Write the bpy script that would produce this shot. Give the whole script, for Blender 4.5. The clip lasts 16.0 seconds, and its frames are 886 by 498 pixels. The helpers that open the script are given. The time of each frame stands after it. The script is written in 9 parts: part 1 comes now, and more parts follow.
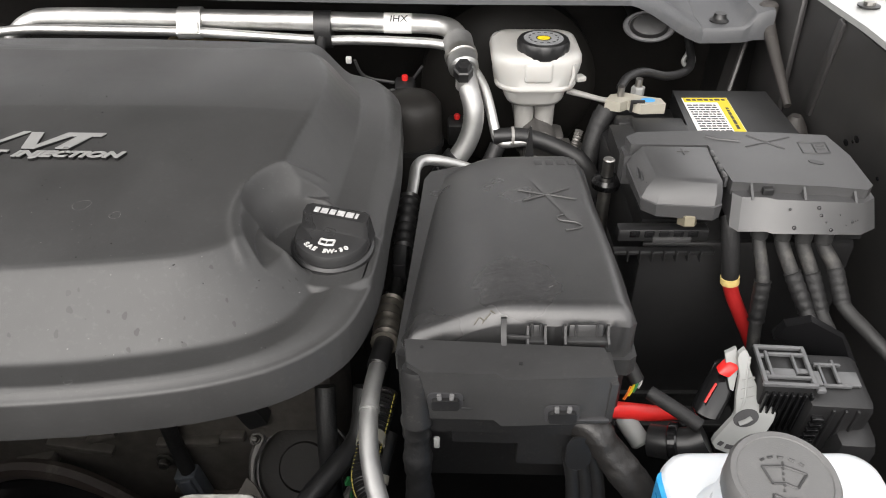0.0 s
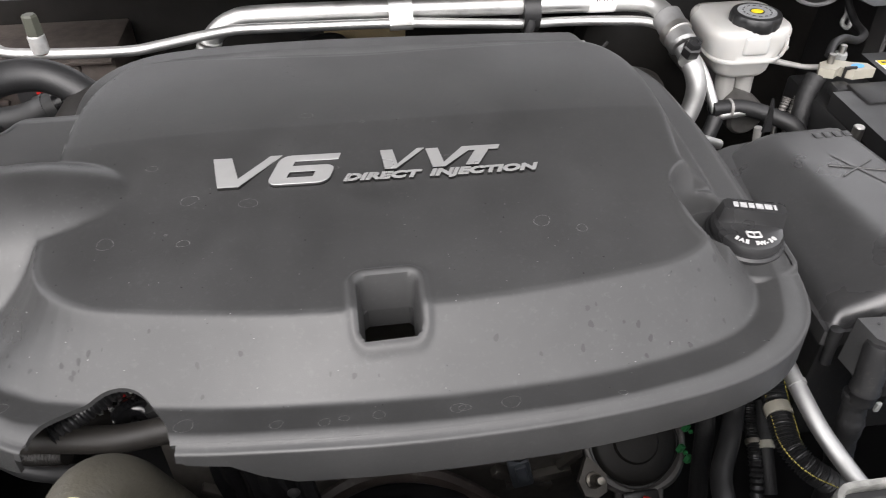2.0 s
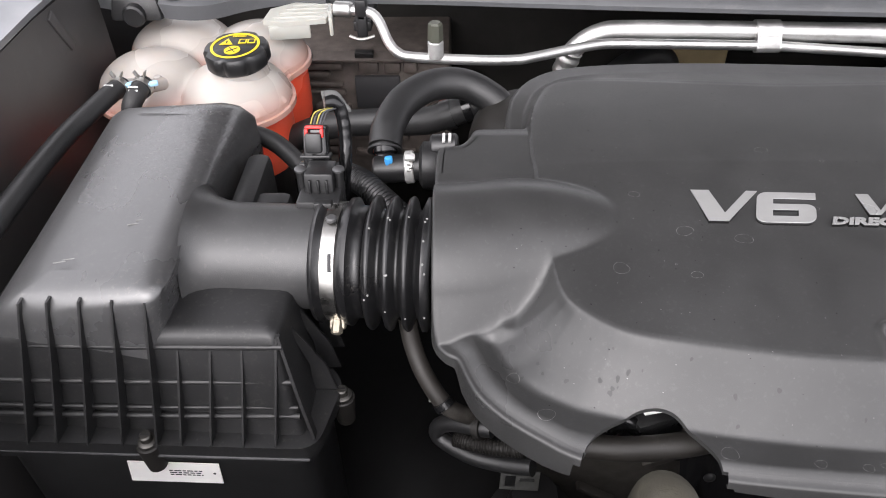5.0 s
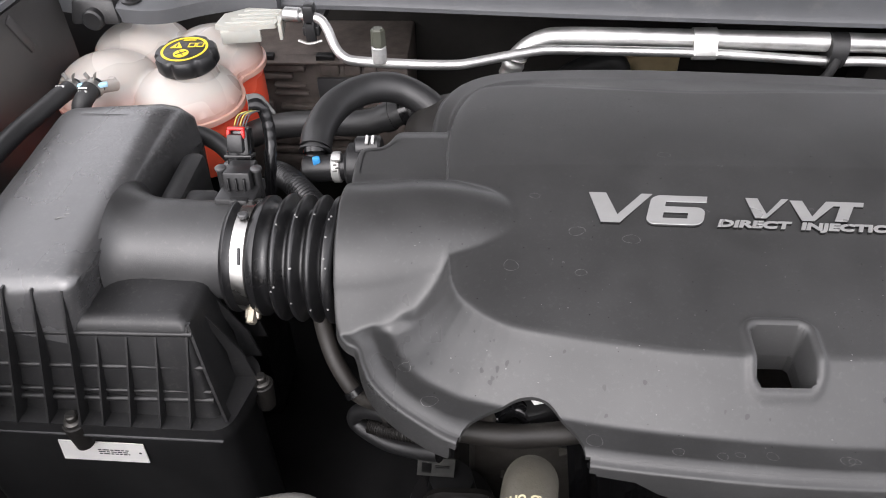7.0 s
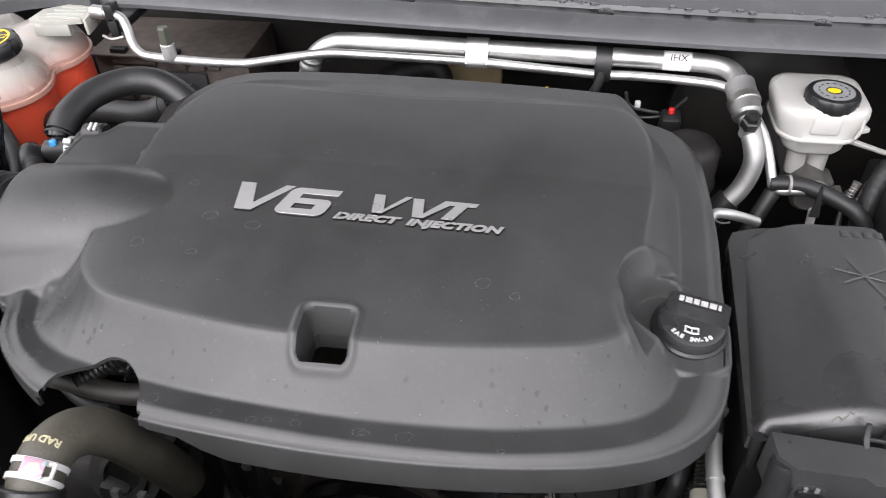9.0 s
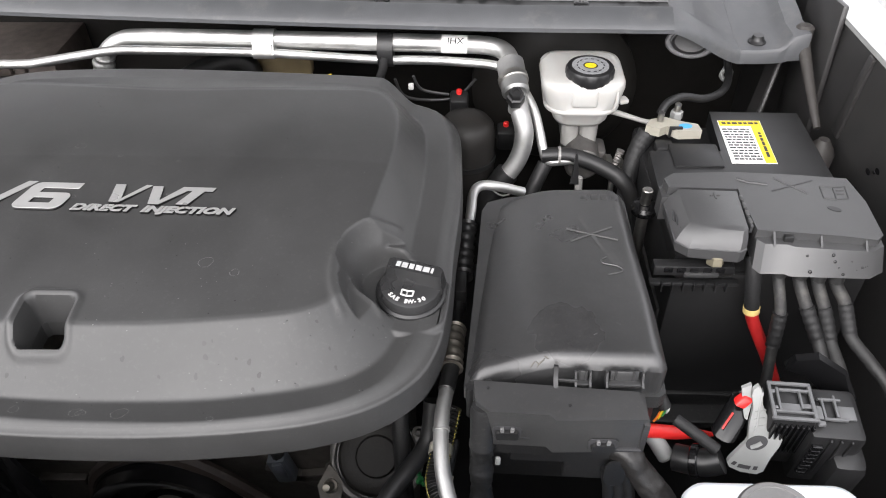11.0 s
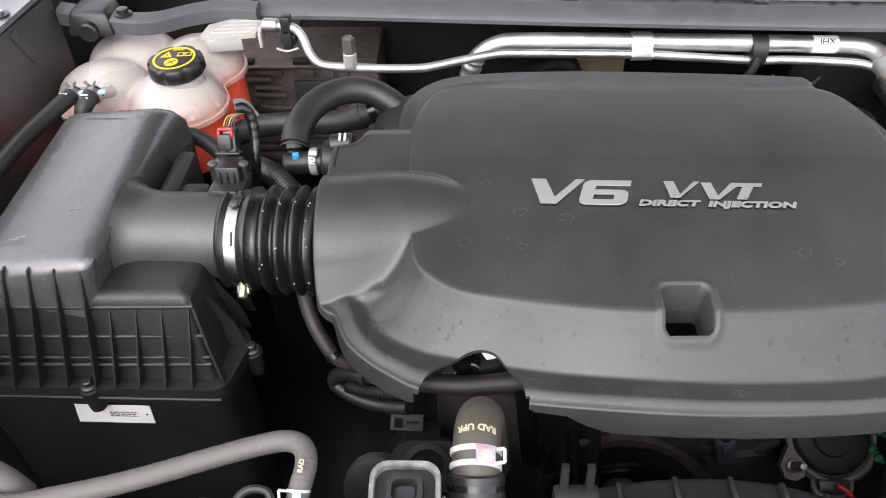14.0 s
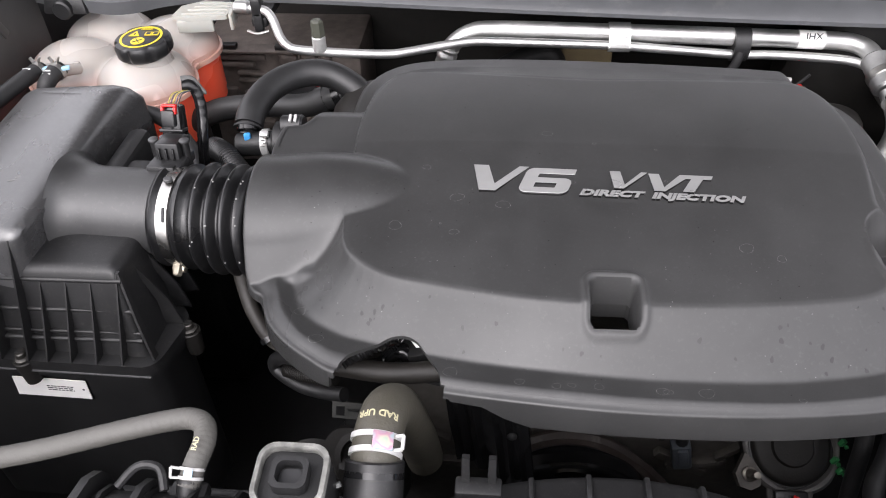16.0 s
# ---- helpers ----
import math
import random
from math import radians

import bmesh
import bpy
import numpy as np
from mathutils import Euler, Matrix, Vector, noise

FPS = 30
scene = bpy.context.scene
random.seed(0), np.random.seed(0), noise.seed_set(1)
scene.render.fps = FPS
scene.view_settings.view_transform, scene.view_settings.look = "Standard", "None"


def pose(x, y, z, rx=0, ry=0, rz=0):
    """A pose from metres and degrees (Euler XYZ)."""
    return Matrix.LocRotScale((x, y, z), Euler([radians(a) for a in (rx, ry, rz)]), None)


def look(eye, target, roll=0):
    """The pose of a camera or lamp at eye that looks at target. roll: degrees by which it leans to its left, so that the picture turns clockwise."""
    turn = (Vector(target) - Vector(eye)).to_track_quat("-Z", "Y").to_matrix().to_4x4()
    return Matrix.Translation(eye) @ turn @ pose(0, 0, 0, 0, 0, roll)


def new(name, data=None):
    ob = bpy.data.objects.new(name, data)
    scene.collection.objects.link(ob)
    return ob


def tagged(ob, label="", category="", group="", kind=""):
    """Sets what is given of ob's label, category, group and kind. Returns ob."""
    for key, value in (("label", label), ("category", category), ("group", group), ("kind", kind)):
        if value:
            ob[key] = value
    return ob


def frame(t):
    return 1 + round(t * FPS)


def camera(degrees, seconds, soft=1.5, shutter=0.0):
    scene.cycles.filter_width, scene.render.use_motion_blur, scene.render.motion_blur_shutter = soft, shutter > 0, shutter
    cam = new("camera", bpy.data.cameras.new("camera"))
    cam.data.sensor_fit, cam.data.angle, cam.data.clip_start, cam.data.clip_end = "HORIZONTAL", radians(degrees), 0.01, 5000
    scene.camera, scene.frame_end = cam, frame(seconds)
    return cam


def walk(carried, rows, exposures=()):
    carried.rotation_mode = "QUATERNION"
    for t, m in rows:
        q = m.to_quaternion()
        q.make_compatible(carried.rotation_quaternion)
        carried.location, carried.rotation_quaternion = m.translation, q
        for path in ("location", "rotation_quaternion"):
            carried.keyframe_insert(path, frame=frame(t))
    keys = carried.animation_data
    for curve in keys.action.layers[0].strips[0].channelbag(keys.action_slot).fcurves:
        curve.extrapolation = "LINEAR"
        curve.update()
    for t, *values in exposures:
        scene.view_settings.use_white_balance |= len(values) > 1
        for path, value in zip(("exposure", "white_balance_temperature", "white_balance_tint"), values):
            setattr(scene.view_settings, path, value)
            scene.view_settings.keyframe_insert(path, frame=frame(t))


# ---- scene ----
cam = camera(61.3, 16.0, soft=1.0, shutter=0.15)
METRES, EYE, TILT, LEAN, TURN = 1.8, 1.5, -36.0, 0.0, 0.0
ROWS = [
    (0.0, 0.0, 0.0, 0.0, 0.0, 0.0, -0.0),
    (0.5, -0.0358, 0.0076, 0.0125, -2.59, -1.67, 1.61),
    (1.0, -0.0967, 0.0011, 0.0225, -5.06, -3.02, 3.29),
    (1.5, -0.1486, 0.0002, 0.0275, -6.47, -3.73, 4.33),
    (2.0, -0.1983, -0.0024, 0.0282, -6.61, -4.12, 4.71),
    (2.5, -0.2381, -0.0023, 0.0287, -6.33, -4.65, 4.66),
    (3.0, -0.2796, 0.0015, 0.0357, -5.04, -4.91, 4.03),
    (3.5, -0.3143, 0.0023, 0.0427, -2.45, -4.73, 2.56),
    (4.0, -0.3391, -0.0028, 0.0457, -0.05, -4.67, 1.09),
    (6.5, -0.3178, -0.0178, 0.0565, 2.94, -5.52, -0.8),
    (7.0, -0.301, -0.0252, 0.0557, 3.04, -5.51, -0.9),
    (7.5, -0.2718, -0.0342, 0.0569, 3.47, -5.57, -1.08),
    (8.0, -0.2172, -0.0413, 0.0622, 4.74, -5.43, -1.81),
    (8.5, -0.1643, -0.0435, 0.0611, 6.77, -5.42, -3.07),
    (9.0, -0.108, -0.039, 0.0588, 7.79, -5.51, -3.82),
    (9.5, -0.0559, -0.0358, 0.0582, 7.9, -5.56, -3.97),
    (12.0, -0.119, -0.067, 0.0495, -0.65, -5.61, 0.93),
    (12.5, -0.1811, -0.074, 0.0481, -0.67, -5.71, 1.08),
    (13.0, -0.2312, -0.0819, 0.0496, -0.46, -5.75, 1.01),
    (13.5, -0.2703, -0.08, 0.05, 0.25, -5.82, 0.79),
    (14.0, -0.2902, -0.0794, 0.053, 1.39, -5.8, 0.14),
    (14.5, -0.2989, -0.0798, 0.0496, 2.94, -5.8, -0.72),
    (15.0, -0.2824, -0.0758, 0.0484, 3.98, -5.75, -1.36),
    (15.5, -0.2566, -0.0733, 0.0485, 4.18, -5.77, -1.56),
    (16.0, -0.2419, -0.0691, 0.0451, 4.17, -5.77, -1.63),
]
# the stretches where the carried camera is between two fitted passes: time, eye, point looked at, roll
BETWEEN = [
    (4.2, (-0.6195, 0.0445, 1.5755), (-0.64, 1.556, 0.265), -0.92),
    (4.8, (-0.6297, 0.0444, 1.5869), (-0.6809, 1.5456, 0.2657), -1.03),
    (5.4, (-0.6185, 0.0432, 1.5932), (-0.686, 1.5375, 0.2678), -1.14),
    (5.9, (-0.5994, 0.0404, 1.5967), (-0.6784, 1.5317, 0.271), -1.23),
    (6.3, (-0.5815, 0.0365, 1.5995), (-0.6735, 1.527, 0.2745), -1.3),
    (9.7, (-0.0585, 0.0065, 1.6215), (-0.3275, 1.4885, 0.304), -2.3),
    (10.2, (0.001, 0.0032, 1.6221), (-0.2339, 1.4865, 0.302), -1.82),
    (10.75, (-0.0056, -0.0068, 1.6278), (-0.1366, 1.4799, 0.3048), -1.3),
    (11.3, (-0.0715, -0.0218, 1.6354), (-0.0956, 1.4689, 0.3098), -0.78),
    (11.8, (-0.169, -0.038, 1.641), (-0.1505, 1.4555, 0.3135), -0.3),
]
EXPOSURES = [(0.0, 0.74, 6800, 11), (0.5, 0.86, 6780, 11), (1.0, 0.91, 6750, 11), (3.0, 0.79, 6500, 15), (4.0, 0.86, 6500, 15), (8.0, 0.77, 6480, 15), (9.5, 0.89, 6450, 14), (12.0, 0.96, 6600, 12), (14.5, 0.82, 6450, 16), (16.0, 0.76, 6450, 16)]
PATH = [(t, pose(0, 0, EYE, TILT, LEAN, TURN) @ pose(METRES * x, METRES * y, METRES * z, 90 + pitch, roll, yaw)) for t, x, y, z, yaw, pitch, roll in ROWS]
PATH += [(t, look(eye, target, roll)) for t, eye, target, roll in BETWEEN]
walk(cam, sorted(PATH, key=lambda row: row[0]), EXPOSURES)

# ---- daylight: overcast sky in front of the car, raised hood above the bay ----
world = bpy.data.worlds.new("overcast_sky")
scene.world = world
world.use_nodes = True
wn = world.node_tree
sky = wn.nodes.new("ShaderNodeTexSky")
sky.sky_type = "NISHITA"
sky.sun_disc = False
sky.sun_elevation = radians(39)
sky.sun_rotation = radians(187)
sky.dust_density = 6.0
sky.air_density = 1.0
soften = wn.nodes.new("ShaderNodeHueSaturation")
soften.inputs["Saturation"].default_value = 0.12
wn.links.new(sky.outputs[0], soften.inputs["Color"])
clouds = wn.nodes.new("ShaderNodeMix")
clouds.data_type = "RGBA"
clouds.inputs[0].default_value = 0.7
clouds.inputs[7].default_value = (4.4, 4.45, 4.6, 1)
wn.links.new(soften.outputs[0], clouds.inputs[6])
wn.links.new(clouds.outputs[2], wn.nodes["Background"].inputs["Color"])
wn.nodes["Background"].inputs["Strength"].default_value = 0.34

sun_data = bpy.data.lights.new("sun", "SUN")
sun_data.energy, sun_data.angle, sun_data.color = 1.15, radians(60), (1.0, 0.985, 0.96)
sun = new("sun", sun_data)
sun.matrix_world = look((-2.4, -1.0, 3.1), (-0.3, 0.45, 1.2))

# ---- materials ----


def material(name, base, rough=0.5, metal=0.0, spec=0.5, var=0.15, scale=60.0, bump=0.0, bump_scale=600.0, stain=0.0, stain_col=(0.3, 0.28, 0.25), stain_scale=25.0, rough_var=0.12, subsurface=0.0, coat=0.0, transmission=0.0):
    """Principled surface with colour and gloss varied at two scales, fine relief and irregular stains."""
    m = bpy.data.materials.new(name)
    m.use_nodes = True
    nt = m.node_tree
    b = nt.nodes["Principled BSDF"]
    tc = nt.nodes.new("ShaderNodeTexCoord")
    n1 = nt.nodes.new("ShaderNodeTexNoise")
    n1.inputs["Scale"].default_value, n1.inputs["Detail"].default_value = scale, 6
    nt.links.new(tc.outputs["Object"], n1.inputs["Vector"])
    n2 = nt.nodes.new("ShaderNodeTexNoise")
    n2.inputs["Scale"].default_value, n2.inputs["Detail"].default_value = scale * 0.13, 4
    nt.links.new(tc.outputs["Object"], n2.inputs["Vector"])
    add = nt.nodes.new("ShaderNodeMath")
    add.operation = "ADD"
    nt.links.new(n1.outputs["Fac"], add.inputs[0])
    nt.links.new(n2.outputs["Fac"], add.inputs[1])
    ramp = nt.nodes.new("ShaderNodeMapRange")
    ramp.inputs["From Min"].default_value, ramp.inputs["From Max"].default_value = 0.6, 1.4
    nt.links.new(add.outputs[0], ramp.inputs["Value"])
    mix = nt.nodes.new("ShaderNodeMix")
    mix.data_type = "RGBA"
    mix.inputs[6].default_value = (*[c * (1 - var) for c in base], 1)
    mix.inputs[7].default_value = (*[min(1.0, c * (1 + var)) for c in base], 1)
    nt.links.new(ramp.outputs[0], mix.inputs[0])
    col = mix.outputs[2]
    if stain > 0:
        n3 = nt.nodes.new("ShaderNodeTexNoise")
        n3.inputs["Scale"].default_value, n3.inputs["Detail"].default_value, n3.inputs["Roughness"].default_value = stain_scale, 8, 0.7
        nt.links.new(tc.outputs["Object"], n3.inputs["Vector"])
        r3 = nt.nodes.new("ShaderNodeMapRange")
        r3.inputs["From Min"].default_value, r3.inputs["From Max"].default_value, r3.inputs["To Max"].default_value = 0.55, 0.75, stain
        nt.links.new(n3.outputs["Fac"], r3.inputs["Value"])
        mx = nt.nodes.new("ShaderNodeMix")
        mx.data_type = "RGBA"
        nt.links.new(r3.outputs[0], mx.inputs[0])
        nt.links.new(col, mx.inputs[6])
        mx.inputs[7].default_value = (*stain_col, 1)
        col = mx.outputs[2]
    nt.links.new(col, b.inputs["Base Color"])
    rr = nt.nodes.new("ShaderNodeMapRange")
    rr.inputs["From Min"].default_value, rr.inputs["From Max"].default_value = 0.3, 0.7
    rr.inputs["To Min"].default_value, rr.inputs["To Max"].default_value = max(0.02, rough - rough_var), min(1.0, rough + rough_var)
    nt.links.new(n2.outputs["Fac"], rr.inputs["Value"])
    nt.links.new(rr.outputs[0], b.inputs["Roughness"])
    b.inputs["Metallic"].default_value = metal
    b.inputs["Specular IOR Level"].default_value = spec
    b.inputs["Coat Weight"].default_value = coat
    b.inputs["Transmission Weight"].default_value = transmission
    if subsurface:
        b.inputs["Subsurface Weight"].default_value = subsurface
        b.inputs["Subsurface Radius"].default_value = (0.02, 0.015, 0.012)
        b.inputs["Subsurface Scale"].default_value = 0.6
    if bump:
        n4 = nt.nodes.new("ShaderNodeTexNoise")
        n4.inputs["Scale"].default_value, n4.inputs["Detail"].default_value = bump_scale, 3
        nt.links.new(tc.outputs["Object"], n4.inputs["Vector"])
        bp = nt.nodes.new("ShaderNodeBump")
        bp.inputs["Strength"].default_value, bp.inputs["Distance"].default_value = bump, 0.0006
        nt.links.new(n4.outputs["Fac"], bp.inputs["Height"])
        nt.links.new(bp.outputs[0], b.inputs["Normal"])
    return m


COVER = material("moulded_cover_plastic", (0.031, 0.031, 0.031), 0.4, spec=0.45, var=0.16, scale=40, bump=0.16, bump_scale=2200, stain=0.22, stain_scale=280, stain_col=(0.1, 0.1, 0.098))
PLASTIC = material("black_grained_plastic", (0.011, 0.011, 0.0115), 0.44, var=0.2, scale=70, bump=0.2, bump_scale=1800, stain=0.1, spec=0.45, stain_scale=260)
FUSE = material("dark_grey_fuse_plastic", (0.03, 0.03, 0.0305), 0.36, var=0.18, scale=60, bump=0.22, bump_scale=1800, stain=0.07, spec=0.62, stain_scale=260)
GREYP = material("grey_cover_plastic", (0.038, 0.038, 0.039), 0.45, var=0.15, scale=60, bump=0.2, bump_scale=1800, spec=0.7)
BLACK = material("black_plastic", (0.012, 0.012, 0.0125), 0.4, var=0.25, scale=80, bump=0.15)
GLOSS = material("glossy_black_plastic", (0.006, 0.006, 0.0065), 0.22, var=0.2, scale=60)
RUBBER = material("black_rubber", (0.012, 0.012, 0.0125), 0.5, var=0.25, scale=90, bump=0.3, bump_scale=700, stain=0.12, stain_col=(0.12, 0.11, 0.1))
GREYHOSE = material("grey_cloth_marked_hose", (0.085, 0.082, 0.075), 0.65, var=0.14, scale=60, bump=0.6, bump_scale=300, stain=0.3, stain_col=(0.09, 0.085, 0.075))
OLIVEHOSE = material("olive_faded_rubber_hose", (0.06, 0.055, 0.042), 0.6, var=0.25, scale=50, bump=0.7, bump_scale=350, stain=0.25, stain_col=(0.2, 0.18, 0.13))
ALU = material("brushed_aluminium", (0.58, 0.58, 0.57), 0.48, metal=1.0, var=0.1, scale=120, bump=0.15, bump_scale=400, stain=0.45, stain_col=(0.3, 0.29, 0.27), stain_scale=45)
STEEL = material("zinc_steel", (0.38, 0.37, 0.35), 0.38, metal=1.0, var=0.2, scale=150, bump=0.2)
CASTING = material("cast_aluminium", (0.1, 0.092, 0.083), 0.6, metal=0.5, var=0.3, scale=90, bump=1.0, bump_scale=120, stain=0.4, stain_col=(0.08, 0.07, 0.06))
RUSTY = material("dull_brown_heat_shield", (0.1, 0.083, 0.074), 0.65, metal=0.2, var=0.45, scale=70, bump=0.6, bump_scale=300, stain=0.4, stain_col=(0.05, 0.042, 0.038))
PAINT = material("dark_grey_body_paint", (0.052, 0.05, 0.05), 0.45, var=0.15, scale=30, stain=0.12, stain_col=(0.15, 0.15, 0.15), stain_scale=40, coat=0.08, spec=0.45)
# fender paint again, darkened to carry the shade on the east side
DARKPAINT = material("shaded_body_paint", (0.03, 0.029, 0.029), 0.42, var=0.2, scale=30, stain=0.15, stain_col=(0.06, 0.058, 0.055), stain_scale=40, coat=0.15)
PAINTG = material("grey_metallic_paint", (0.16, 0.165, 0.175), 0.38, metal=0.3, var=0.15, scale=30, coat=0.4, stain=0.1)
SILVERPAINT = material("silver_grey_body_paint", (0.36, 0.365, 0.36), 0.4, metal=0.2, var=0.08, scale=30, coat=0.3, stain=0.06)
COWLP = material("grey_cowl_plastic", (0.06, 0.062, 0.066), 0.5, var=0.15, scale=40, bump=0.3, stain=0.12)
SILVER = material("satin_silver_badge", (0.4, 0.4, 0.395), 0.36, metal=0.5, var=0.06, scale=120)
WHITEP = material("white_milky_plastic", (0.37, 0.365, 0.35), 0.34, var=0.05, scale=30, subsurface=0.15)
MILKY = material("milky_translucent_tank", (0.42, 0.39, 0.36), 0.28, var=0.1, scale=22, subsurface=0.4, stain=0.25, stain_col=(0.72, 0.52, 0.44), stain_scale=9)
COOLANT = material("coolant_red_tank", (0.97, 0.12, 0.06), 0.32, var=0.14, scale=24, subsurface=0.5)
BLUE = material("blue_fluid", (0.03, 0.3, 0.62), 0.3, var=0.1, subsurface=0.2)
YELLOW = material("yellow_print", (0.62, 0.48, 0.015), 0.5, var=0.05)
WHITE = material("white_print", (0.45, 0.45, 0.44), 0.5, var=0.05)
PAPER = material("white_sticker", (0.75, 0.74, 0.72), 0.5, var=0.06, scale=80)
INK = material("black_ink", (0.03, 0.03, 0.032), 0.6, var=0.05)
RED = material("red_plastic", (0.6, 0.02, 0.018), 0.4, var=0.12)
REDCABLE = material("red_cable_sleeve", (0.3, 0.012, 0.012), 0.45, var=0.15, bump=0.2)
TAPE = material("black_cloth_tape", (0.008, 0.008, 0.0085), 0.6, var=0.35, scale=120, bump=0.8, bump_scale=350)
LIGHTG = material("light_grey_lever", (0.22, 0.225, 0.22), 0.45, var=0.1, scale=60)
# box plastic in a lighter grey: sky light on the dome put into its colour
DOMEP = material("skylit_grained_plastic", (0.043, 0.043, 0.044), 0.27, var=0.15, scale=50, bump=0.2, bump_scale=1800, spec=1.0, stain=0.15, stain_scale=260)
DEEP = material("oily_black_metal", (0.014, 0.013, 0.012), 0.55, spec=0.25, var=0.3, scale=60, bump=0.3, bump_scale=400)
BELLOWS = material("black_bellows_rubber", (0.006, 0.006, 0.0065), 0.34, var=0.25, scale=70, bump=0.15, stain=0.08, stain_scale=200)
MILKARM = material("frosted_plastic", (0.34, 0.34, 0.31), 0.35, var=0.06, subsurface=0.3)
WASHER = material("white_washer_tank", (0.62, 0.65, 0.68), 0.35, var=0.04, subsurface=0.2)
CAPTOP = material("grey_filler_cap", (0.1, 0.1, 0.1), 0.5, var=0.12, bump=0.2, bump_scale=1500, stain=0.1, stain_scale=200)
PALEALU = material("dull_aluminium", (0.42, 0.42, 0.415), 0.55, metal=1.0, var=0.15, scale=100, bump=0.25, bump_scale=300, stain=0.3, stain_col=(0.35, 0.33, 0.3), stain_scale=40)
BOLTM = material("dark_plated_bolt", (0.07, 0.067, 0.062), 0.42, metal=0.8, var=0.3, scale=200)
BRASSY = material("tarnished_screw", (0.34, 0.31, 0.25), 0.42, metal=0.9, var=0.3, scale=200)
BADGEB = material("black_badge_base", (0.006, 0.006, 0.006), 0.4, spec=0.3)
TAN = material("tan_insulation", (0.32, 0.25, 0.14), 0.75, var=0.2, bump=0.5)
CREAM = material("cream_clamp", (0.3, 0.285, 0.24), 0.5, var=0.15, stain=0.5)
GREEN = material("green_clip", (0.025, 0.2, 0.06), 0.4, var=0.1)
BLUECLIP = material("blue_clip", (0.05, 0.3, 0.65), 0.4, var=0.1)
GROUND = material("dark_asphalt_ground", (0.05, 0.05, 0.05), 0.8, var=0.15, scale=6, bump=0.5, bump_scale=80, stain=0.3, stain_scale=2)


def tint_by_height(m, low, high, colour, most):
    """Fluid that shows through a milky wall up to its level (heights above the thing's base)."""
    nt = m.node_tree
    b = nt.nodes["Principled BSDF"]
    source = b.inputs["Base Color"].links[0].from_socket
    tc, sep, mr, mx = (nt.nodes.new(k) for k in ("ShaderNodeTexCoord", "ShaderNodeSeparateXYZ", "ShaderNodeMapRange", "ShaderNodeMix"))
    mx.data_type = "RGBA"
    nt.links.new(tc.outputs["Object"], sep.inputs[0])
    nt.links.new(sep.outputs["Z"], mr.inputs["Value"])
    mr.inputs["From Min"].default_value, mr.inputs["From Max"].default_value = low, high
    mr.inputs["To Min"].default_value, mr.inputs["To Max"].default_value = most, 0.0
    nt.links.new(mr.outputs[0], mx.inputs[0])
    nt.links.new(source, mx.inputs[6])
    mx.inputs[7].default_value = (*colour, 1)
    nt.links.new(mx.outputs[2], b.inputs["Base Color"])


def smeared(m, size, spin, strength):
    """Smears and streaky reflections put into gloss and tone of a moulded surface as long soft streaks."""
    nt = m.node_tree
    b = nt.nodes["Principled BSDF"]
    tc, mp, ns, cl = (nt.nodes.new(k) for k in ("ShaderNodeTexCoord", "ShaderNodeMapping", "ShaderNodeTexNoise", "ShaderNodeMapRange"))
    mp.inputs["Scale"].default_value, mp.inputs["Rotation"].default_value = size, (0, 0, radians(spin))
    ns.inputs["Scale"].default_value, ns.inputs["Detail"].default_value, ns.inputs["Roughness"].default_value = 1.0, 5, 0.55
    nt.links.new(tc.outputs["Object"], mp.inputs["Vector"])
    nt.links.new(mp.outputs[0], ns.inputs["Vector"])
    nt.links.new(ns.outputs["Fac"], cl.inputs["Value"])
    cl.inputs["From Min"].default_value, cl.inputs["From Max"].default_value = 0.35, 0.65
    cl.inputs["To Min"].default_value, cl.inputs["To Max"].default_value = -strength, strength
    add = nt.nodes.new("ShaderNodeMath")
    add.operation = "ADD"
    nt.links.new(b.inputs["Roughness"].links[0].from_socket, add.inputs[0])
    nt.links.new(cl.outputs[0], add.inputs[1])
    nt.links.new(add.outputs[0], b.inputs["Roughness"])
    tone = nt.nodes.new("ShaderNodeHueSaturation")
    gain = nt.nodes.new("ShaderNodeMath")
    gain.operation, gain.inputs[1].default_value, gain.inputs[2].default_value = "MULTIPLY_ADD", 2.2, 1.0
    nt.links.new(cl.outputs[0], gain.inputs[0])
    nt.links.new(gain.outputs[0], tone.inputs["Value"])
    nt.links.new(b.inputs["Base Color"].links[0].from_socket, tone.inputs["Color"])
    nt.links.new(tone.outputs[0], b.inputs["Base Color"])


smeared(COVER, (15, 9, 12), 22, 0.035)
smeared(FUSE, (16, 9, 12), -20, 0.025)
smeared(DOMEP, (26, 10, 20), 25, 0.05)
tint_by_height(MILKY, 0.104, 0.138, (0.85, 0.3, 0.2), 0.55)

# ---- builders ----
BASE = {}


def thing(name, base, label, category, group="", kind=""):
    """An Empty at the base of a thing, to which its parts are tied."""
    ob = new(name)
    ob.empty_display_size = 0.02
    ob.location = base
    BASE[ob.name] = Vector(base)
    return tagged(ob, label, category, group, kind)


def finish(bm, name, mat, off, angle=38):
    me = bpy.data.meshes.new(name)
    bmesh.ops.translate(bm, verts=bm.verts, vec=-off)
    bmesh.ops.recalc_face_normals(bm, faces=bm.faces)
    bm.to_mesh(me)
    bm.free()
    me.materials.append(mat)
    me.polygons.foreach_set("use_smooth", [True] * len(me.polygons))
    me.set_sharp_from_angle(angle=radians(angle))
    return me


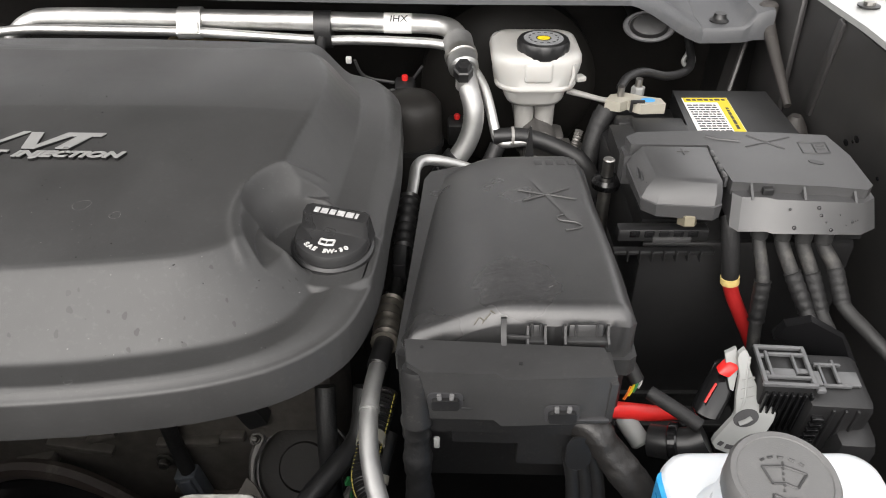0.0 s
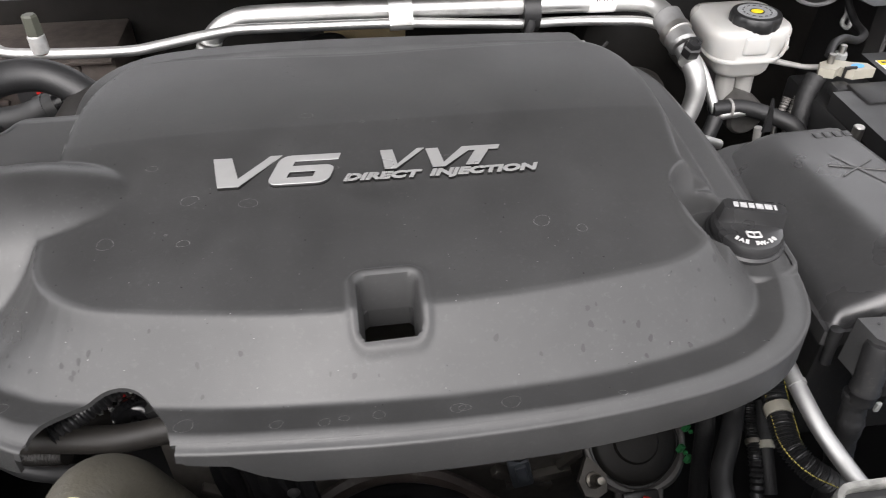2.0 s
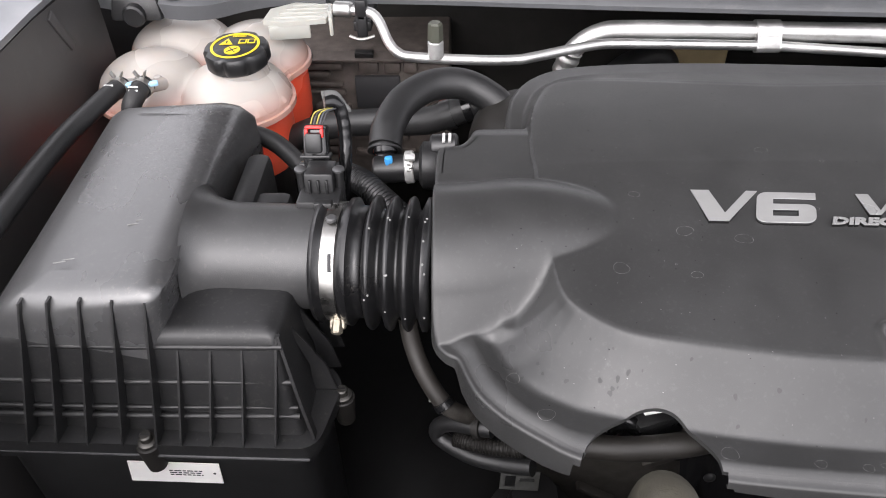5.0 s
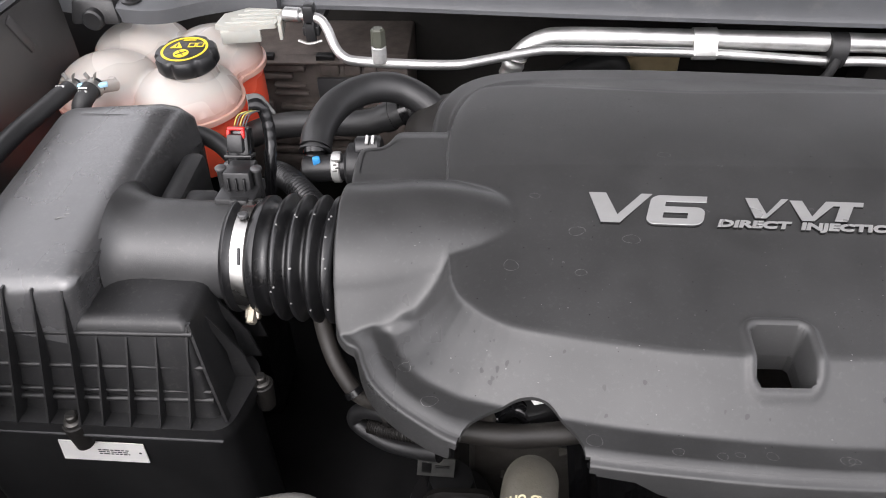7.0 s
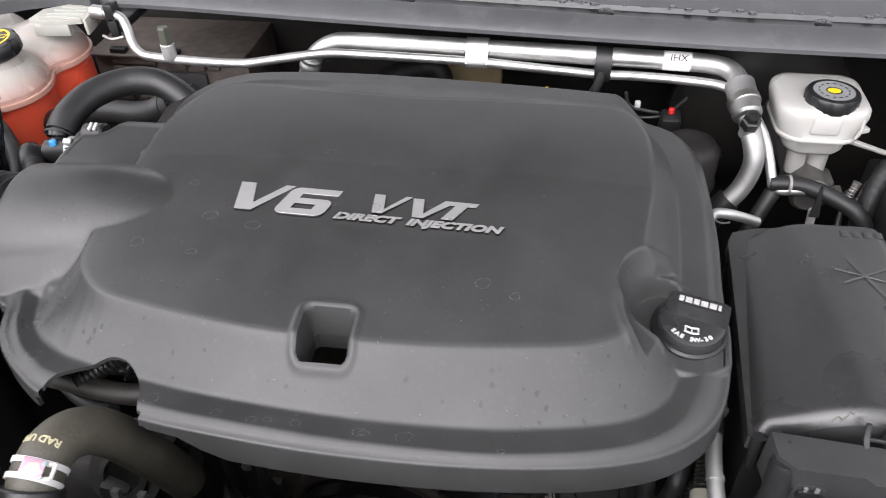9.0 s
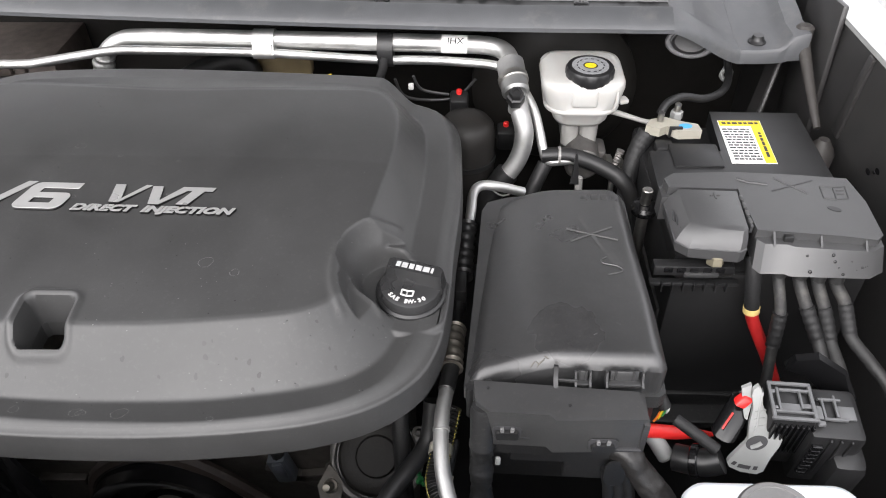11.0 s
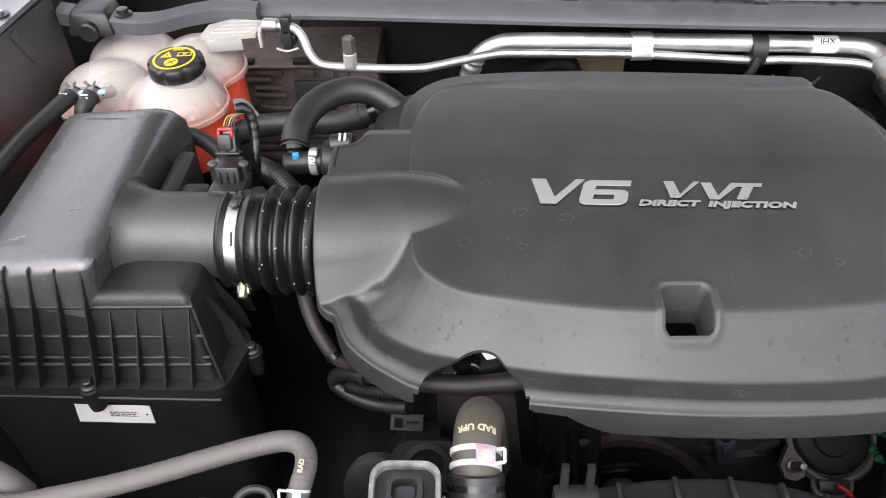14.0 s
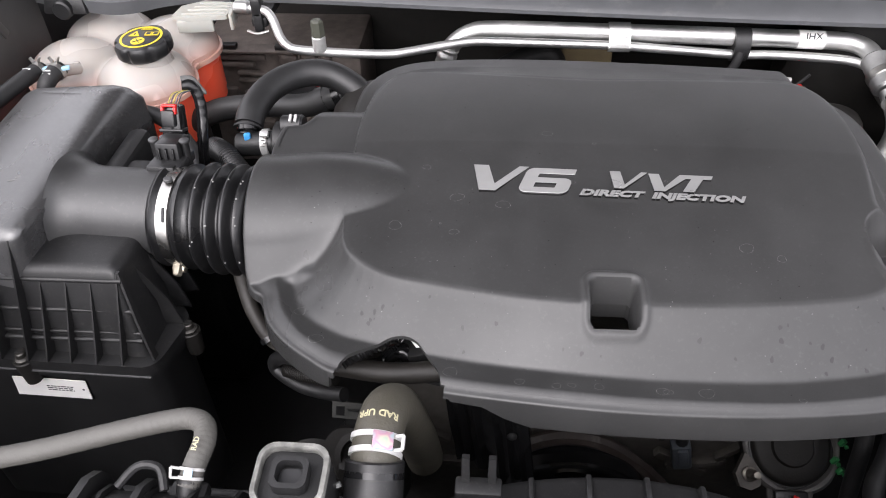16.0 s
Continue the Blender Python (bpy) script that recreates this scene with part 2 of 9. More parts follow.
def part(name, bm, mat, parent, label="", angle=38):
    off = BASE[parent.name]
    ob = new(name, finish(bm, name, mat, off, angle))
    ob.parent = parent
    BASE[ob.name] = off
    return tagged(ob, label)


def solid(name, bm, mat, base, label, category, group="", kind="", angle=38):
    off = Vector(base)
    ob = new(name, finish(bm, name, mat, off, angle))
    ob.location = off
    BASE[ob.name] = off
    return tagged(ob, label, category, group, kind)


def bevelled(bm, width, segments=2, angle=30):
    edges = [e for e in bm.edges if len(e.link_faces) == 2 and e.calc_face_angle(0) > radians(angle)]
    if width > 0 and edges:
        bmesh.ops.bevel(bm, geom=edges, offset=width, segments=segments, profile=0.5, affect="EDGES", clamp_overlap=True)
    return bm


def box(c, s, bevel=0.002, rot=None, taper=(1, 1), shift=(0, 0), segments=2):
    """A bevelled block round c; taper shrinks the top, shift moves it."""
    bm = bmesh.new()
    bmesh.ops.create_cube(bm, size=1)
    for v in bm.verts:
        k = 1 if v.co.z > 0 else 0
        v.co = Vector((v.co.x * s[0] * (taper[0] if k else 1) + shift[0] * k, v.co.y * s[1] * (taper[1] if k else 1) + shift[1] * k, v.co.z * s[2]))
    bevelled(bm, bevel, segments)
    m = Matrix.Translation(c) @ (rot or Matrix.Identity(4))
    bmesh.ops.transform(bm, matrix=m, verts=bm.verts)
    return bm


def rot(x=0, y=0, z=0):
    return pose(0, 0, 0, x, y, z)


def join(*bms):
    """Several pieces of one part in one mesh."""
    out = bmesh.new()
    for b in bms:
        me = bpy.data.meshes.new("tmp")
        b.to_mesh(me)
        b.free()
        out.from_mesh(me)
        bpy.data.meshes.remove(me)
    return out


def smooth_path(pts, per=6, closed=False):
    p = [Vector(q) for q in pts]
    n = len(p)
    out = []
    for i in range(n if closed else n - 1):
        a, b, c, d = (p[(i - 1) % n], p[i], p[(i + 1) % n], p[(i + 2) % n]) if closed else (p[max(0, i - 1)], p[i], p[i + 1], p[min(n - 1, i + 2)])
        for k in range(per):
            t = k / per
            out.append(0.5 * ((2 * b) + (c - a) * t + (2 * a - 5 * b + 4 * c - d) * t * t + (3 * b - a - 3 * c + d) * t ** 3))
    if not closed:
        out.append(p[-1])
    return out


def tube(pts, r, n=14, per=6, ridges=0, depth=0.0, caps=True, fine=None):
    """A bent tube through the points; r is a number or a function of the way along (0 to 1). ridges: rings along it."""
    path = smooth_path(pts, per if not ridges else max(per, int(ridges * 4 / max(1, len(pts) - 1)) + 1))
    bm = bmesh.new()
    total = len(path) - 1
    up = Vector((0, 0, 1))
    rings, side = [], None
    for i, p in enumerate(path):
        d = (path[min(total, i + 1)] - path[max(0, i - 1)]).normalized()
        if side is None:
            side = d.cross(up if abs(d.z) < 0.9 else Vector((1, 0, 0))).normalized()
        else:
            side = (side - d * side.dot(d)).normalized()
        other = d.cross(side)
        t = i / total
        rad = r(t) if callable(r) else r
        if ridges:
            rad += depth * math.cos(t * ridges * 2 * math.pi)
        rings.append([bm.verts.new(p + side * math.cos(a) * rad + other * math.sin(a) * rad) for a in (2 * math.pi * k / n for k in range(n))])
    for a, b in zip(rings, rings[1:]):
        for k in range(n):
            bm.faces.new((a[k], a[(k + 1) % n], b[(k + 1) % n], b[k]))
    if caps:
        bm.faces.new(rings[0][::-1])
        bm.faces.new(rings[-1])
    return bm


def lathe(profile, m=None, n=32, wobble=None, ring=False):
    """A turned shape from (radius, height) pairs; wobble(angle, height) scales the radius."""
    bm = bmesh.new()
    rings = []
    for r, h in profile:
        if r <= 1e-6:
            rings.append([bm.verts.new((0, 0, h))])
        else:
            rings.append([bm.verts.new((r * (wobble(a, h) if wobble else 1) * math.cos(a), r * (wobble(a, h) if wobble else 1) * math.sin(a), h)) for a in (2 * math.pi * k / n for k in range(n))])
    for a, b in zip(rings, rings[1:] + (rings[:1] if ring else [])):
        for k in range(n):
            q = (a[k % len(a)], a[(k + 1) % len(a)], b[(k + 1) % len(b)], b[k % len(b)])
            q = list(dict.fromkeys(q))
            if len(q) > 2:
                bm.faces.new(q)
    if len(rings[0]) > 1 and not ring:
        bm.faces.new(rings[0][::-1])
    if len(rings[-1]) > 1 and not ring:
        bm.faces.new(rings[-1])
    if m is not None:
        bmesh.ops.transform(bm, matrix=m, verts=bm.verts)
    return bm


def rod(a, b, r, n=12, r2=None, bevel=0.0):
    a, b = Vector(a), Vector(b)
    d = b - a
    q = d.to_track_quat("Z", "Y").to_matrix().to_4x4()
    h = d.length
    r2 = r if r2 is None else r2
    e = min(bevel, h * 0.3)
    prof = [(r - e, 0), (r, e), (r2, h - e), (r2 - e, h)] if e else [(r, 0), (r2, h)]
    return lathe(prof, Matrix.Translation(a) @ q, n)


def prism(poly, z0, z1, bevel=0.0, m=None, segments=2, top=None):
    """A plate with the given outline (x, y) from z0 to z1; top: another outline for its upper face."""
    bm = bmesh.new()
    a = [bm.verts.new((x, y, z0)) for x, y in poly]
    b = [bm.verts.new((x, y, z1)) for x, y in (top or poly)]
    n = len(poly)
    bm.faces.new(a[::-1])
    bm.faces.new(b)
    for k in range(n):
        bm.faces.new((a[k], a[(k + 1) % n], b[(k + 1) % n], b[k]))
    bevelled(bm, bevel, segments, 25)
    if m is not None:
        bmesh.ops.transform(bm, matrix=m, verts=bm.verts)
    return bm


def round_rect(w, h, r, n=5, c=(0, 0)):
    out = []
    for sx, sy, a0 in ((1, 1, 0), (-1, 1, 90), (-1, -1, 180), (1, -1, 270)):
        for k in range(n + 1):
            a = radians(a0 + 90 * k / n)
            out.append((c[0] + sx * (w / 2 - r) + r * math.cos(a), c[1] + sy * (h / 2 - r) + r * math.sin(a)))
    return out


def loft(rings, caps=True):
    bm = bmesh.new()
    vs = [[bm.verts.new(p) for p in ring] for ring in rings]
    n = len(rings[0])
    for a, b in zip(vs, vs[1:]):
        for k in range(n):
            bm.faces.new((a[k], a[(k + 1) % n], b[(k + 1) % n], b[k]))
    if caps:
        bm.faces.new(vs[0][::-1])
        bm.faces.new(vs[-1])
    return bm


def text(body, size, m, depth=0.0004, shear=0.0, wide=1.0, bold=0.0, align="CENTER"):
    """Raised lettering in Blender's own font as a mesh."""
    cu = bpy.data.curves.new("lettering", "FONT")
    cu.body, cu.size, cu.shear, cu.extrude, cu.offset = body, size, shear, depth, bold
    cu.align_x, cu.align_y = align, "CENTER"
    cu.resolution_u = 3
    ob = bpy.data.objects.new("lettering", cu)
    scene.collection.objects.link(ob)
    me = bpy.data.meshes.new_from_object(ob.evaluated_get(bpy.context.evaluated_depsgraph_get()))
    bpy.data.objects.remove(ob)
    bm = bmesh.new()
    bm.from_mesh(me)
    bmesh.ops.transform(bm, matrix=m @ Matrix.Diagonal((wide, 1, 1, 1)), verts=bm.verts)
    return bm


def bars(rows, w, h, m, seed=1, depth=0.0003, fill=0.6):
    """Rows of short plain bars in place of small print."""
    rnd = random.Random(seed)
    pieces = []
    for i in range(rows):
        x, y = -w / 2, h / 2 - (i + 0.5) * h / rows
        while x < w / 2:
            b = min(rnd.uniform(0.08, 0.22) * w, w / 2 - x)
            if b > 0.02 * w:
                pieces.append(prism([(x, y - h / rows * fill / 2), (x + b, y - h / rows * fill / 2), (x + b, y + h / rows * fill / 2), (x, y + h / rows * fill / 2)], 0, depth, 0, m))
            x += b + 0.04 * w
    return join(*pieces)


def polygon_distance(poly, X, Y):
    """Signed distance to a closed outline, negative inside."""
    d = np.full(X.shape, 1e9)
    inside = np.zeros(X.shape, bool)
    n = len(poly)
    for i in range(n):
        ax, ay = poly[i][0], poly[i][1]
        bx, by = poly[(i + 1) % n][0], poly[(i + 1) % n][1]
        ex, ey = bx - ax, by - ay
        t = np.clip(((X - ax) * ex + (Y - ay) * ey) / (ex * ex + ey * ey + 1e-12), 0, 1)
        d = np.minimum(d, (X - ax - t * ex) ** 2 + (Y - ay - t * ey) ** 2)
        cross = ((ay > Y) != (by > Y)) & (X < (bx - ax) * (Y - ay) / (by - ay + 1e-12) + ax)
        inside ^= cross
    d = np.sqrt(d)
    return np.where(inside, -d, d)


def field(x0, x1, y0, y1, step, dist, height, skirt=None, inner=0.003):
    """A moulded shell: a fine grid inside dist < 0, its border drawn onto the outline, with a skirt down to skirt(x, y)."""
    xs, ys = np.arange(x0, x1 + step, step), np.arange(y0, y1 + step, step)
    X, Y = np.meshgrid(xs, ys)
    D = dist(X, Y)
    e = 1e-4
    for _ in range(2):
        out = (D > 0) & (D < step * 1.6)
        gx, gy = (dist(X + e, Y) - dist(X - e, Y)) / (2 * e), (dist(X, Y + e) - dist(X, Y - e)) / (2 * e)
        gl = np.sqrt(gx * gx + gy * gy) + 1e-9
        X, Y = np.where(out, X - D * gx / gl, X), np.where(out, Y - D * gy / gl, Y)
        D = np.where(out, np.minimum(dist(X, Y), step * 0.02), D)
        break
    Z = height(X, Y)
    ok = D < step * 0.05
    ny, nx = X.shape
    bm = bmesh.new()
    vs = {}

    def vert(j, i):
        if (j, i) not in vs:
            vs[(j, i)] = bm.verts.new((X[j, i], Y[j, i], Z[j, i]))
        return vs[(j, i)]
    for j in range(ny - 1):
        for i in range(nx - 1):
            c = [(j, i), (j, i + 1), (j + 1, i + 1), (j + 1, i)]
            k = [q for q in c if ok[q]]
            if len(k) >= 3:
                bm.faces.new([vert(*q) for q in k])
    if skirt is not None:
        edges = [e for e in bm.edges if len(e.link_faces) == 1]
        res = bmesh.ops.extrude_edge_only(bm, edges=edges)
        for v in res["geom"]:
            if isinstance(v, bmesh.types.BMVert):
                v.co.z = min(v.co.z - 0.001, skirt(v.co.x, v.co.y))
    return bm


def step01(a, b, v):
    t = np.clip((v - a) / (b - a), 0, 1)
    return t * t * (3 - 2 * t)


def smax(a, b, k):
    h = np.clip(0.5 + 0.5 * (a - b) / k, 0, 1)
    return b * (1 - h) + a * h + k * h * (1 - h)

# ---- structure: ground, bay walls, firewall, cowl, hood ----


def ground():
    bm = bmesh.new()
    bmesh.ops.create_grid(bm, x_segments=4, y_segments=4, size=400)
    solid("ground", bm, GROUND, (0, 0, 0), "dark asphalt ground under the vehicle", "ground", kind="structure")


def profile_x(prof, x0, x1, bevel=0.0015, segs=1, bend=None):
    """A closed profile of (y, z) drawn out along x; bend(x) gives a (dy, dz) offset."""
    rings = []
    for k in range(segs + 1):
        x = x0 + (x1 - x0) * k / segs
        dy, dz = bend(x) if bend else (0, 0)
        rings.append([(x, y + dy, z + dz) for y, z in prof])
    bm = loft(rings)
    return bevelled(bm, bevel, 2, 30) if bevel else bm


def structure():
    ground()
    # firewall and the dark tub of the bay
    solid("wall_firewall", box((-0.32, 1.11, 0.95), (1.6, 0.02, 0.7), 0.004), DEEP, (-0.32, 1.11, 0.6), "black sound-deadened firewall behind the engine", "firewall", kind="structure")
    solid("bay_floor", box((-0.32, 0.55, 0.59), (1.6, 1.2, 0.02), 0.004), BLACK, (-0.32, 0.55, 0.58), "dark undertray below the engine", "undertray", kind="structure")
    solid("wall_front", box((-0.32, 0.06, 0.88), (1.6, 0.02, 0.6), 0.004), BLACK, (-0.32, 0.06, 0.58), "black front carrier behind the grille", "front carrier", kind="structure")
    # inner fender walls with a folded top flange
    for name, sx, xw in (("wall_fender_west", -1, -1.035), ("wall_fender_east", 1, 0.405)):
        end = 0.835 if sx < 0 else 1.12
        low = 0 if sx < 0 else 0.048
        bm = profile_x([(0.0, 0.6), (end, 0.6), (end, 1.285 - 0.6 * low), (0.7, 1.292 - low), (0.4, 1.288 - low), (0.0, 1.26 - low)], xw, xw + sx * 0.012, 0.002)
        solid(name, bm, PAINT if sx < 0 else DARKPAINT, (xw, 0.5, 0.6), "dark painted inner fender panel with dried water marks", "fender panel", kind="structure")
        pts = [(0.0, 1.262), (0.4, 1.291), (0.7, 1.295), (0.95, 1.288), (1.12, 1.258)]
        rings = []
        for y, z in pts:
            a = [(0, 0.0), (0.05, 0.004), (0.058, 0.012), (0.11, 0.022), (0.11, 0.016), (0.058, 0.002), (0.05, -0.004), (0, -0.006)] if sx > 0 else [(0, 0.0), (0.026, 0.003), (0.03, 0.006), (0.036, 0.006), (0.036, 0.0), (0.03, 0.0), (0.026, -0.004), (0, -0.006)]
            rings.append([(xw + sx * (dx - 0.002), y, z + dz + 0.006 - low) for dx, dz in a])
        solid("fender_flange", bevelled(loft(rings), 0.001), PAINTG if sx < 0 else SILVERPAINT, (xw, 0.5, 1.29), "grey painted fender flange along the bay edge", "fender flange", kind="structure")
    solid("wall_fender_rear", box((-1.075, 0.98, 0.93), (0.02, 0.29, 0.66), 0.003), BLACK, (-1.075, 0.98, 0.6), "black recess wall beside the windscreen base", "recess wall", kind="structure")
    t = thing("plastic_shroud", (-0.99, 0.8, 1.25), "black plastic shroud by the windscreen corner", "shroud")
    part("cover", box((-0.985, 0.835, 1.257), (0.06, 0.06, 0.03), 0.006, taper=(0.8, 0.7)), PLASTIC, t)
    part("pin", rod((-0.985, 0.80, 1.25), (-0.985, 0.87, 1.25), 0.012, 16, bevel=0.002), BLACK, t)
    # folded seam and water stain on the fender flange
    solid("fender_seam", box((-1.0345, 0.742, 1.262), (0.004, 0.012, 0.05), 0.0015, rot(x=28)), PAINT, (-1.0345, 0.742, 1.24), "pressed seam on the fender panel", "panel seam", kind="structure")
    strip = []
    for y, z in ((0.0, 1.262), (0.4, 1.291), (0.7, 1.295), (0.95, 1.288), (1.12, 1.258)):
        strip.append([(-1.035 - dx, y, z + dz + 0.004) for dx, dz in ((0.036, 0.0), (0.04, 0.004), (0.052, 0.004), (0.055, 0.0), (0.07, 0.001), (0.073, 0.006), (0.085, 0.006), (0.088, 0.002), (0.12, 0.004), (0.12, -0.01), (0.036, -0.01))])
    solid("fender_seal", loft(strip), BLACK, (-1.09, 0.5, 1.28), "black ribbed rubber seal along the fender edge", "rubber seal", kind="structure")
    # strut bolts on the fender flange
    for c in ((-1.046, 0.74, 1.302), (0.43, 0.755, 1.2545)):
        t = thing("fender_bolt", c, "black oval plug in the fender flange", "bolt", "fender plugs")
        part("washer", lathe([(0.011, 0), (0.011, 0.0015), (0.009, 0.002), (0, 0.002)], Matrix.Translation(c), 20), BLACK, t)
        part("head", lathe([(0.006, 0.002), (0.006, 0.005), (0.004, 0.006), (0, 0.006)], Matrix.Translation(c), 8), STEEL, t)


def cowl_bow(x):
    """How far the cowl's front edge bows back towards its ends."""
    return (float(np.interp(x, [-0.8, -0.7, -0.6, -0.45, -0.32, -0.15, 0.0, 0.21], [0.046, 0.044, 0.036, 0.024, 0.015, 0.004, -0.004, -0.008])), 0)


def cowl():
    # long cowl panel along the base of the windscreen
    prof = [(0.0, 0.0), (0.0, 0.005), (0.004, 0.010), (0.026, 0.021), (0.028, 0.021), (0.031, 0.013), (0.05, 0.014), (0.054, 0.022), (0.16, 0.045), (0.3, 0.06), (0.3, 0.05), (0.02, 0.0)]
    y0, z0 = 0.822, 1.236
    bm = profile_x([(y0 + y, z0 + z) for y, z in prof], -0.79, 0.205, 0.0012, 16, cowl_bow)
    t = thing("cowl_panel", (-0.3, y0, z0), "dark grey plastic cowl panel along the windscreen base, damp with drops", "cowl panel")
    part("panel", bm, COWLP, t)
    # the end of the cowl drops to a low ledge with a bolt, then steps up at the fender
    ledge = [(0.0, 0.0), (0.0, 0.013), (0.003, 0.017), (0.012, 0.0185), (0.04, 0.0185), (0.05, 0.022), (0.16, 0.045), (0.3, 0.06), (0.3, 0.05), (0.16, 0.02), (0.05, 0.0), (0.02, -0.003)]
    yb = y0 + cowl_bow(0.205)[0]
    rings = []
    for k in range(13):
        f = k / 12
        e = float(step01(0.0, 1.0, f)) * 0.5 + f * 0.5
        rings.append([(0.205 + 0.095 * f, yb + 0.03 * e + y0f + (y1f - y0f) * f, z0 - 0.054 * e + z0f + (z1f - z0f) * f) for (y0f, z0f), (y1f, z1f) in zip(prof, ledge)])
    part("end_panel", bevelled(loft(rings), 0.001), COWLP, t)
    rings = []
    for x, dz in ((0.2995, 0), (0.32, 0), (0.345, 0.001), (0.353, 0.006), (0.36, 0.016), (0.376, 0.019), (0.381, 0.019)):
        rings.append([(x, yb + 0.03 + 0.1 * max(0.0, x - 0.33) + y, z0 - 0.054 + 0.0005 + z + (dz if z > 0.01 else dz * 0.15)) for y, z in ledge])
    part("corner_panel", bevelled(loft(rings), 0.001), COWLP, t)
    small = [(0.0, 0.0), (0.0, 0.016), (0.004, 0.019), (0.022, 0.021), (0.028, 0.017), (0.03, 0.0)]
    way = smooth_path([(-0.785, 0.85, 1.238), (-0.83, 0.856, 1.239), (-0.87, 0.84, 1.24), (-0.907, 0.815, 1.241), (-0.95, 0.812, 1.243), (-1.03, 0.826, 1.25)], 5)
    part("side_arm", bevelled(loft([[(q.x, q.y + y, q.z + zz) for y, zz in small] for q in way]), 0.001), COWLP, t)
    part("arm_bolt", lathe([(0.011, 0), (0.011, 0.002), (0.007, 0.003), (0.007, 0.008), (0, 0.009)], Matrix.Translation((-0.945, 0.826, 1.263)), 18), BLACK, t)
    for x in (-0.62, -0.38, -0.14, 0.1):
        c = (x, y0 + 0.0405 + cowl_bow(x)[0], z0 + 0.0165)
        part("push_pin", lathe([(0.009, 0), (0.009, 0.003), (0.007, 0.0045), (0.003, 0.0045), (0.002, 0.003), (0, 0.003)], Matrix.Translation(c), 16), BLACK, t)
    # thin black strip along the floor of the channel
    bm = profile_x([(y0 + 0.0315, z0 + 0.0135), (y0 + 0.0315, z0 + 0.0165), (y0 + 0.0495, z0 + 0.0175), (y0 + 0.0495, z0 + 0.0135)], -0.789, 0.204, 0, 16, cowl_bow)
    part("channel_strip", bm, BLACK, t, "black strip in the channel")
    part("ledge_bolt", lathe([(0.011, -0.003), (0.011, 0.001), (0.0085, 0.003), (0.0075, 0.004), (0.0065, 0.009), (0, 0.0095)], Matrix.Translation((0.3235, 0.866, 1.2015)), 20), BLACK, t, "black flanged bolt")
    rnd = random.Random(5)
    drops = []
    for _ in range(70):
        x = rnd.uniform(-0.5, 0.2)
        r = rnd.uniform(0.0012, 0.004)
        drops.append(lathe([(r, 0), (r * 0.8, r * 0.3), (0, r * 0.45)], Matrix.Translation((x, y0 + cowl_bow(x)[0] + rnd.uniform(0.052, 0.06), z0 + 0.0222)) @ Matrix.Diagonal((1.4, 1, 1, 1)), 8))
    for d in drops:
        part("water_drop", d, GLOSS, t)


def hood():
    # raised hood: leans over the bay from its hinges by the windscreen
    a, b = Vector((0, 1.02, 1.38)), Vector((0, 0.36, 2.3))
    d, n = (b - a).normalized(), Vector((0, (b - a).z, -(b - a).y)).normalized()
    rings = []
    for k in range(7):
        f = k / 6
        p = a + d * (b - a).length * f + n * 0.05 * math.sin(f * math.pi)
        w = 0.7 - 0.05 * f
        ring = []
        for sx in (-1, -0.5, 0, 0.5, 1):
            q = p + n * 0.03 * (1 - sx * sx)
            ring.append((-0.32 + sx * w, q.y, q.z))
        for sx in (1, 0.5, 0, -0.5, -1):
            q = p + n * (0.03 * (1 - sx * sx)) - n * 0.035
            ring.append((-0.32 + sx * (w - 0.02), q.y, q.z))
        rings.append(ring)
    t = thing("hood", (-0.32, 1.02, 1.38), "raised dark hood with a black insulating liner", "hood")
    part("skin", loft(rings), PAINT, t)
    for x in (-0.93, 0.29):
        part("hinge_arm", tube([(x, 1.09, 1.22), (x, 1.075, 1.3), (x, 1.05, 1.36), (x, 1.0, 1.43)], 0.012, 10, 4), PAINT, t)
    c = a + d * 0.62 - n * 0.02
    part("liner", box(c, (1.0, 0.02, 0.9), 0.006, Matrix.Rotation(math.atan2(-d.y, d.z), 4, "X")), TAPE, t, "black felt liner")


structure()
cowl()
hood()

# ---- engine cover ----
COVER_EDGE = smooth_path([(-0.602, 0.333, 0), (-0.58, 0.317, 0), (-0.557, 0.304, 0), (-0.52, 0.296, 0), (-0.477, 0.291, 0), (-0.43, 0.286, 0), (-0.36, 0.281, 0), (-0.3, 0.28, 0), (-0.24, 0.282, 0), (-0.181, 0.288, 0), (-0.134, 0.297, 0), (-0.094, 0.313, 0),
                          (-0.064, 0.34, 0), (-0.05, 0.375, 0), (-0.044, 0.42, 0), (-0.042, 0.48, 0), (-0.038, 0.54, 0), (-0.038, 0.61, 0), (-0.044, 0.68, 0), (-0.075, 0.72, 0), (-0.15, 0.735, 0), (-0.26, 0.745, 0), (-0.38, 0.75, 0), (-0.5, 0.745, 0),
                          (-0.56, 0.725, 0), (-0.592, 0.68, 0), (-0.598, 0.625, 0), (-0.608, 0.609, 0), (-0.62, 0.604, 0), (-0.625, 0.588, 0), (-0.633, 0.577, 0), (-0.648, 0.573, 0), (-0.652, 0.56, 0), (-0.652, 0.51, 0), (-0.652, 0.45, 0), (-0.651, 0.41, 0), (-0.648, 0.396, 0), (-0.641, 0.387, 0), (-0.633, 0.382, 0), (-0.6275, 0.368, 0), (-0.619, 0.351, 0)], 4, True)
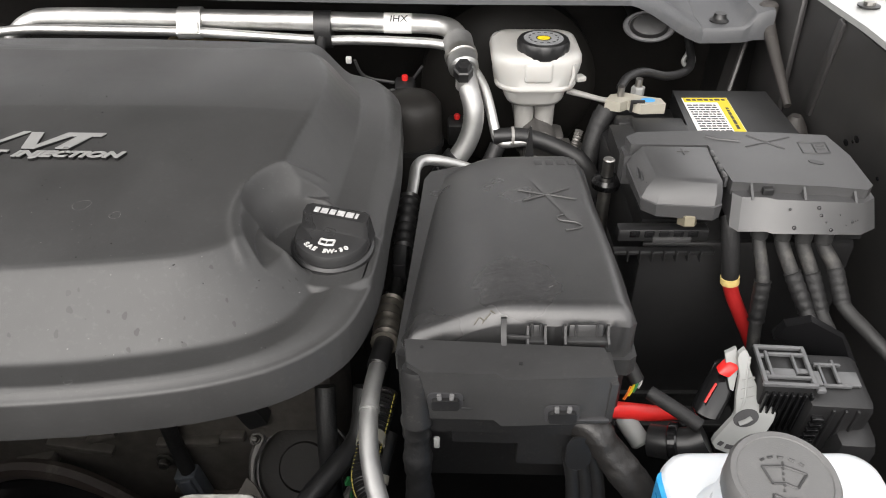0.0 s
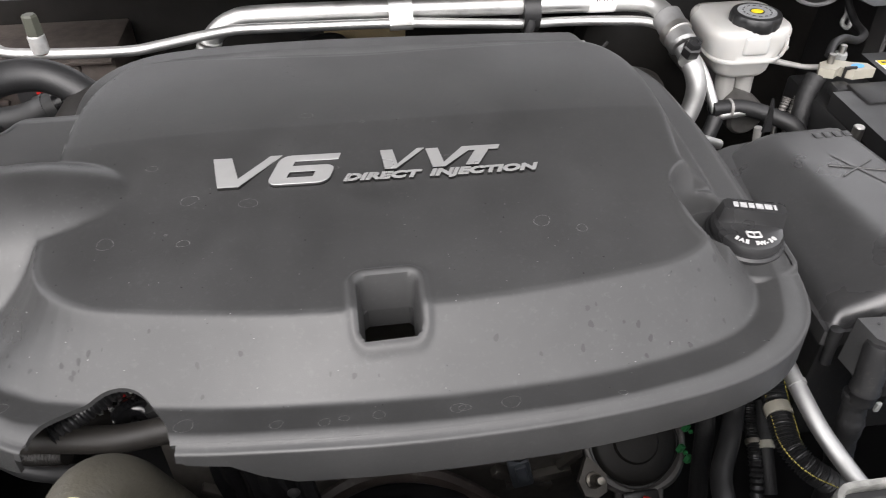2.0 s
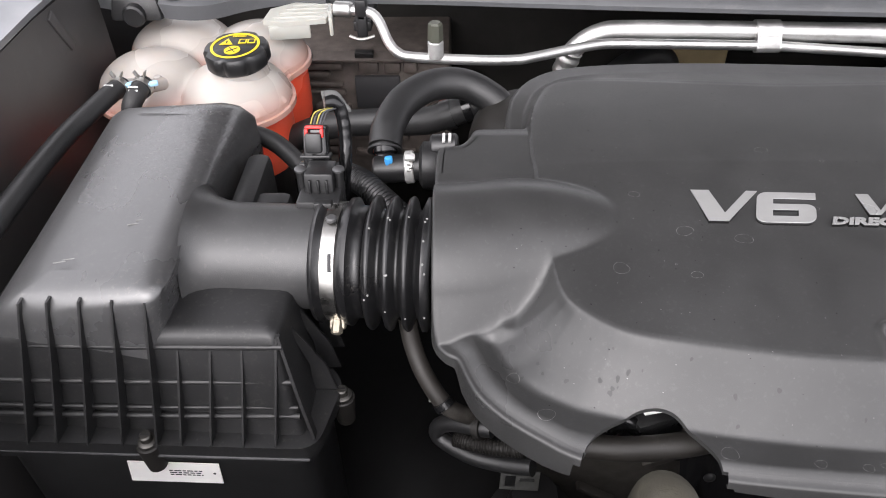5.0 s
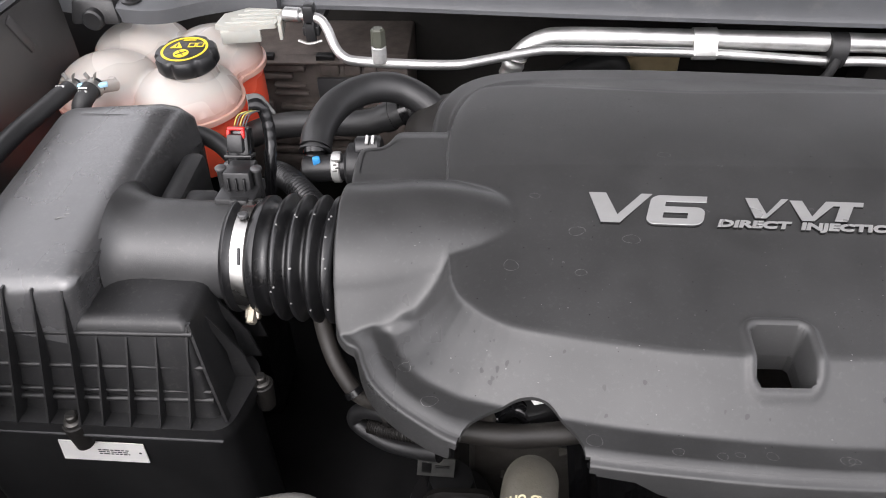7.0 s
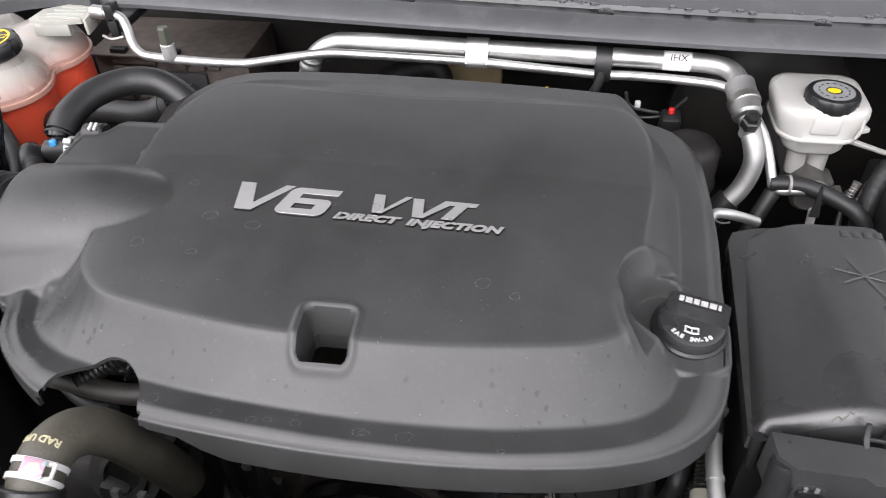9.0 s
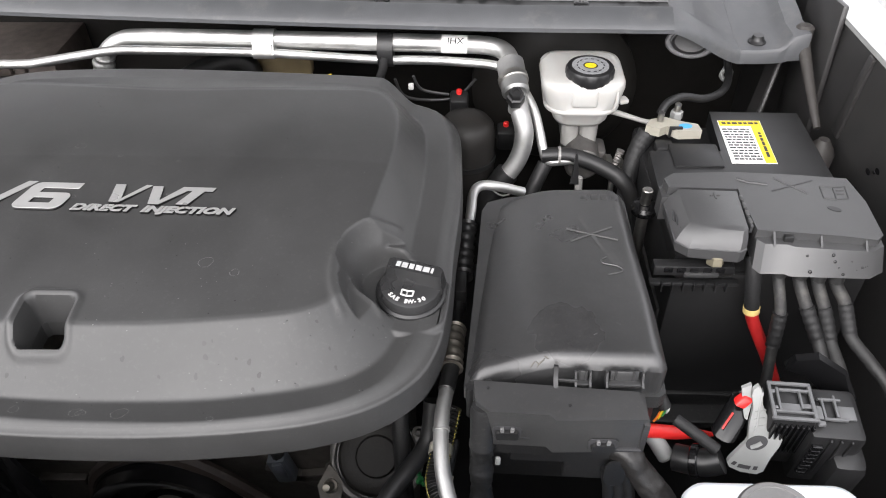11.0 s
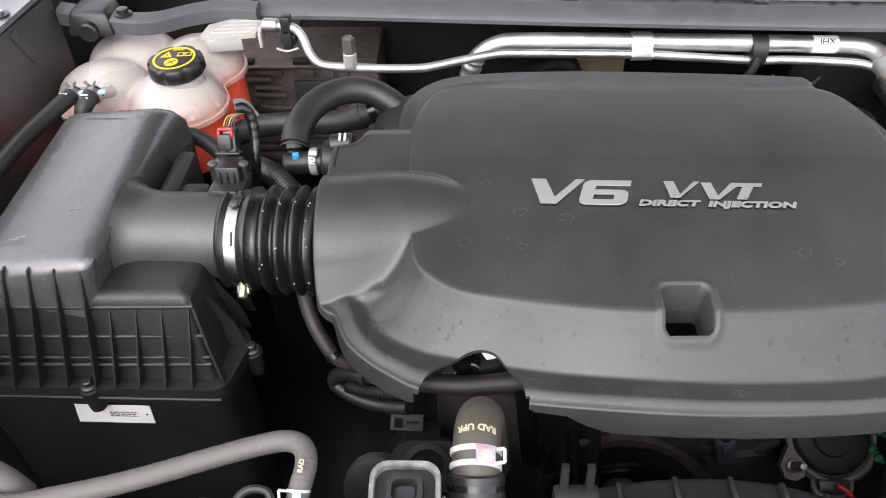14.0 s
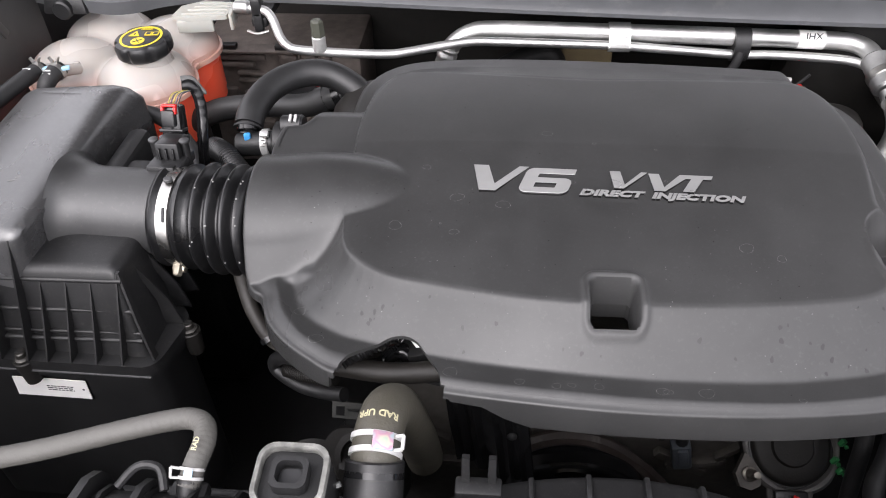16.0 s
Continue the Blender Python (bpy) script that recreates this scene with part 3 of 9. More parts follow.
GROOVE_OUT = smooth_path([(-0.5885, 0.34, 0), (-0.5695, 0.3275, 0), (-0.551, 0.3195, 0), (-0.471, 0.302, 0), (-0.401, 0.2955, 0), (-0.316, 0.2905, 0), (-0.231, 0.2915, 0), (-0.187, 0.2965, 0), (-0.148, 0.304, 0), (-0.116, 0.315, 0), (-0.0895, 0.3345, 0), (-0.0755, 0.363, 0), (-0.069, 0.386, 0), (-0.0625, 0.43, 0),
                          (-0.057, 0.5, 0), (-0.052, 0.6, 0), (-0.06, 0.68, 0), (-0.09, 0.712, 0), (-0.16, 0.727, 0), (-0.37, 0.74, 0), (-0.5, 0.735, 0), (-0.555, 0.715, 0), (-0.582, 0.67, 0), (-0.59, 0.6, 0), (-0.61, 0.5, 0), (-0.6215, 0.408, 0), (-0.616, 0.383, 0), (-0.6055, 0.36, 0)], 4, True)
GROOVE_IN = smooth_path([(-0.5815, 0.3525, 0), (-0.562, 0.342, 0), (-0.5435, 0.3355, 0), (-0.468, 0.3205, 0), (-0.402, 0.313, 0), (-0.315, 0.3085, 0), (-0.229, 0.311, 0), (-0.185, 0.317, 0), (-0.148, 0.3245, 0), (-0.117, 0.3355, 0), (-0.0975, 0.351, 0), (-0.0875, 0.369, 0), (-0.083, 0.388, 0), (-0.078, 0.45, 0),
                         (-0.074, 0.52, 0), (-0.072, 0.6, 0), (-0.08, 0.665, 0), (-0.11, 0.697, 0), (-0.18, 0.712, 0), (-0.37, 0.724, 0), (-0.5, 0.719, 0), (-0.548, 0.7, 0), (-0.572, 0.66, 0), (-0.58, 0.6, 0), (-0.594, 0.5, 0), (-0.6095, 0.408, 0), (-0.6055, 0.388, 0), (-0.5965, 0.368, 0)], 4, True)
PLATEAU = smooth_path([(-0.53, 0.3735, 0), (-0.49, 0.362, 0), (-0.445, 0.3545, 0), (-0.401, 0.3495, 0), (-0.34, 0.347, 0), (-0.271, 0.348, 0), (-0.227, 0.352, 0), (-0.183, 0.358, 0), (-0.15, 0.366, 0), (-0.126, 0.385, 0), (-0.116, 0.43, 0), (-0.112, 0.48, 0), (-0.103, 0.54, 0),
                       (-0.1, 0.6, 0), (-0.107, 0.645, 0), (-0.13, 0.672, 0), (-0.19, 0.672, 0), (-0.26, 0.67, 0), (-0.34, 0.667, 0), (-0.43, 0.674, 0), (-0.53, 0.682, 0), (-0.557, 0.662, 0), (-0.572, 0.6, 0), (-0.57, 0.52, 0), (-0.566, 0.44, 0), (-0.558, 0.4, 0)], 4, True)
CUTOUT = smooth_path([(-0.556, 0.26, 0), (-0.555, 0.303, 0), (-0.546, 0.318, 0), (-0.528, 0.332, 0), (-0.511, 0.337, 0), (-0.494, 0.333, 0), (-0.481, 0.318, 0), (-0.473, 0.299, 0), (-0.469, 0.26, 0), (-0.51, 0.24, 0)], 5, True)
CAP_AT = Vector((-0.0765, 0.421, 1.1935))
HOLE = (-0.343, 0.3545, 0.038, 0.0385)
WELL_SHELF = (-0.0635, 0.412, 0.0705)
WELL_SEAT = ((-0.091, 0.4285), (-0.075, 0.415), 0.032)


def hole_distance(X, Y):
    r = 0.006
    qx, qy = np.abs(X - HOLE[0]) - HOLE[2] / 2 + r, np.abs(Y - HOLE[1]) - HOLE[3] / 2 + r
    return np.sqrt(np.maximum(qx, 0) ** 2 + np.maximum(qy, 0) ** 2) + np.minimum(np.maximum(qx, qy), 0) - r


def cover_distance(X, Y):
    d = np.maximum(polygon_distance(COVER_EDGE, X, Y) + 0.0055, -polygon_distance(CUTOUT, X, Y))
    return np.maximum(d, -(hole_distance(X, Y) + 0.0031))


def plateau_height(X, Y):
    return 1.2475 - 0.106 * np.maximum(0, 0.54 - Y) ** 1.15 - 0.004 * ((Y - 0.5) / 0.18) ** 2 * (Y > 0.5) - 0.006 * ((X + 0.335) / 0.24) ** 4


GROOVE_SIDE = [q for q in GROOVE_IN if q.x < -0.597 and 0.36 < q.y < 0.56]
GROOVE_FRONT = [q for q in GROOVE_IN if q.y < 0.366 and q.x < -0.2]


def polyline_distance(line, X, Y):
    line = sorted(line, key=lambda q: q.y if line is GROOVE_SIDE else q.x)
    best = np.full(np.shape(X), 9.0)
    for a, b in zip(line, line[1:]):
        ux, uy = b.x - a.x, b.y - a.y
        s = np.clip(((X - a.x) * ux + (Y - a.y) * uy) / (ux * ux + uy * uy + 1e-12), 0, 1)
        best = np.minimum(best, np.hypot(X - a.x - s * ux, Y - a.y - s * uy))
    return best


def cover_height(X, Y):
    dp, d1, d2, d3 = (polygon_distance(c, X, Y) for c in (PLATEAU, GROOVE_IN, GROOVE_OUT, COVER_EDGE))
    back = step01(0.5, 0.68, Y)
    right = step01(-0.13, -0.09, X) * step01(0.38, 0.46, Y)
    zp = plateau_height(X, Y)
    z1 = 1.1895 + 0.038 * back * (1 - right) + 0.0125 * right
    z2 = 1.194 + 0.033 * back * (1 - right) + 0.005 * right
    z1 = z1 + 0.005 * step01(0.395, 0.404, Y) * step01(-0.588, -0.602, X)
    z3 = 1.1815 + 0.02 * back * (1 - right)
    t = np.clip(dp / (dp + np.maximum(-d1, 0) + 1e-9), 0, 1)
    dl, df = (polyline_distance(c, X, Y) for c in (GROOVE_SIDE, GROOVE_FRONT))
    corner = (d1 < 0) & (X < -0.3) & (Y < 0.47)
    wide = step01(-0.34, -0.56, X)
    d1 = np.where(corner, (1 - wide) * d1 - wide * ((dl + 1e-6) ** -1.2 + (df + 1e-6) ** -1.2) ** (-1 / 1.2), d1)
    t = np.clip(dp / (dp + np.maximum(-d1, 0) + 1e-9), 0, 1)
    slope = zp + (z1 - zp) * (t - np.maximum(0, t - 0.9) ** 2 / 0.2) / 0.95
    t = np.clip(d1 / (d1 + np.maximum(-d2, 0) + 1e-9), 0, 1)
    groove = z1 + (z2 - z1) * t
    t = np.clip(d2 / (d2 + np.maximum(-d3, 0) + 1e-9), 0, 1)
    ridge = z2 + (z3 - z2) * (0.45 * t ** 1.5 + 0.55 * (1 - np.sqrt(np.maximum(0, 1 - t * t * 0.96))))
    z = np.where(dp < 0, zp, np.where(d1 < 0, slope, np.where(d2 < 0, groove, ridge)))
    # soften the crest
    z = z - 0.0008 * np.exp(-(dp / 0.0025) ** 2)
    side = (X < -0.52) * (step01(0.505, 0.525, Y) * (1 - step01(0.62, 0.66, Y)) + 0.8 * step01(0.385, 0.4, Y) * (1 - step01(0.44, 0.45, Y)))
    z = z + 0.0014 * side * np.exp(-((dp - 0.0015) / 0.0024) ** 2)
    # air duct that runs into the cover on one side
    end = (6.1 * np.maximum(0, X + 0.632)) ** 2.8
    off = np.abs(Y - 0.474 - 0.0095 * step01(-0.65, -0.57, X))
    inside = np.maximum(0, 1 - (off / 0.067) ** 2 - end)
    duct = 1.189 + 0.0675 * np.sqrt(inside)
    flank = np.where((off > 0.0568) & (X < -0.55), 1.224 - 1.6 * (off - 0.0568) - 0.03 * end, 0)
    duct = np.maximum(duct, flank)
    bead = 0.0012 * np.exp(-((duct - z) / 0.005) ** 2) * (Y < 0.45) * (Y > 0.4) * step01(-0.618, -0.608, X) * (1 - step01(-0.572, -0.562, X))
    z = smax(z, duct, 0.0018) + bead
    # flat tab beside the breather
    tab = 1.2375 - 0.003 * step01(0.59, 0.606, Y)
    intab = step01(-0.560, -0.570, X) * step01(0.500, 0.535, Y) * (1 - step01(0.604, 0.622, Y))
    z = z * (1 - intab) + np.maximum(z, tab) * intab
    # stepped well round the oil filler cap: a shelf with a lip, then the seat of the cap
    da = np.hypot(X - WELL_SHELF[0], Y - WELL_SHELF[1]) - WELL_SHELF[2]
    ux, uy = WELL_SEAT[1][0] - WELL_SEAT[0][0], WELL_SEAT[1][1] - WELL_SEAT[0][1]
    f = np.clip(((X - WELL_SEAT[0][0]) * ux + (Y - WELL_SEAT[0][1]) * uy) / (ux * ux + uy * uy), 0, 1)
    db = np.hypot(X - WELL_SEAT[0][0] - f * ux, Y - WELL_SEAT[0][1] - f * uy) - WELL_SEAT[2]
    shelf = 1.212 - 0.2 * (X + 0.11)
    high = step01(0.002, 0.008, z - shelf)
    cut_a = shelf + 0.026 * np.maximum(0, (da + 0.009) / 0.009)
    z = np.where(da < 0.02, -smax(-z, -cut_a, 0.0014), z) + 0.0018 * high * np.exp(-((da - 0.002) / 0.0028) ** 2)
    high = step01(0.002, 0.006, z - 1.198)
    cut_b = 1.1955 + 0.016 * np.maximum(0, (db + 0.005) / 0.0065)
    z = np.where(db < 0.02, -smax(-z, -cut_b, 0.0012), z) + 0.0015 * high * np.exp(-((db - 0.002) / 0.0024) ** 2)
    z = np.where(db < 0.012, smax(z, 1.1935 - 0.012 * step01(0.003, 0.011, db), 0.0015), z)
    # square well with a raised lip
    h = hole_distance(X, Y)
    z = z + 0.0022 * np.exp(-((h - 0.0035) / 0.0025) ** 2)
    z = np.where(h < 0, z - 0.026 * step01(0, 0.003, -h), z)
    return z


def cover_skirt(x, y):
    if hole_distance(np.array(x), np.array(y)) < 0.001:
        return 1.193
    if -0.56 < x < -0.465 and y < 0.345:
        return float(cover_height(np.array([x]), np.array([y]))[0]) - 0.0035
    if y < 0.42:
        return float(np.interp(x, [-0.65, -0.634, -0.629, -0.608, -0.577, -0.556, -0.472, -0.441, -0.424, -0.405], [1.182, 1.179, 1.167, 1.166, 1.166, 1.171, 1.181, 1.179, 1.168, 1.161]))
    if x < -0.6:
        return 1.152 + 0.03 * float(1 - step01(0.43, 0.47, y))
    return 1.16


def cover_rim():
    """The rounded border of the cover with its hanging skirt, left open at the cut-out."""
    n = len(COVER_EDGE)
    pts = []
    for i in range(n):
        a, b = COVER_EDGE[i], COVER_EDGE[(i + 1) % n]
        k = max(1, int((b - a).length / 0.001))
        pts += [a.lerp(b, j / k) for j in range(k)]
    n = len(pts)
    tang = [(pts[(i + 3) % n] - pts[i - 3]).normalized() for i in range(n)]
    offs = [-0.0085, -0.0065, -0.005, -0.0035, -0.002, -0.0009, -0.0002, 0.0]
    P = np.array([[(p.x + t.y * o, p.y - t.x * o) for p, t in zip(pts, tang)] for o in offs])
    Z = cover_height(P[:, :, 0], P[:, :, 1])
    Z[0] -= 0.0004
    keep = (polygon_distance(CUTOUT, P[:, :, 0], P[:, :, 1]) > 0).all(axis=0)
    drop = np.array([0, 0, 0, 0, 0, 0.0006, 0.0016, 0.003])
    bm = bmesh.new()
    rings = [[bm.verts.new((P[r, i, 0], P[r, i, 1], Z[r, i] - drop[r])) for i in range(n)] for r in range(len(offs))]
    low = [cover_skirt(p.x, p.y) for p in pts]
    lean = [0.001] * n
    rings.append([bm.verts.new((pts[i].x + tang[i].y * lean[i], pts[i].y - tang[i].x * lean[i], min(Z[-1, i] - 0.006, low[i]))) for i in range(n)])
    rings.append([bm.verts.new((pts[i].x + tang[i].y * (lean[i] - 0.003), pts[i].y - tang[i].x * (lean[i] - 0.003), min(Z[-1, i] - 0.006, low[i]))) for i in range(n)])
    for a, b in zip(rings, rings[1:]):
        for i in range(n):
            j = (i + 1) % n
            if keep[i] and keep[j]:
                bm.faces.new((a[i], a[j], b[j], b[i]))
    for v in [v for v in bm.verts if not v.link_faces]:
        bm.verts.remove(v)
    return bm


def glyph(cells, cols, rows, m, slant, depth, round_off=()):
    """A squared letter from filled cells, leaning by slant."""
    bm = bmesh.new()
    vs = {}

    def v(i, j):
        if (i, j) not in vs:
            vs[(i, j)] = bm.verts.new((cols[i] + slant * rows[j], rows[j], 0))
        return vs[(i, j)]
    for i, j in cells:
        bm.faces.new((v(i, j), v(i + 1, j), v(i + 1, j + 1), v(i, j + 1)))
    if round_off:
        bmesh.ops.bevel(bm, geom=[vs[q] for q in round_off], offset=0.0075, segments=5, profile=0.5, affect='VERTICES')
    res = bmesh.ops.extrude_face_region(bm, geom=list(bm.faces))
    for q in res["geom"]:
        if isinstance(q, bmesh.types.BMVert):
            q.co.z += depth
    bmesh.ops.recalc_face_normals(bm, faces=bm.faces)
    bevelled(bm, depth * 0.25, 1, 50)
    bmesh.ops.transform(bm, matrix=m, verts=bm.verts)
    return bm


def engine_cover():
    t = thing("engine_cover", (-0.34, 0.5, 1.15), "dark grey moulded plastic engine cover with dried water spots", "engine cover")
    shell = part("shell", field(-0.66, -0.03, 0.274, 0.756, 0.0013, cover_distance, cover_height, lambda x, y: cover_skirt(x, y) if (hole_distance(np.array(x), np.array(y)) < 0.001 or (-0.56 < x < -0.46 and y < 0.35)) else 9.0), COVER, t, angle=40)
    part("rim", cover_rim(), COVER, t, angle=40)
    def at(x, y):
        return Matrix.Translation((x, y, float(plateau_height(np.array(x), np.array(y))) - 0.0002)) @ rot(x=1.0, z=-1.6)

    def letter(outline, x, y, w, h):
        out = [(px * w, py * h) for px, py in outline][::-1]
        part("letter", prism(out, 0.0023, 0.003, 0.0003, at(x, y), 1), SILVER, shell, "satin silver raised letter")
        part("letter_base", prism([(px, py - 0.0005) for px, py in out], 0, 0.0023, 0, at(x, y)), BADGEB, shell)
    vee = [(0, 1), (0.27, 1), (0.4, 0.25), (0.83, 1), (1, 1), (0.42, 0), (0.13, 0)]
    letter(vee, -0.458, 0.4685, 0.0495, 0.0355)
    cw, rh = [0, 0.012, 0.0305, 0.043], [0, 0.0075, 0.0145, 0.0215, 0.0275, 0.0352]
    six = [(0, 0), (1, 0), (2, 0), (0, 1), (2, 1), (0, 2), (1, 2), (2, 2), (0, 3), (0, 4), (1, 4), (2, 4)]
    part("letter", glyph(six, cw, rh, at(-0.4185, 0.4665) @ Matrix.Translation((0, 0, 0.0023)), 0.27, 0.0007, [(0, 0), (3, 0), (3, 3), (0, 5)]), SILVER, shell, "satin silver raised letter")
    part("letter_base", glyph(six, cw, rh, at(-0.4185, 0.466), 0.27, 0.0023, [(0, 0), (3, 0), (3, 3), (0, 5)]), BADGEB, shell)
    letter([(0, 1), (0.28, 1), (0.36, 0.2), (0.84, 1), (1, 1), (0.33, 0), (0.07, 0)], -0.337, 0.475, 0.0325, 0.0235)
    letter([(0, 1), (0.165, 1), (0.21, 0.2), (0.49, 1), (1, 1), (0.965, 0.8), (0.84, 0.8), (0.66, 0.02), (0.49, 0.02), (0.66, 0.8), (0.57, 0.8), (0.22, 0), (0.055, 0)], -0.3035, 0.473, 0.0555, 0.0235)
    for word, x, wid in (("DIRECT", -0.3365, 0.0565), ("INJECTION", -0.264, 0.0795)):
        m = at(x, 0.4675 if x < -0.3 else 0.4655) @ Matrix.Translation((0, 0, 0.0012))
        for name, dz, depth, mt, lab in (("lettering", 0.0013, 0.0003, SILVER, "satin silver small raised lettering"), ("lettering_base", 0.0, 0.001, BADGEB, "")):
            bm = text(word, 0.0112, Matrix.Identity(4), depth, 0.28, 1.0, 0.00055)
            xs = [v.co.x for v in bm.verts]
            k = wid / (max(xs) - min(xs))
            mid = (max(xs) + min(xs)) / 2
            bmesh.ops.transform(bm, matrix=m @ Matrix.Translation((0, 0, dz)) @ Matrix.Diagonal((k, 0.95, 1, 1)) @ Matrix.Translation((-mid, 0, 0)), verts=bm.verts)
            part(name, bm, mt, shell, lab)
    # dried water rings and specks
    rnd = random.Random(11)
    spots = [(-0.277, 0.2985, 0.006), (-0.575, 0.334, 0.006), (-0.466, 0.307, 0.006), (-0.52, 0.425, 0.006), (-0.43, 0.452, 0.006), (-0.47, 0.418, 0.004), (-0.39, 0.555, 0.005), (-0.47, 0.46, 0.006), (-0.355, 0.3, 0.004), (-0.375, 0.3, 0.003), (-0.595, 0.365, 0.005), (-0.5, 0.5, 0.004), (-0.235, 0.41, 0.006), (-0.21, 0.4, 0.004)]
    for _ in range(5):
        spots.append((rnd.uniform(-0.44, -0.15), rnd.uniform(0.294, 0.302), rnd.uniform(0.0015, 0.005)))
    for _ in range(7):
        spots.append((rnd.uniform(-0.56, -0.15), rnd.uniform(0.36, 0.64), rnd.uniform(0.001, 0.0028)))
    for x, y, r in spots:
        if hole_distance(np.array(x), np.array(y)) < 0.02 or polygon_distance(CUTOUT, np.array(x), np.array(y)) < r + 0.002:
            continue
        n, bm = 40, bmesh.new()
        ph, q = rnd.uniform(0, 6), np.arange(n) * 2 * math.pi / n
        rr = r * (1 + 0.1 * np.sin(2 * q + ph) + 0.05 * np.sin(3 * q + 2 * ph))
        thin = np.clip(0.00028 * (0.45 + 0.75 * np.sin(q * 1.5 + ph) ** 2 + 0.35 * np.sin(7 * q + ph)), 0.00004, 0.0006)
        ring = []
        for f in (rr, rr - thin):
            px, py = x + f * np.cos(q), y + 0.82 * f * np.sin(q)
            pz = cover_height(px, py) + 0.0002
            ring.append([bm.verts.new(v) for v in zip(px, py, pz)])
        for k in range(n):
            bm.faces.new((ring[0][k], ring[0][(k + 1) % n], ring[1][(k + 1) % n], ring[1][k]))
        part("water_mark", bm, DRY, shell)
    # dull dried spots on the front slope
    pieces = bmesh.new()
    for _ in range(150):
        x, y, r = rnd.uniform(-0.6, -0.08), rnd.uniform(0.305, 0.4), rnd.uniform(0.0006, 0.0017)
        if polygon_distance(GROOVE_IN, np.array(x), np.array(y)) > -0.004 or polygon_distance(PLATEAU, np.array(x), np.array(y)) < 0.004 or hole_distance(np.array(x), np.array(y)) < 0.012 or polygon_distance(CUTOUT, np.array(x), np.array(y)) < 0.005:
            continue
        q = np.arange(12) * math.pi / 6
        f = r * (1 + 0.18 * np.sin(2 * q + r * 9e4) + 0.12 * np.sin(3 * q + r * 5e4))
        rim = [pieces.verts.new(v) for v in zip(x + f * np.cos(q), y + f * np.sin(q), cover_height(x + f * np.cos(q), y + f * np.sin(q)) + 0.00012)]
        top = pieces.verts.new((x, y, float(cover_height(np.array([x]), np.array([y]))[0]) + 0.0002))
        for k in range(12):
            pieces.faces.new((rim[k], rim[(k + 1) % 12], top))
    tagged(part("spot_residue", pieces, DULLSPOT, shell, "dull dried water spots", angle=80), "dull dried water spots", kind="stuff")
    px, py = np.array([rnd.uniform(-0.6, -0.07) for _ in range(520)]), np.array([rnd.uniform(0.3, 0.66) for _ in range(520)])
    keep = (polygon_distance(COVER_EDGE, px, py) < -0.012) & (polygon_distance(CUTOUT, px, py) > 0.004) & (hole_distance(px, py) > 0.01) & ((py < 0.4) | (px < -0.45) | (np.sin(px * 91) > 0.4))
    pz = cover_height(px, py)
    for mt, name, lab, sel in ((CLEARDROP, "fine_drops", "fine clear water drops", 0), (DRY, "dust_specks", "fine pale dust specks", 1)):
        pieces = bmesh.new()
        for i in np.nonzero(keep)[0]:
            if i % 2 == sel:
                r = rnd.uniform(0.0003, 0.0006) if sel else rnd.uniform(0.0003, 0.0007)
                top = pieces.verts.new((px[i], py[i], pz[i] + (0.0002 if sel else r * 0.45)))
                base = [pieces.verts.new((px[i] + r * math.cos(a), py[i] + r * math.sin(a), pz[i] - 0.0001)) for a in (k * math.pi / 4 for k in range(8))]
                for k in range(8):
                    pieces.faces.new((base[k], base[(k + 1) % 8], top))
        ob = part(name, pieces, mt, shell, lab, angle=80)
        tagged(ob, lab, kind="stuff")


DULLSPOT = material("dull_dried_spot", (0.014, 0.014, 0.014), 0.5, spec=0.5, var=0.2, scale=300)
CLEARDROP = material("clear_water_drop", (0.03, 0.03, 0.031), 0.2, var=0.05)
DRY = material("dried_water_residue", (0.17, 0.17, 0.165), 0.7, var=0.3, scale=300)
engine_cover()


CAPB = material("satin_black_cap_plastic", (0.02, 0.02, 0.0205), 0.3, spec=0.6, var=0.2, scale=80, bump=0.1)
CAPMARK = material("worn_white_print", (0.36, 0.36, 0.36), 0.5, var=0.4, scale=500)


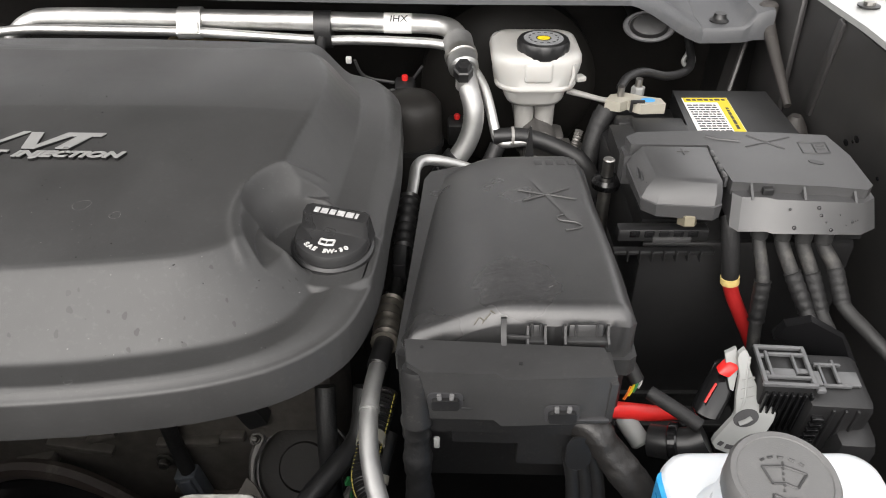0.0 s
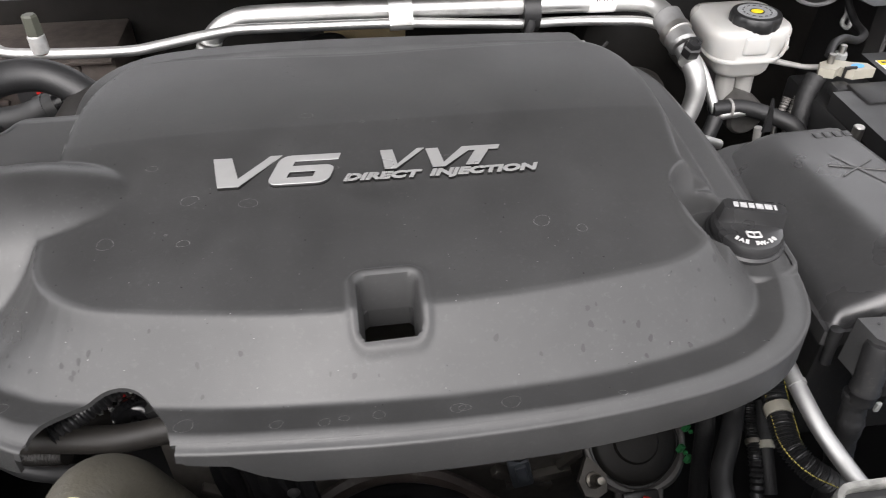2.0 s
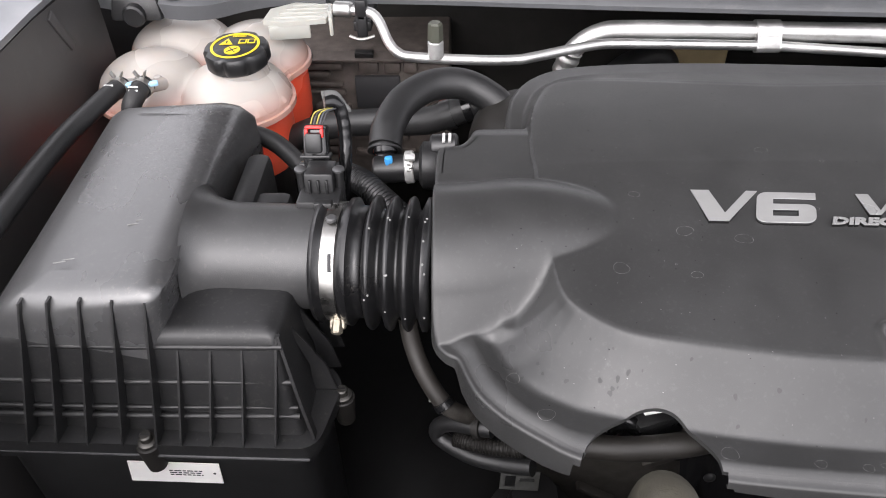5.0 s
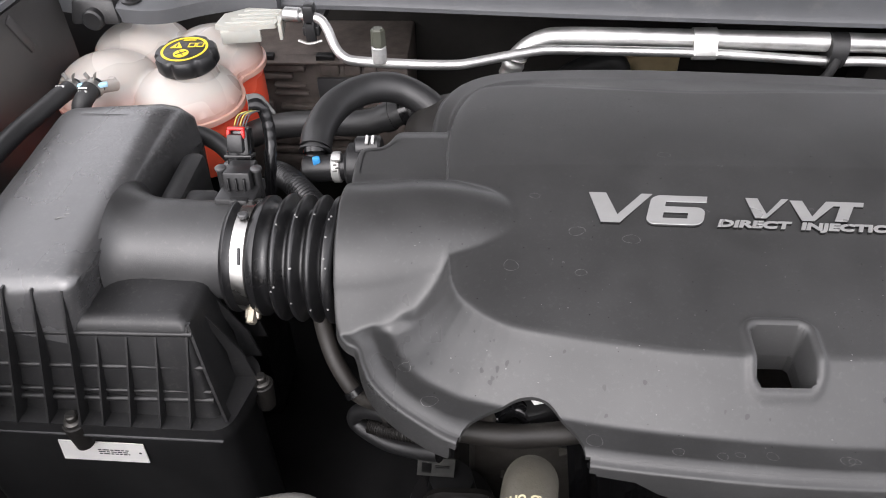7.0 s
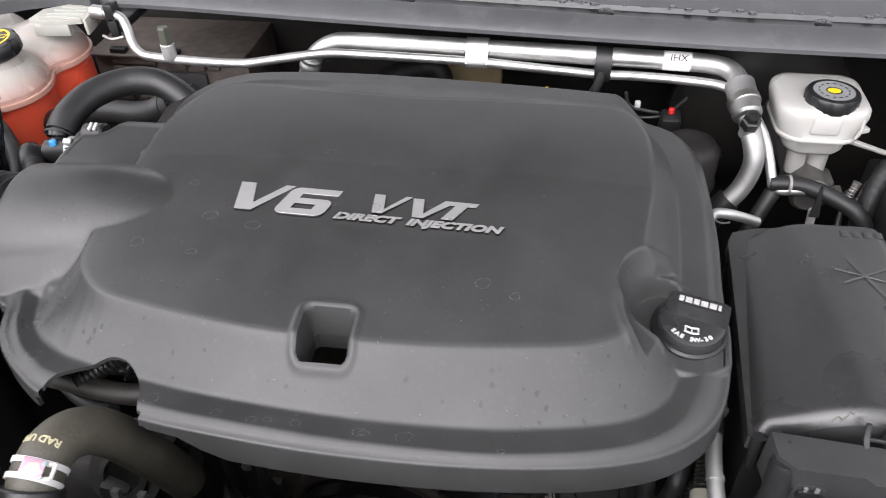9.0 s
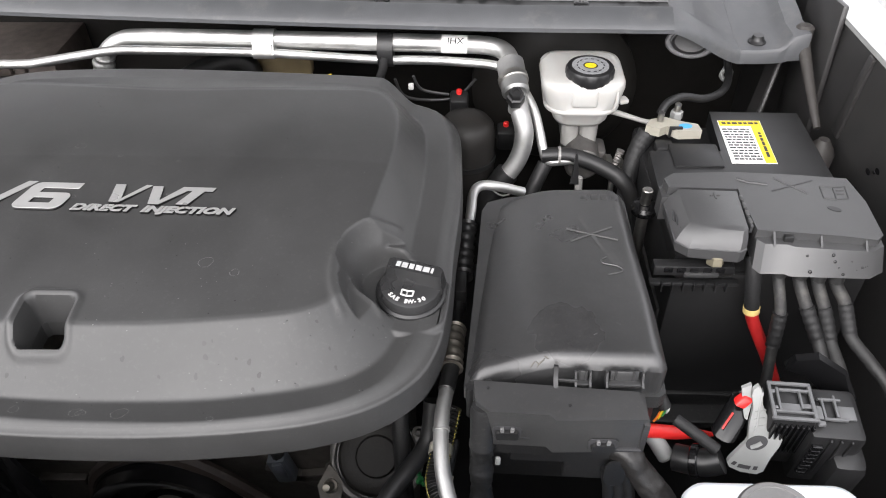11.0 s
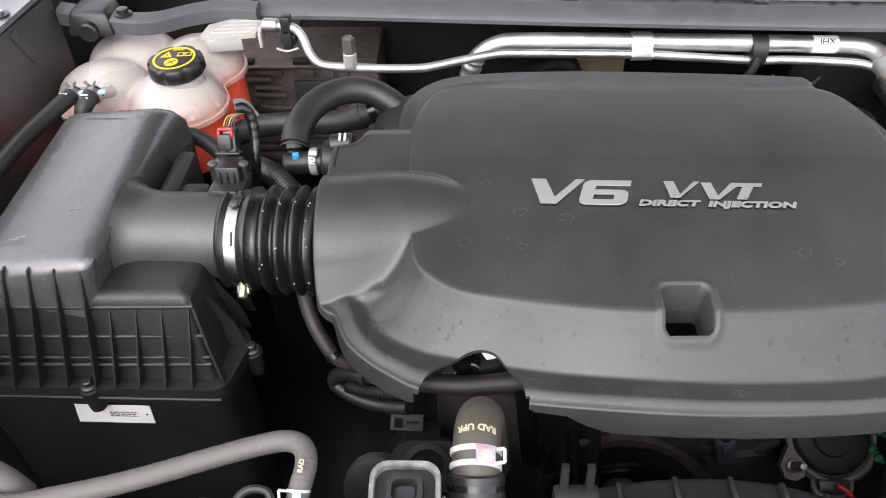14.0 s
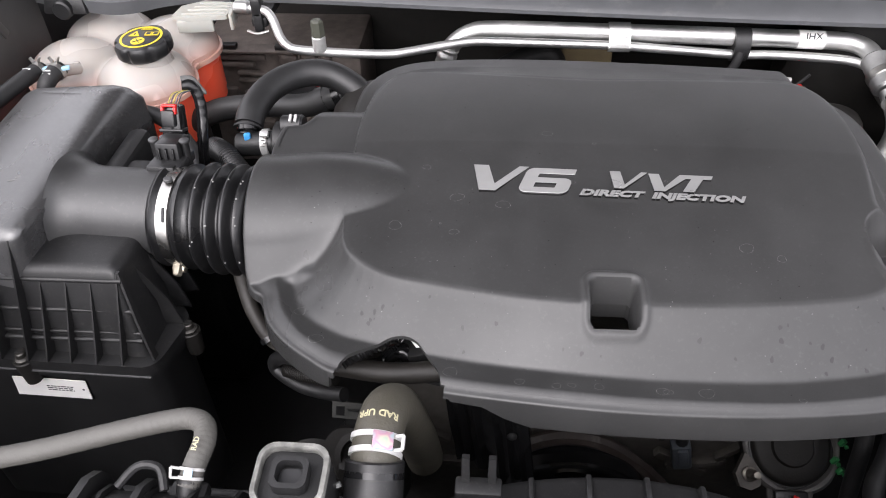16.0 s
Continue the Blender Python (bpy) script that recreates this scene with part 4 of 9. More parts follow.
def oil_cap():
    tilt = rot(x=6, y=2)
    m = Matrix.Translation(CAP_AT) @ tilt @ Matrix.Diagonal((0.86, 0.86, 0.9, 1))
    t = thing("oil_filler_cap", CAP_AT, "black plastic oil filler cap with white print", "oil cap")
    part("flange", lathe([(0.03, 0), (0.0335, 0.001), (0.0335, 0.006), (0.0315, 0.008), (0, 0.008)], m, 48), BLACK, t)
    part("body", lathe([(0.030, 0.008), (0.0300, 0.013), (0.0285, 0.0165), (0.024, 0.018), (0, 0.019)], m, 48), CAPB, t)
    # grip: a raised bar across the cap
    g = m @ rot(z=-13) @ Matrix.Translation((0.002, 0.008, 0))
    grip = prism([(-0.029, -0.008), (-0.024, -0.0105), (0.024, -0.0105), (0.029, -0.008), (0.029, 0.008), (0.023, 0.0125), (-0.023, 0.0125), (-0.029, 0.008)], 0.010, 0.031, 0.0022, g, 3,
                 top=[(-0.026, -0.0045), (-0.023, -0.006), (0.023, -0.006), (0.026, -0.0045), (0.026, 0.0045), (0.022, 0.007), (-0.022, 0.007), (-0.026, 0.0045)])
    gp = part("grip", grip, CAPB, t)
    part("white_mark", bars(1, 0.036, 0.0085, g @ Matrix.Translation((0.0, 0.0002, 0.0311)), 3, 0.0003, 0.72), CAPMARK, gp, "white printed mark shown as plain bars")
    f = m @ rot(z=-9) @ Matrix.Translation((0, -0.014, 0.0182)) @ rot(x=-8)
    bk = [(-0.0055, -0.003), (0, -0.0042), (0.0055, -0.003), (0.0055, 0.0035), (0, 0.0025), (-0.0055, 0.0035)]
    outline = []
    for a, b in zip(bk, bk[1:] + bk[:1]):
        outline.append(rod(f @ Vector((*a, 0.0012)), f @ Vector((*b, 0.0012)), 0.0008, 6))
    outline.append(rod(f @ Vector((0, -0.0042, 0.0012)), f @ Vector((0, 0.0025, 0.0012)), 0.0005, 6))
    part("book_symbol", join(*outline), WHITE, t, "white open book symbol")
    letters = []
    word = "SAE 5W-30"
    for k, ch in enumerate(word):
        if ch == " ":
            continue
        a = radians(-90 - 7 + (k - 4) * 10.5)
        p = m @ Matrix.Translation((0.0235 * math.cos(a), 0.0235 * math.sin(a), 0.0187)) @ rot(z=math.degrees(a) + 90)
        letters.append(text(ch, 0.0058, p, 0.0003, 0, 1.0, 0.0003))
    part("print", join(*letters), WHITE, t, "white print reading SAE 5W-30")


oil_cap()
CASTALU = material("weathered_cast_aluminium", (0.13, 0.125, 0.12), 0.55, metal=0.6, var=0.25, scale=90, bump=0.5, bump_scale=500, stain=0.3, stain_col=(0.15, 0.13, 0.11))

# ---- air conditioning pipes along the cowl ----


def ac_pipes():
    t = thing("suction_pipe", (-0.25, 0.852, 1.2), "thick bare aluminium refrigerant pipe along the cowl", "refrigerant pipe")
    part("pipe", tube([(-0.51, 0.86, 1.12), (-0.51, 0.856, 1.165), (-0.5, 0.857, 1.187), (-0.476, 0.857, 1.204), (-0.44, 0.8555, 1.209), (-0.3, 0.8525, 1.2085), (-0.15, 0.852, 1.206), (-0.06, 0.8525, 1.2035), (-0.012, 0.8505, 1.2025), (0.01, 0.838, 1.201), (0.018, 0.816, 1.196), (0.019, 0.796, 1.19)], 0.0112, 18, 7), ALU, t)
    part("foil_sleeve", tube([(-0.511, 0.859, 1.13), (-0.511, 0.856, 1.16), (-0.505, 0.856, 1.182)], 0.0135, 14, 5, ridges=4, depth=0.0008), ALU, t, "crinkled foil sleeve")
    part("collar", rod((0.016, 0.818, 1.198), (0.023, 0.772, 1.18), 0.0165, 24, bevel=0.003), PALEALU, t)
    part("collar_band", rod((0.019, 0.796, 1.189), (0.021, 0.787, 1.186), 0.0182, 24, bevel=0.001), STEEL, t)
    part("drop_pipe", tube([(0.024, 0.772, 1.178), (0.028, 0.752, 1.166), (0.033, 0.742, 1.148), (0.032, 0.738, 1.128), (0.025, 0.734, 1.108), (0.014, 0.73, 1.092)], 0.0112, 18, 6), PALEALU, t)
    part("lower_hose", tube([(0.016, 0.731, 1.096), (0.004, 0.727, 1.08), (-0.01, 0.72, 1.05), (-0.01, 0.71, 1.0)], 0.0145, 16, 5), RUBBER, t, "black rubber hose end")
    part("wire_clip", tube([(-0.006, 0.712, 1.093), (-0.002, 0.711, 1.083), (0.008, 0.709, 1.077), (0.018, 0.71, 1.078)], 0.0012, 8, 5), STEEL, t)
    m = Matrix.Translation((0.0215, 0.752, 1.180)) @ rot(x=22)
    part("service_cap", lathe([(0.0095, 0), (0.0105, 0.002), (0.0105, 0.012), (0.0085, 0.0135), (0.0085, 0.018), (0.0075, 0.02), (0.0045, 0.02), (0.004, 0.018), (0, 0.018)], m, 6), BLACK, t, "black hexagonal service cap")
    part("port_neck", lathe([(0.008, -0.014), (0.008, 0.0)], m, 16), ALU, t)
    lab = part("sticker", tube([(-0.068, 0.8525, 1.2037), (-0.055, 0.8524, 1.2034), (-0.036, 0.852, 1.203)], 0.01150, 20, 2), PAPER, t, "white sticker printed IHX")
    part("print", text("IHX", 0.011, Matrix.Translation((-0.051, 0.8437, 1.2113)) @ rot(x=48), 0.0003, 0.1, 1.1), INK, lab)

    t = thing("liquid_pipe", (-0.35, 0.83, 1.19), "thin bare aluminium refrigerant line with a charging valve", "refrigerant pipe")
    part("pipe", tube([(-0.772, 0.83, 1.246), (-0.752, 0.826, 1.2465), (-0.732, 0.82, 1.246), (-0.722, 0.813, 1.239), (-0.712, 0.8, 1.222), (-0.702, 0.793, 1.213), (-0.685, 0.79, 1.209), (-0.62, 0.792, 1.2045), (-0.575, 0.797, 1.202), (-0.555, 0.802, 1.2025), (-0.515, 0.818, 1.203), (-0.48, 0.83, 1.2035), (-0.455, 0.8335, 1.203), (-0.38, 0.8345, 1.2015),
                       (-0.29, 0.835, 1.1995), (-0.24, 0.836, 1.196), (-0.145, 0.84, 1.188), (-0.1, 0.84, 1.188), (-0.05, 0.838, 1.187), (0.0, 0.83, 1.186), (0.022, 0.812, 1.18), (0.036, 0.79, 1.17), (0.046, 0.77, 1.158), (0.052, 0.752, 1.142), (0.057, 0.738, 1.124), (0.0605, 0.733, 1.1155), (0.068, 0.731, 1.1125), (0.08, 0.731, 1.1135), (0.097, 0.731, 1.115)], 0.0056, 12, 5), ALU, t)
    part("end_fitting", rod((-0.773, 0.831, 1.246), (-0.752, 0.8265, 1.2465), 0.0085, 16, bevel=0.002), ALU, t)
    part("valve_neck", rod((-0.6605, 0.789, 1.209), (-0.6605, 0.7895, 1.228), 0.0085, 18, bevel=0.001), ALU, t)
    part("valve_cap", rod((-0.6605, 0.7895, 1.227), (-0.6605, 0.79, 1.249), 0.0085, 6, r2=0.0078, bevel=0.002), OLIVECAP, t, "dark olive hexagonal valve cap")
    t = thing("pipe_clip", (-0.287, 0.845, 1.2), "pressed aluminium clip joining the two refrigerant pipes", "pipe clip")
    part("strap", loft([[(x, 0.8505 + 0.0135 * math.cos(a), 1.209 + 0.0135 * math.sin(a)) if math.sin(a + 0.5) > -0.3 else (x, 0.8375 + 0.009 * math.cos(a), 1.1995 + 0.009 * math.sin(a)) for a in (2 * math.pi * k / 26 for k in range(26))] for x in (-0.302, -0.3, -0.2775, -0.2755)]), ALU, t)
    part("strap_fold", box((-0.2888, 0.8325, 1.2045), (0.024, 0.006, 0.014), 0.0015, rot(x=-20)), ALU, t)

    t = thing("pipe_bracket", (-0.135, 0.845, 1.18), "black rubber-coated bracket holding the refrigerant pipes", "bracket")
    part("band", loft([[(x, 0.847 + 0.0165 * math.cos(a), 1.198 + 0.0215 * math.sin(a)) for a in (2 * math.pi * k / 24 for k in range(24))] for x in (-0.147, -0.145, -0.13, -0.128)]), RUBBER, t)
    part("arm", tube([(-0.138, 0.834, 1.195), (-0.141, 0.832, 1.18), (-0.146, 0.836, 1.165), (-0.15, 0.86, 1.14), (-0.15, 0.9, 1.1)], 0.0055, 10, 5), RUBBER, t)

    t = thing("end_bracket", (-0.74, 0.82, 1.24), "black steel bracket at the pipe end", "bracket")
    part("clamp", box((-0.742, 0.824, 1.25), (0.013, 0.018, 0.024), 0.003), BLACK, t)
    part("tongue", box((-0.742, 0.818, 1.232), (0.012, 0.006, 0.026), 0.002), BLACK, t)
    part("loop", tube([(-0.755, 0.81, 1.224), (-0.742, 0.806, 1.222), (-0.728, 0.81, 1.224)], 0.0018, 8, 4), STEEL, t)
    part("mount", box((-0.742, 0.87, 1.23), (0.02, 0.1, 0.012), 0.002), BLACK, t)


OLIVECAP = material("olive_valve_cap", (0.045, 0.047, 0.035), 0.45, var=0.2)
ac_pipes()

# ---- brake fluid reservoir ----


def brake_reservoir():
    c = Vector((0.102, 0.804, 1.14))
    t = thing("brake_fluid_reservoir", c, "milky white brake fluid reservoir on the master cylinder", "fluid reservoir")

    def ring(w, d, z, r, dx=0, dy=0):
        return [(c.x + dx + x, c.y + dy + y, z) for x, y in round_rect(w, d, r, 6)]
    part("tank", loft([ring(0.046, 0.05, 1.138, 0.018), ring(0.06, 0.078, 1.1405, 0.02), ring(0.066, 0.086, 1.146, 0.022), ring(0.073, 0.09, 1.158, 0.024, -0.001), ring(0.088, 0.095, 1.160, 0.026), ring(0.09, 0.096, 1.1615, 0.026), ring(0.09, 0.096, 1.164, 0.026), ring(0.087, 0.093, 1.1655, 0.026), ring(0.0945, 0.094, 1.178, 0.026, 0.0005),
                       ring(0.0985, 0.094, 1.188, 0.024), ring(0.0975, 0.092, 1.194, 0.023), ring(0.092, 0.087, 1.198, 0.021), ring(0.08, 0.076, 1.1995, 0.018)]), WHITEP, t, angle=50)
    part("front_boss", box((0.1025, 0.7585, 1.182), (0.031, 0.008, 0.022), 0.0038, rot(x=-4), segments=3), WHITEP, t)
    part("corner_rib", tube([(0.1395, 0.762, 1.19), (0.1405, 0.7605, 1.178), (0.138, 0.762, 1.166)], 0.0022, 8, 4), WHITEP, t)
    m = Matrix.Translation((0.1085, 0.785, 1.1945))
    cap = part("cap", lathe([(0.0275, 0), (0.0285, 0.002), (0.0285, 0.0125), (0.0268, 0.0155), (0.0225, 0.016), (0, 0.016)], m, 72, lambda a, h: 1 - 0.045 * max(0, math.cos(10 * a)) ** 4 if h < 0.0155 else 1), BLACK, t, "black ribbed screw cap")
    part("print_ring", lathe([(0.0215, 0.0161), (0.0215, 0.0164), (0.0085, 0.0164), (0.0085, 0.0161)], m, 40, ring=True), CAPGREY, cap, "grey ring of small print")
    part("yellow_mark", lathe([(0.0055, 0.0161), (0.0055, 0.0166), (0, 0.0166)], m @ Matrix.Diagonal((1.25, 1, 1, 1)), 24), YELLOW, cap)
    part("print", join(*[box(m @ Vector((0.0155 * math.cos(a), 0.0155 * math.sin(a), 0.0166)), (0.0035, 0.0014, 0.0004), 0, rot(z=math.degrees(a) + 90)) for a in (k * 2 * math.pi / 14 for k in range(14))]), INK, cap)
    part("side_clip", box((0.152, 0.785, 1.165), (0.012, 0.012, 0.006), 0.002, rot(z=20)), WHITEP, t)
    part("sensor_plug", tube([(0.14, 0.785, 1.15), (0.165, 0.775, 1.147), (0.18, 0.766, 1.147), (0.2, 0.758, 1.15)], lambda f: 0.004 - 0.001 * math.sin(f * 3.1), 10, 5), MILKGREY, t)
    for x in (0.097, 0.12):
        part("outlet", rod((x - 0.004, 0.784, 1.104), (x - 0.004, 0.79, 1.141), 0.0105, 20, r2=0.012, bevel=0.001), MILKGREY, t)
    t = thing("master_cylinder", (0.115, 0.83, 1.05), "cast aluminium brake master cylinder below the reservoir", "master cylinder")
    part("bore", rod((0.108, 0.745, 1.095), (0.108, 0.99, 1.1), 0.022, 24, bevel=0.004), CASTALU, t)
    part("flange_boss", box((0.112, 0.785, 1.09), (0.056, 0.035, 0.024), 0.006), CASTALU, t)
    for x in (0.150, 0.163):
        part("threaded_stud", tube([(x - 0.006, 0.738, 1.098), (x, 0.742, 1.122)], 0.0042, 12, 12, ridges=9, depth=0.0007), STEELD2, t, "dull threaded stud")
    part("booster", lathe([(0.05, 0), (0.105, 0.012), (0.12, 0.03), (0.12, 0.07), (0.1, 0.08)], Matrix.Translation((0.09, 0.94, 1.075)) @ rot(x=-90), 36), DEEP, t, "black painted brake booster")
    for x, z in ((0.14, 1.095), (0.155, 1.09)):
        part("brake_line", tube([(x, 0.76, z), (x + 0.005, 0.745, z - 0.004), (x + 0.004, 0.735, z - 0.03), (x + 0.01, 0.72, z - 0.1)], 0.0035, 10, 5), STEEL, t)
        part("line_nut", rod((x, 0.765, z + 0.001), (x + 0.001, 0.748, z - 0.002), 0.006, 6), STEEL, t)
    t = thing("vacuum_hose", (0.11, 0.72, 1.08), "black rubber hose below the brake reservoir", "hose")
    part("hose", tube([(0.055, 0.735, 1.118), (0.09, 0.735, 1.118), (0.125, 0.725, 1.11), (0.15, 0.71, 1.1), (0.165, 0.705, 1.07), (0.168, 0.7, 1.0)], 0.0095, 14, 6), RUBBER, t)
    part("pale_ring", tube([(0.0745, 0.7352, 1.118), (0.0775, 0.7352, 1.118)], 0.0112, 20, 2), MILKGREY, t, "pale plastic ring clip")
    t = thing("brake_hose", (0.05, 0.72, 1.06), "black rubber hose by the fuse box", "hose")
    part("hose", tube([(0.06, 0.73, 1.11), (0.045, 0.715, 1.08), (0.03, 0.7, 1.04), (0.02, 0.69, 0.98)], 0.009, 12, 5), RUBBER, t)
    t = thing("trim_tongue", (0.097, 0.68, 1.13), "black pointed plastic tongue behind the fuse box", "bracket")
    part("pale_stem", rod((0.099, 0.695, 1.075), (0.097, 0.701, 1.112), 0.0046, 12, bevel=0.001), MILKGREY, t)
    part("tongue", prism([(0.0825, 0.0), (0.0925, 0.0), (0.0905, 0.02), (0.0885, 0.036), (0.0865, 0.038), (0.085, 0.02)], 0, 0.003, 0.0008, Matrix.Translation((0.0, 0.672, 1.124)) @ rot(x=82)), BLACK, t)


STEELD2 = material("dull_plated_steel", (0.22, 0.21, 0.2), 0.5, metal=0.7, var=0.3, scale=200)
MILKGREY = material("grey_milky_plastic", (0.24, 0.235, 0.225), 0.4, var=0.1)
CAPGREY = material("grey_cap_print", (0.2, 0.205, 0.21), 0.5, var=0.35, scale=400)
brake_reservoir()

# ---- underhood fuse box ----


def fuse_lid_distance(X, Y):
    return polygon_distance(FUSE_EDGE, X, Y)


def fuse_lid_height(X, Y):
    base = 1.1905 - 0.024 * (Y - 0.37) / 0.24
    left = -0.027 * (1 - step01(-0.034, 0.05, X)) ** 1.2
    d = -fuse_lid_distance(X, Y)
    rounding = -0.012 * np.maximum(0, 1 - d / 0.012) ** 2.2
    return base + left + rounding


FUSE_EDGE = [(-0.0285, 0.362), (-0.024, 0.359), (0.119, 0.3555), (0.1245, 0.36), (0.1265, 0.42), (0.1265, 0.595), (0.122, 0.609), (0.11, 0.613), (0.055, 0.611), (0.012, 0.602), (-0.008, 0.594), (-0.014, 0.58), (-0.021, 0.47)]


def fuse_box():
    t = thing("fuse_box", (0.05, 0.45, 1.02), "dark grey plastic underhood fuse box with a domed lid", "fuse box")
    lid = part("lid", field(-0.032, 0.13, 0.352, 0.616, 0.0032, fuse_lid_distance, fuse_lid_height, lambda x, y: 1.152 if y > 0.37 else 1.158 - 0.004), FUSE, t, angle=50)
    part("lid_rim", prism([(x + (0.003 if x > 0.05 else -0.003), y + (0.003 if y > 0.5 else -0.003)) for x, y in FUSE_EDGE], 1.140, 1.154, 0.0015), FUSE, t)
    part("body", prism([(x * 0.97 + 0.0015, y) for x, y in FUSE_EDGE], 1.03, 1.141, 0.003), PLASTIC, t)

    def on(x, y):
        return Vector((x, y, float(fuse_lid_height(np.array([x]), np.array([y]))[0]) + 0.0006))
    # raised warning symbol: a crossed-out wrench
    for a, b in (((0.062, 0.531), (0.108, 0.514)), ((0.064, 0.511), (0.105, 0.535))):
        part("symbol_stroke", rod(on(*a), on(*b), 0.0009, 8), EMBOSS, lid)
    bm = bmesh.new()
    bm.faces.new([bm.verts.new(on(x, y)) for x, y in ((0.074, 0.55), (0.079, 0.55), (0.0955, 0.495), (0.092, 0.495))])
    bm.faces.new([bm.verts.new(on(x, y)) for x, y in ((0.092, 0.494), (0.101, 0.494), (0.108, 0.474), (0.098, 0.476))])
    part("symbol_handle", bm, EMBOSS, lid)
    part("symbol_tail", tube([on(0.094, 0.488), on(0.089, 0.484), on(0.09, 0.478), on(0.102, 0.474), on(0.105, 0.467), on(0.092, 0.462)], 0.0007, 6, 4), EMBOSS, lid)
    for k, (x, y) in enumerate(((0.02, 0.3605), (0.0237, 0.3625), (0.0272, 0.361), (0.0304, 0.3645), (0.025, 0.36), (0.09, 0.4), (0.07, 0.385))):
        part("scuff", rod(on(x, y) - Vector((0, 0, 0.0008)), on(x + 0.003, y + 0.002 * (-1) ** k) - Vector((0, 0, 0.0007)), 0.0005, 5), OLIVEHOSE if k < 5 else EMBOSS, lid)
    part("moulded_mark", join(*[box(on(0.085 + 0.01 * k, 0.588), (0.007, 0.009, 0.0008), 0.0002) for k in range(4)]), FUSE, lid)
    # hinge clips at the front of the lid
    for x, w in ((0.0585, 0.011), (0.09, 0.027)):
        hinge = part("hinge", box((x, 0.3475, 1.1765), (w, 0.007, 0.004), 0.001), FUSE, t)
        part("hinge_tongue", box((x, 0.3505, 1.182), (w * 0.8, 0.0022, 0.009), 0.0007, rot(x=-12)), FUSE, hinge)
        for sx in (-1, 1):
            part("hinge_ear", prism([(-0.006, 0), (0.005, 0), (0.004, 0.012), (0.001, 0.013), (-0.002, 0.006), (-0.006, 0.004)], -0.0008, 0.0008, 0.0003, Matrix.Translation((x + sx * w / 2, 0.3475, 1.1745)) @ rot(x=90) @ rot(y=90)), FUSE, hinge)
        for k in range(2):
            part("hinge_pin", rod((x - w * 0.25 + w * 0.5 * k, 0.3488, 1.178), (x - w * 0.25 + w * 0.5 * k, 0.3495, 1.1885), 0.0009, 8), FUSE, hinge)
    part("hinge_lug", loft([[(0.036, y0, z0), (0.0395, y0, z0), (0.0395, y0 + 0.0018, z0), (0.036, y0 + 0.0018, z0)] for y0, z0 in ((0.3385, 1.179), (0.3425, 1.1815), (0.3465, 1.1865), (0.349, 1.193))]), BLACK, t)
    part("hinge_lug", box((0.0455, 0.346, 1.1805), (0.018, 0.0016, 0.003), 0.0005, rot(z=-4)), FUSE, t)
    # front terminal cover: two-step apron with a rounded crest and a lower cheek on one side
    top = [(-0.024, 0.350), (0.099, 0.342), (0.103, 0.317), (0.036, 0.3145), (0.0315, 0.3195), (-0.012, 0.321), (-0.022, 0.330)]
    ap = part("apron", prism([(x * 1.005, y - 0.0045) for x, y in top], 1.139, 1.1795, 0.0045, segments=4), FUSE, t, angle=50)
    part("apron_cheek", prism([(0.31, 1.1755), (0.338, 1.1755), (0.338, 1.131), (0.322, 1.128), (0.311, 1.142)], 0.1, 0.1042, 0.0012, Matrix(((0, 0, 1, 0), (1, 0, 0, 0), (0, 1, 0, 0), (0, 0, 0, 1)))), FUSE, t)
    part("inner_tray", prism([(-0.012, 0.34), (0.088, 0.338), (0.087, 0.3155), (0.083, 0.3145), (-0.007, 0.318), (-0.011, 0.321)], 1.1255, 1.1392, 0.003, segments=3), PLASTIC, t)
    part("lower_shelf", prism([(0.004, 0.34), (0.084, 0.338), (0.083, 0.3185), (0.006, 0.321)], 1.1115, 1.126, 0.002), PLASTIC, t)
    part("foot_block", prism([(0.048, 0.338), (0.083, 0.336), (0.082, 0.3195), (0.049, 0.3205)], 1.09, 1.112, 0.002), PLASTIC, t)
    for x, y, lz in ((0.0015, 0.3147, 1.155), (0.0725, 0.3085, 1.1505)):
        tb = part("latch", prism(round_rect(0.017, 0.0085, 0.002, 3), 0, 0.0028, 0.0006, Matrix.Translation((x, y, lz)) @ rot(x=90)), PLASTIC, t)
        for sx in (-0.5, 0.5):
            part("latch_tooth", box((x + sx * 0.0075, y - 0.001, lz + 0.0055), (0.0028, 0.0022, 0.0055), 0.0005, rot(y=sx * 12)), LATCHTIP, tb)
        part("latch_slot", box((x + 0.019, y + 0.0025, lz - 0.006), (0.021, 0.0035, 0.0018), 0.0004), INK, tb)
        part("latch_recess", prism(round_rect(0.0215, 0.013, 0.003, 3), 0, 0.001, 0.0002, Matrix.Translation((x, y + 0.0016, lz + 0.001)) @ rot(x=90)), INK, tb)
    part("pin_hole", lathe([(0.0014, 0), (0.0014, 0.0004), (0, 0.0004)], Matrix.Translation((0.047, 0.3235, 1.1796)), 12), BLACK, ap)
    part("pin_hole", lathe([(0.0012, 0), (0.0012, 0.0004), (0, 0.0004)], Matrix.Translation((-0.013, 0.338, 1.1796)), 12), BLACK, ap)
    # cable outlet at the corner with its collar, and a boss under the lid
    part("corner_post", lathe([(0.0085, -0.052), (0.0088, -0.044), (0.0104, -0.042), (0.0104, -0.039), (0.0095, -0.037), (0.0098, -0.006), (0.0085, 0.0), (0, 0.001)], Matrix.Translation((-0.0165, 0.3265, 1.174)) @ rot(x=-9), 24), PLASTIC, t)
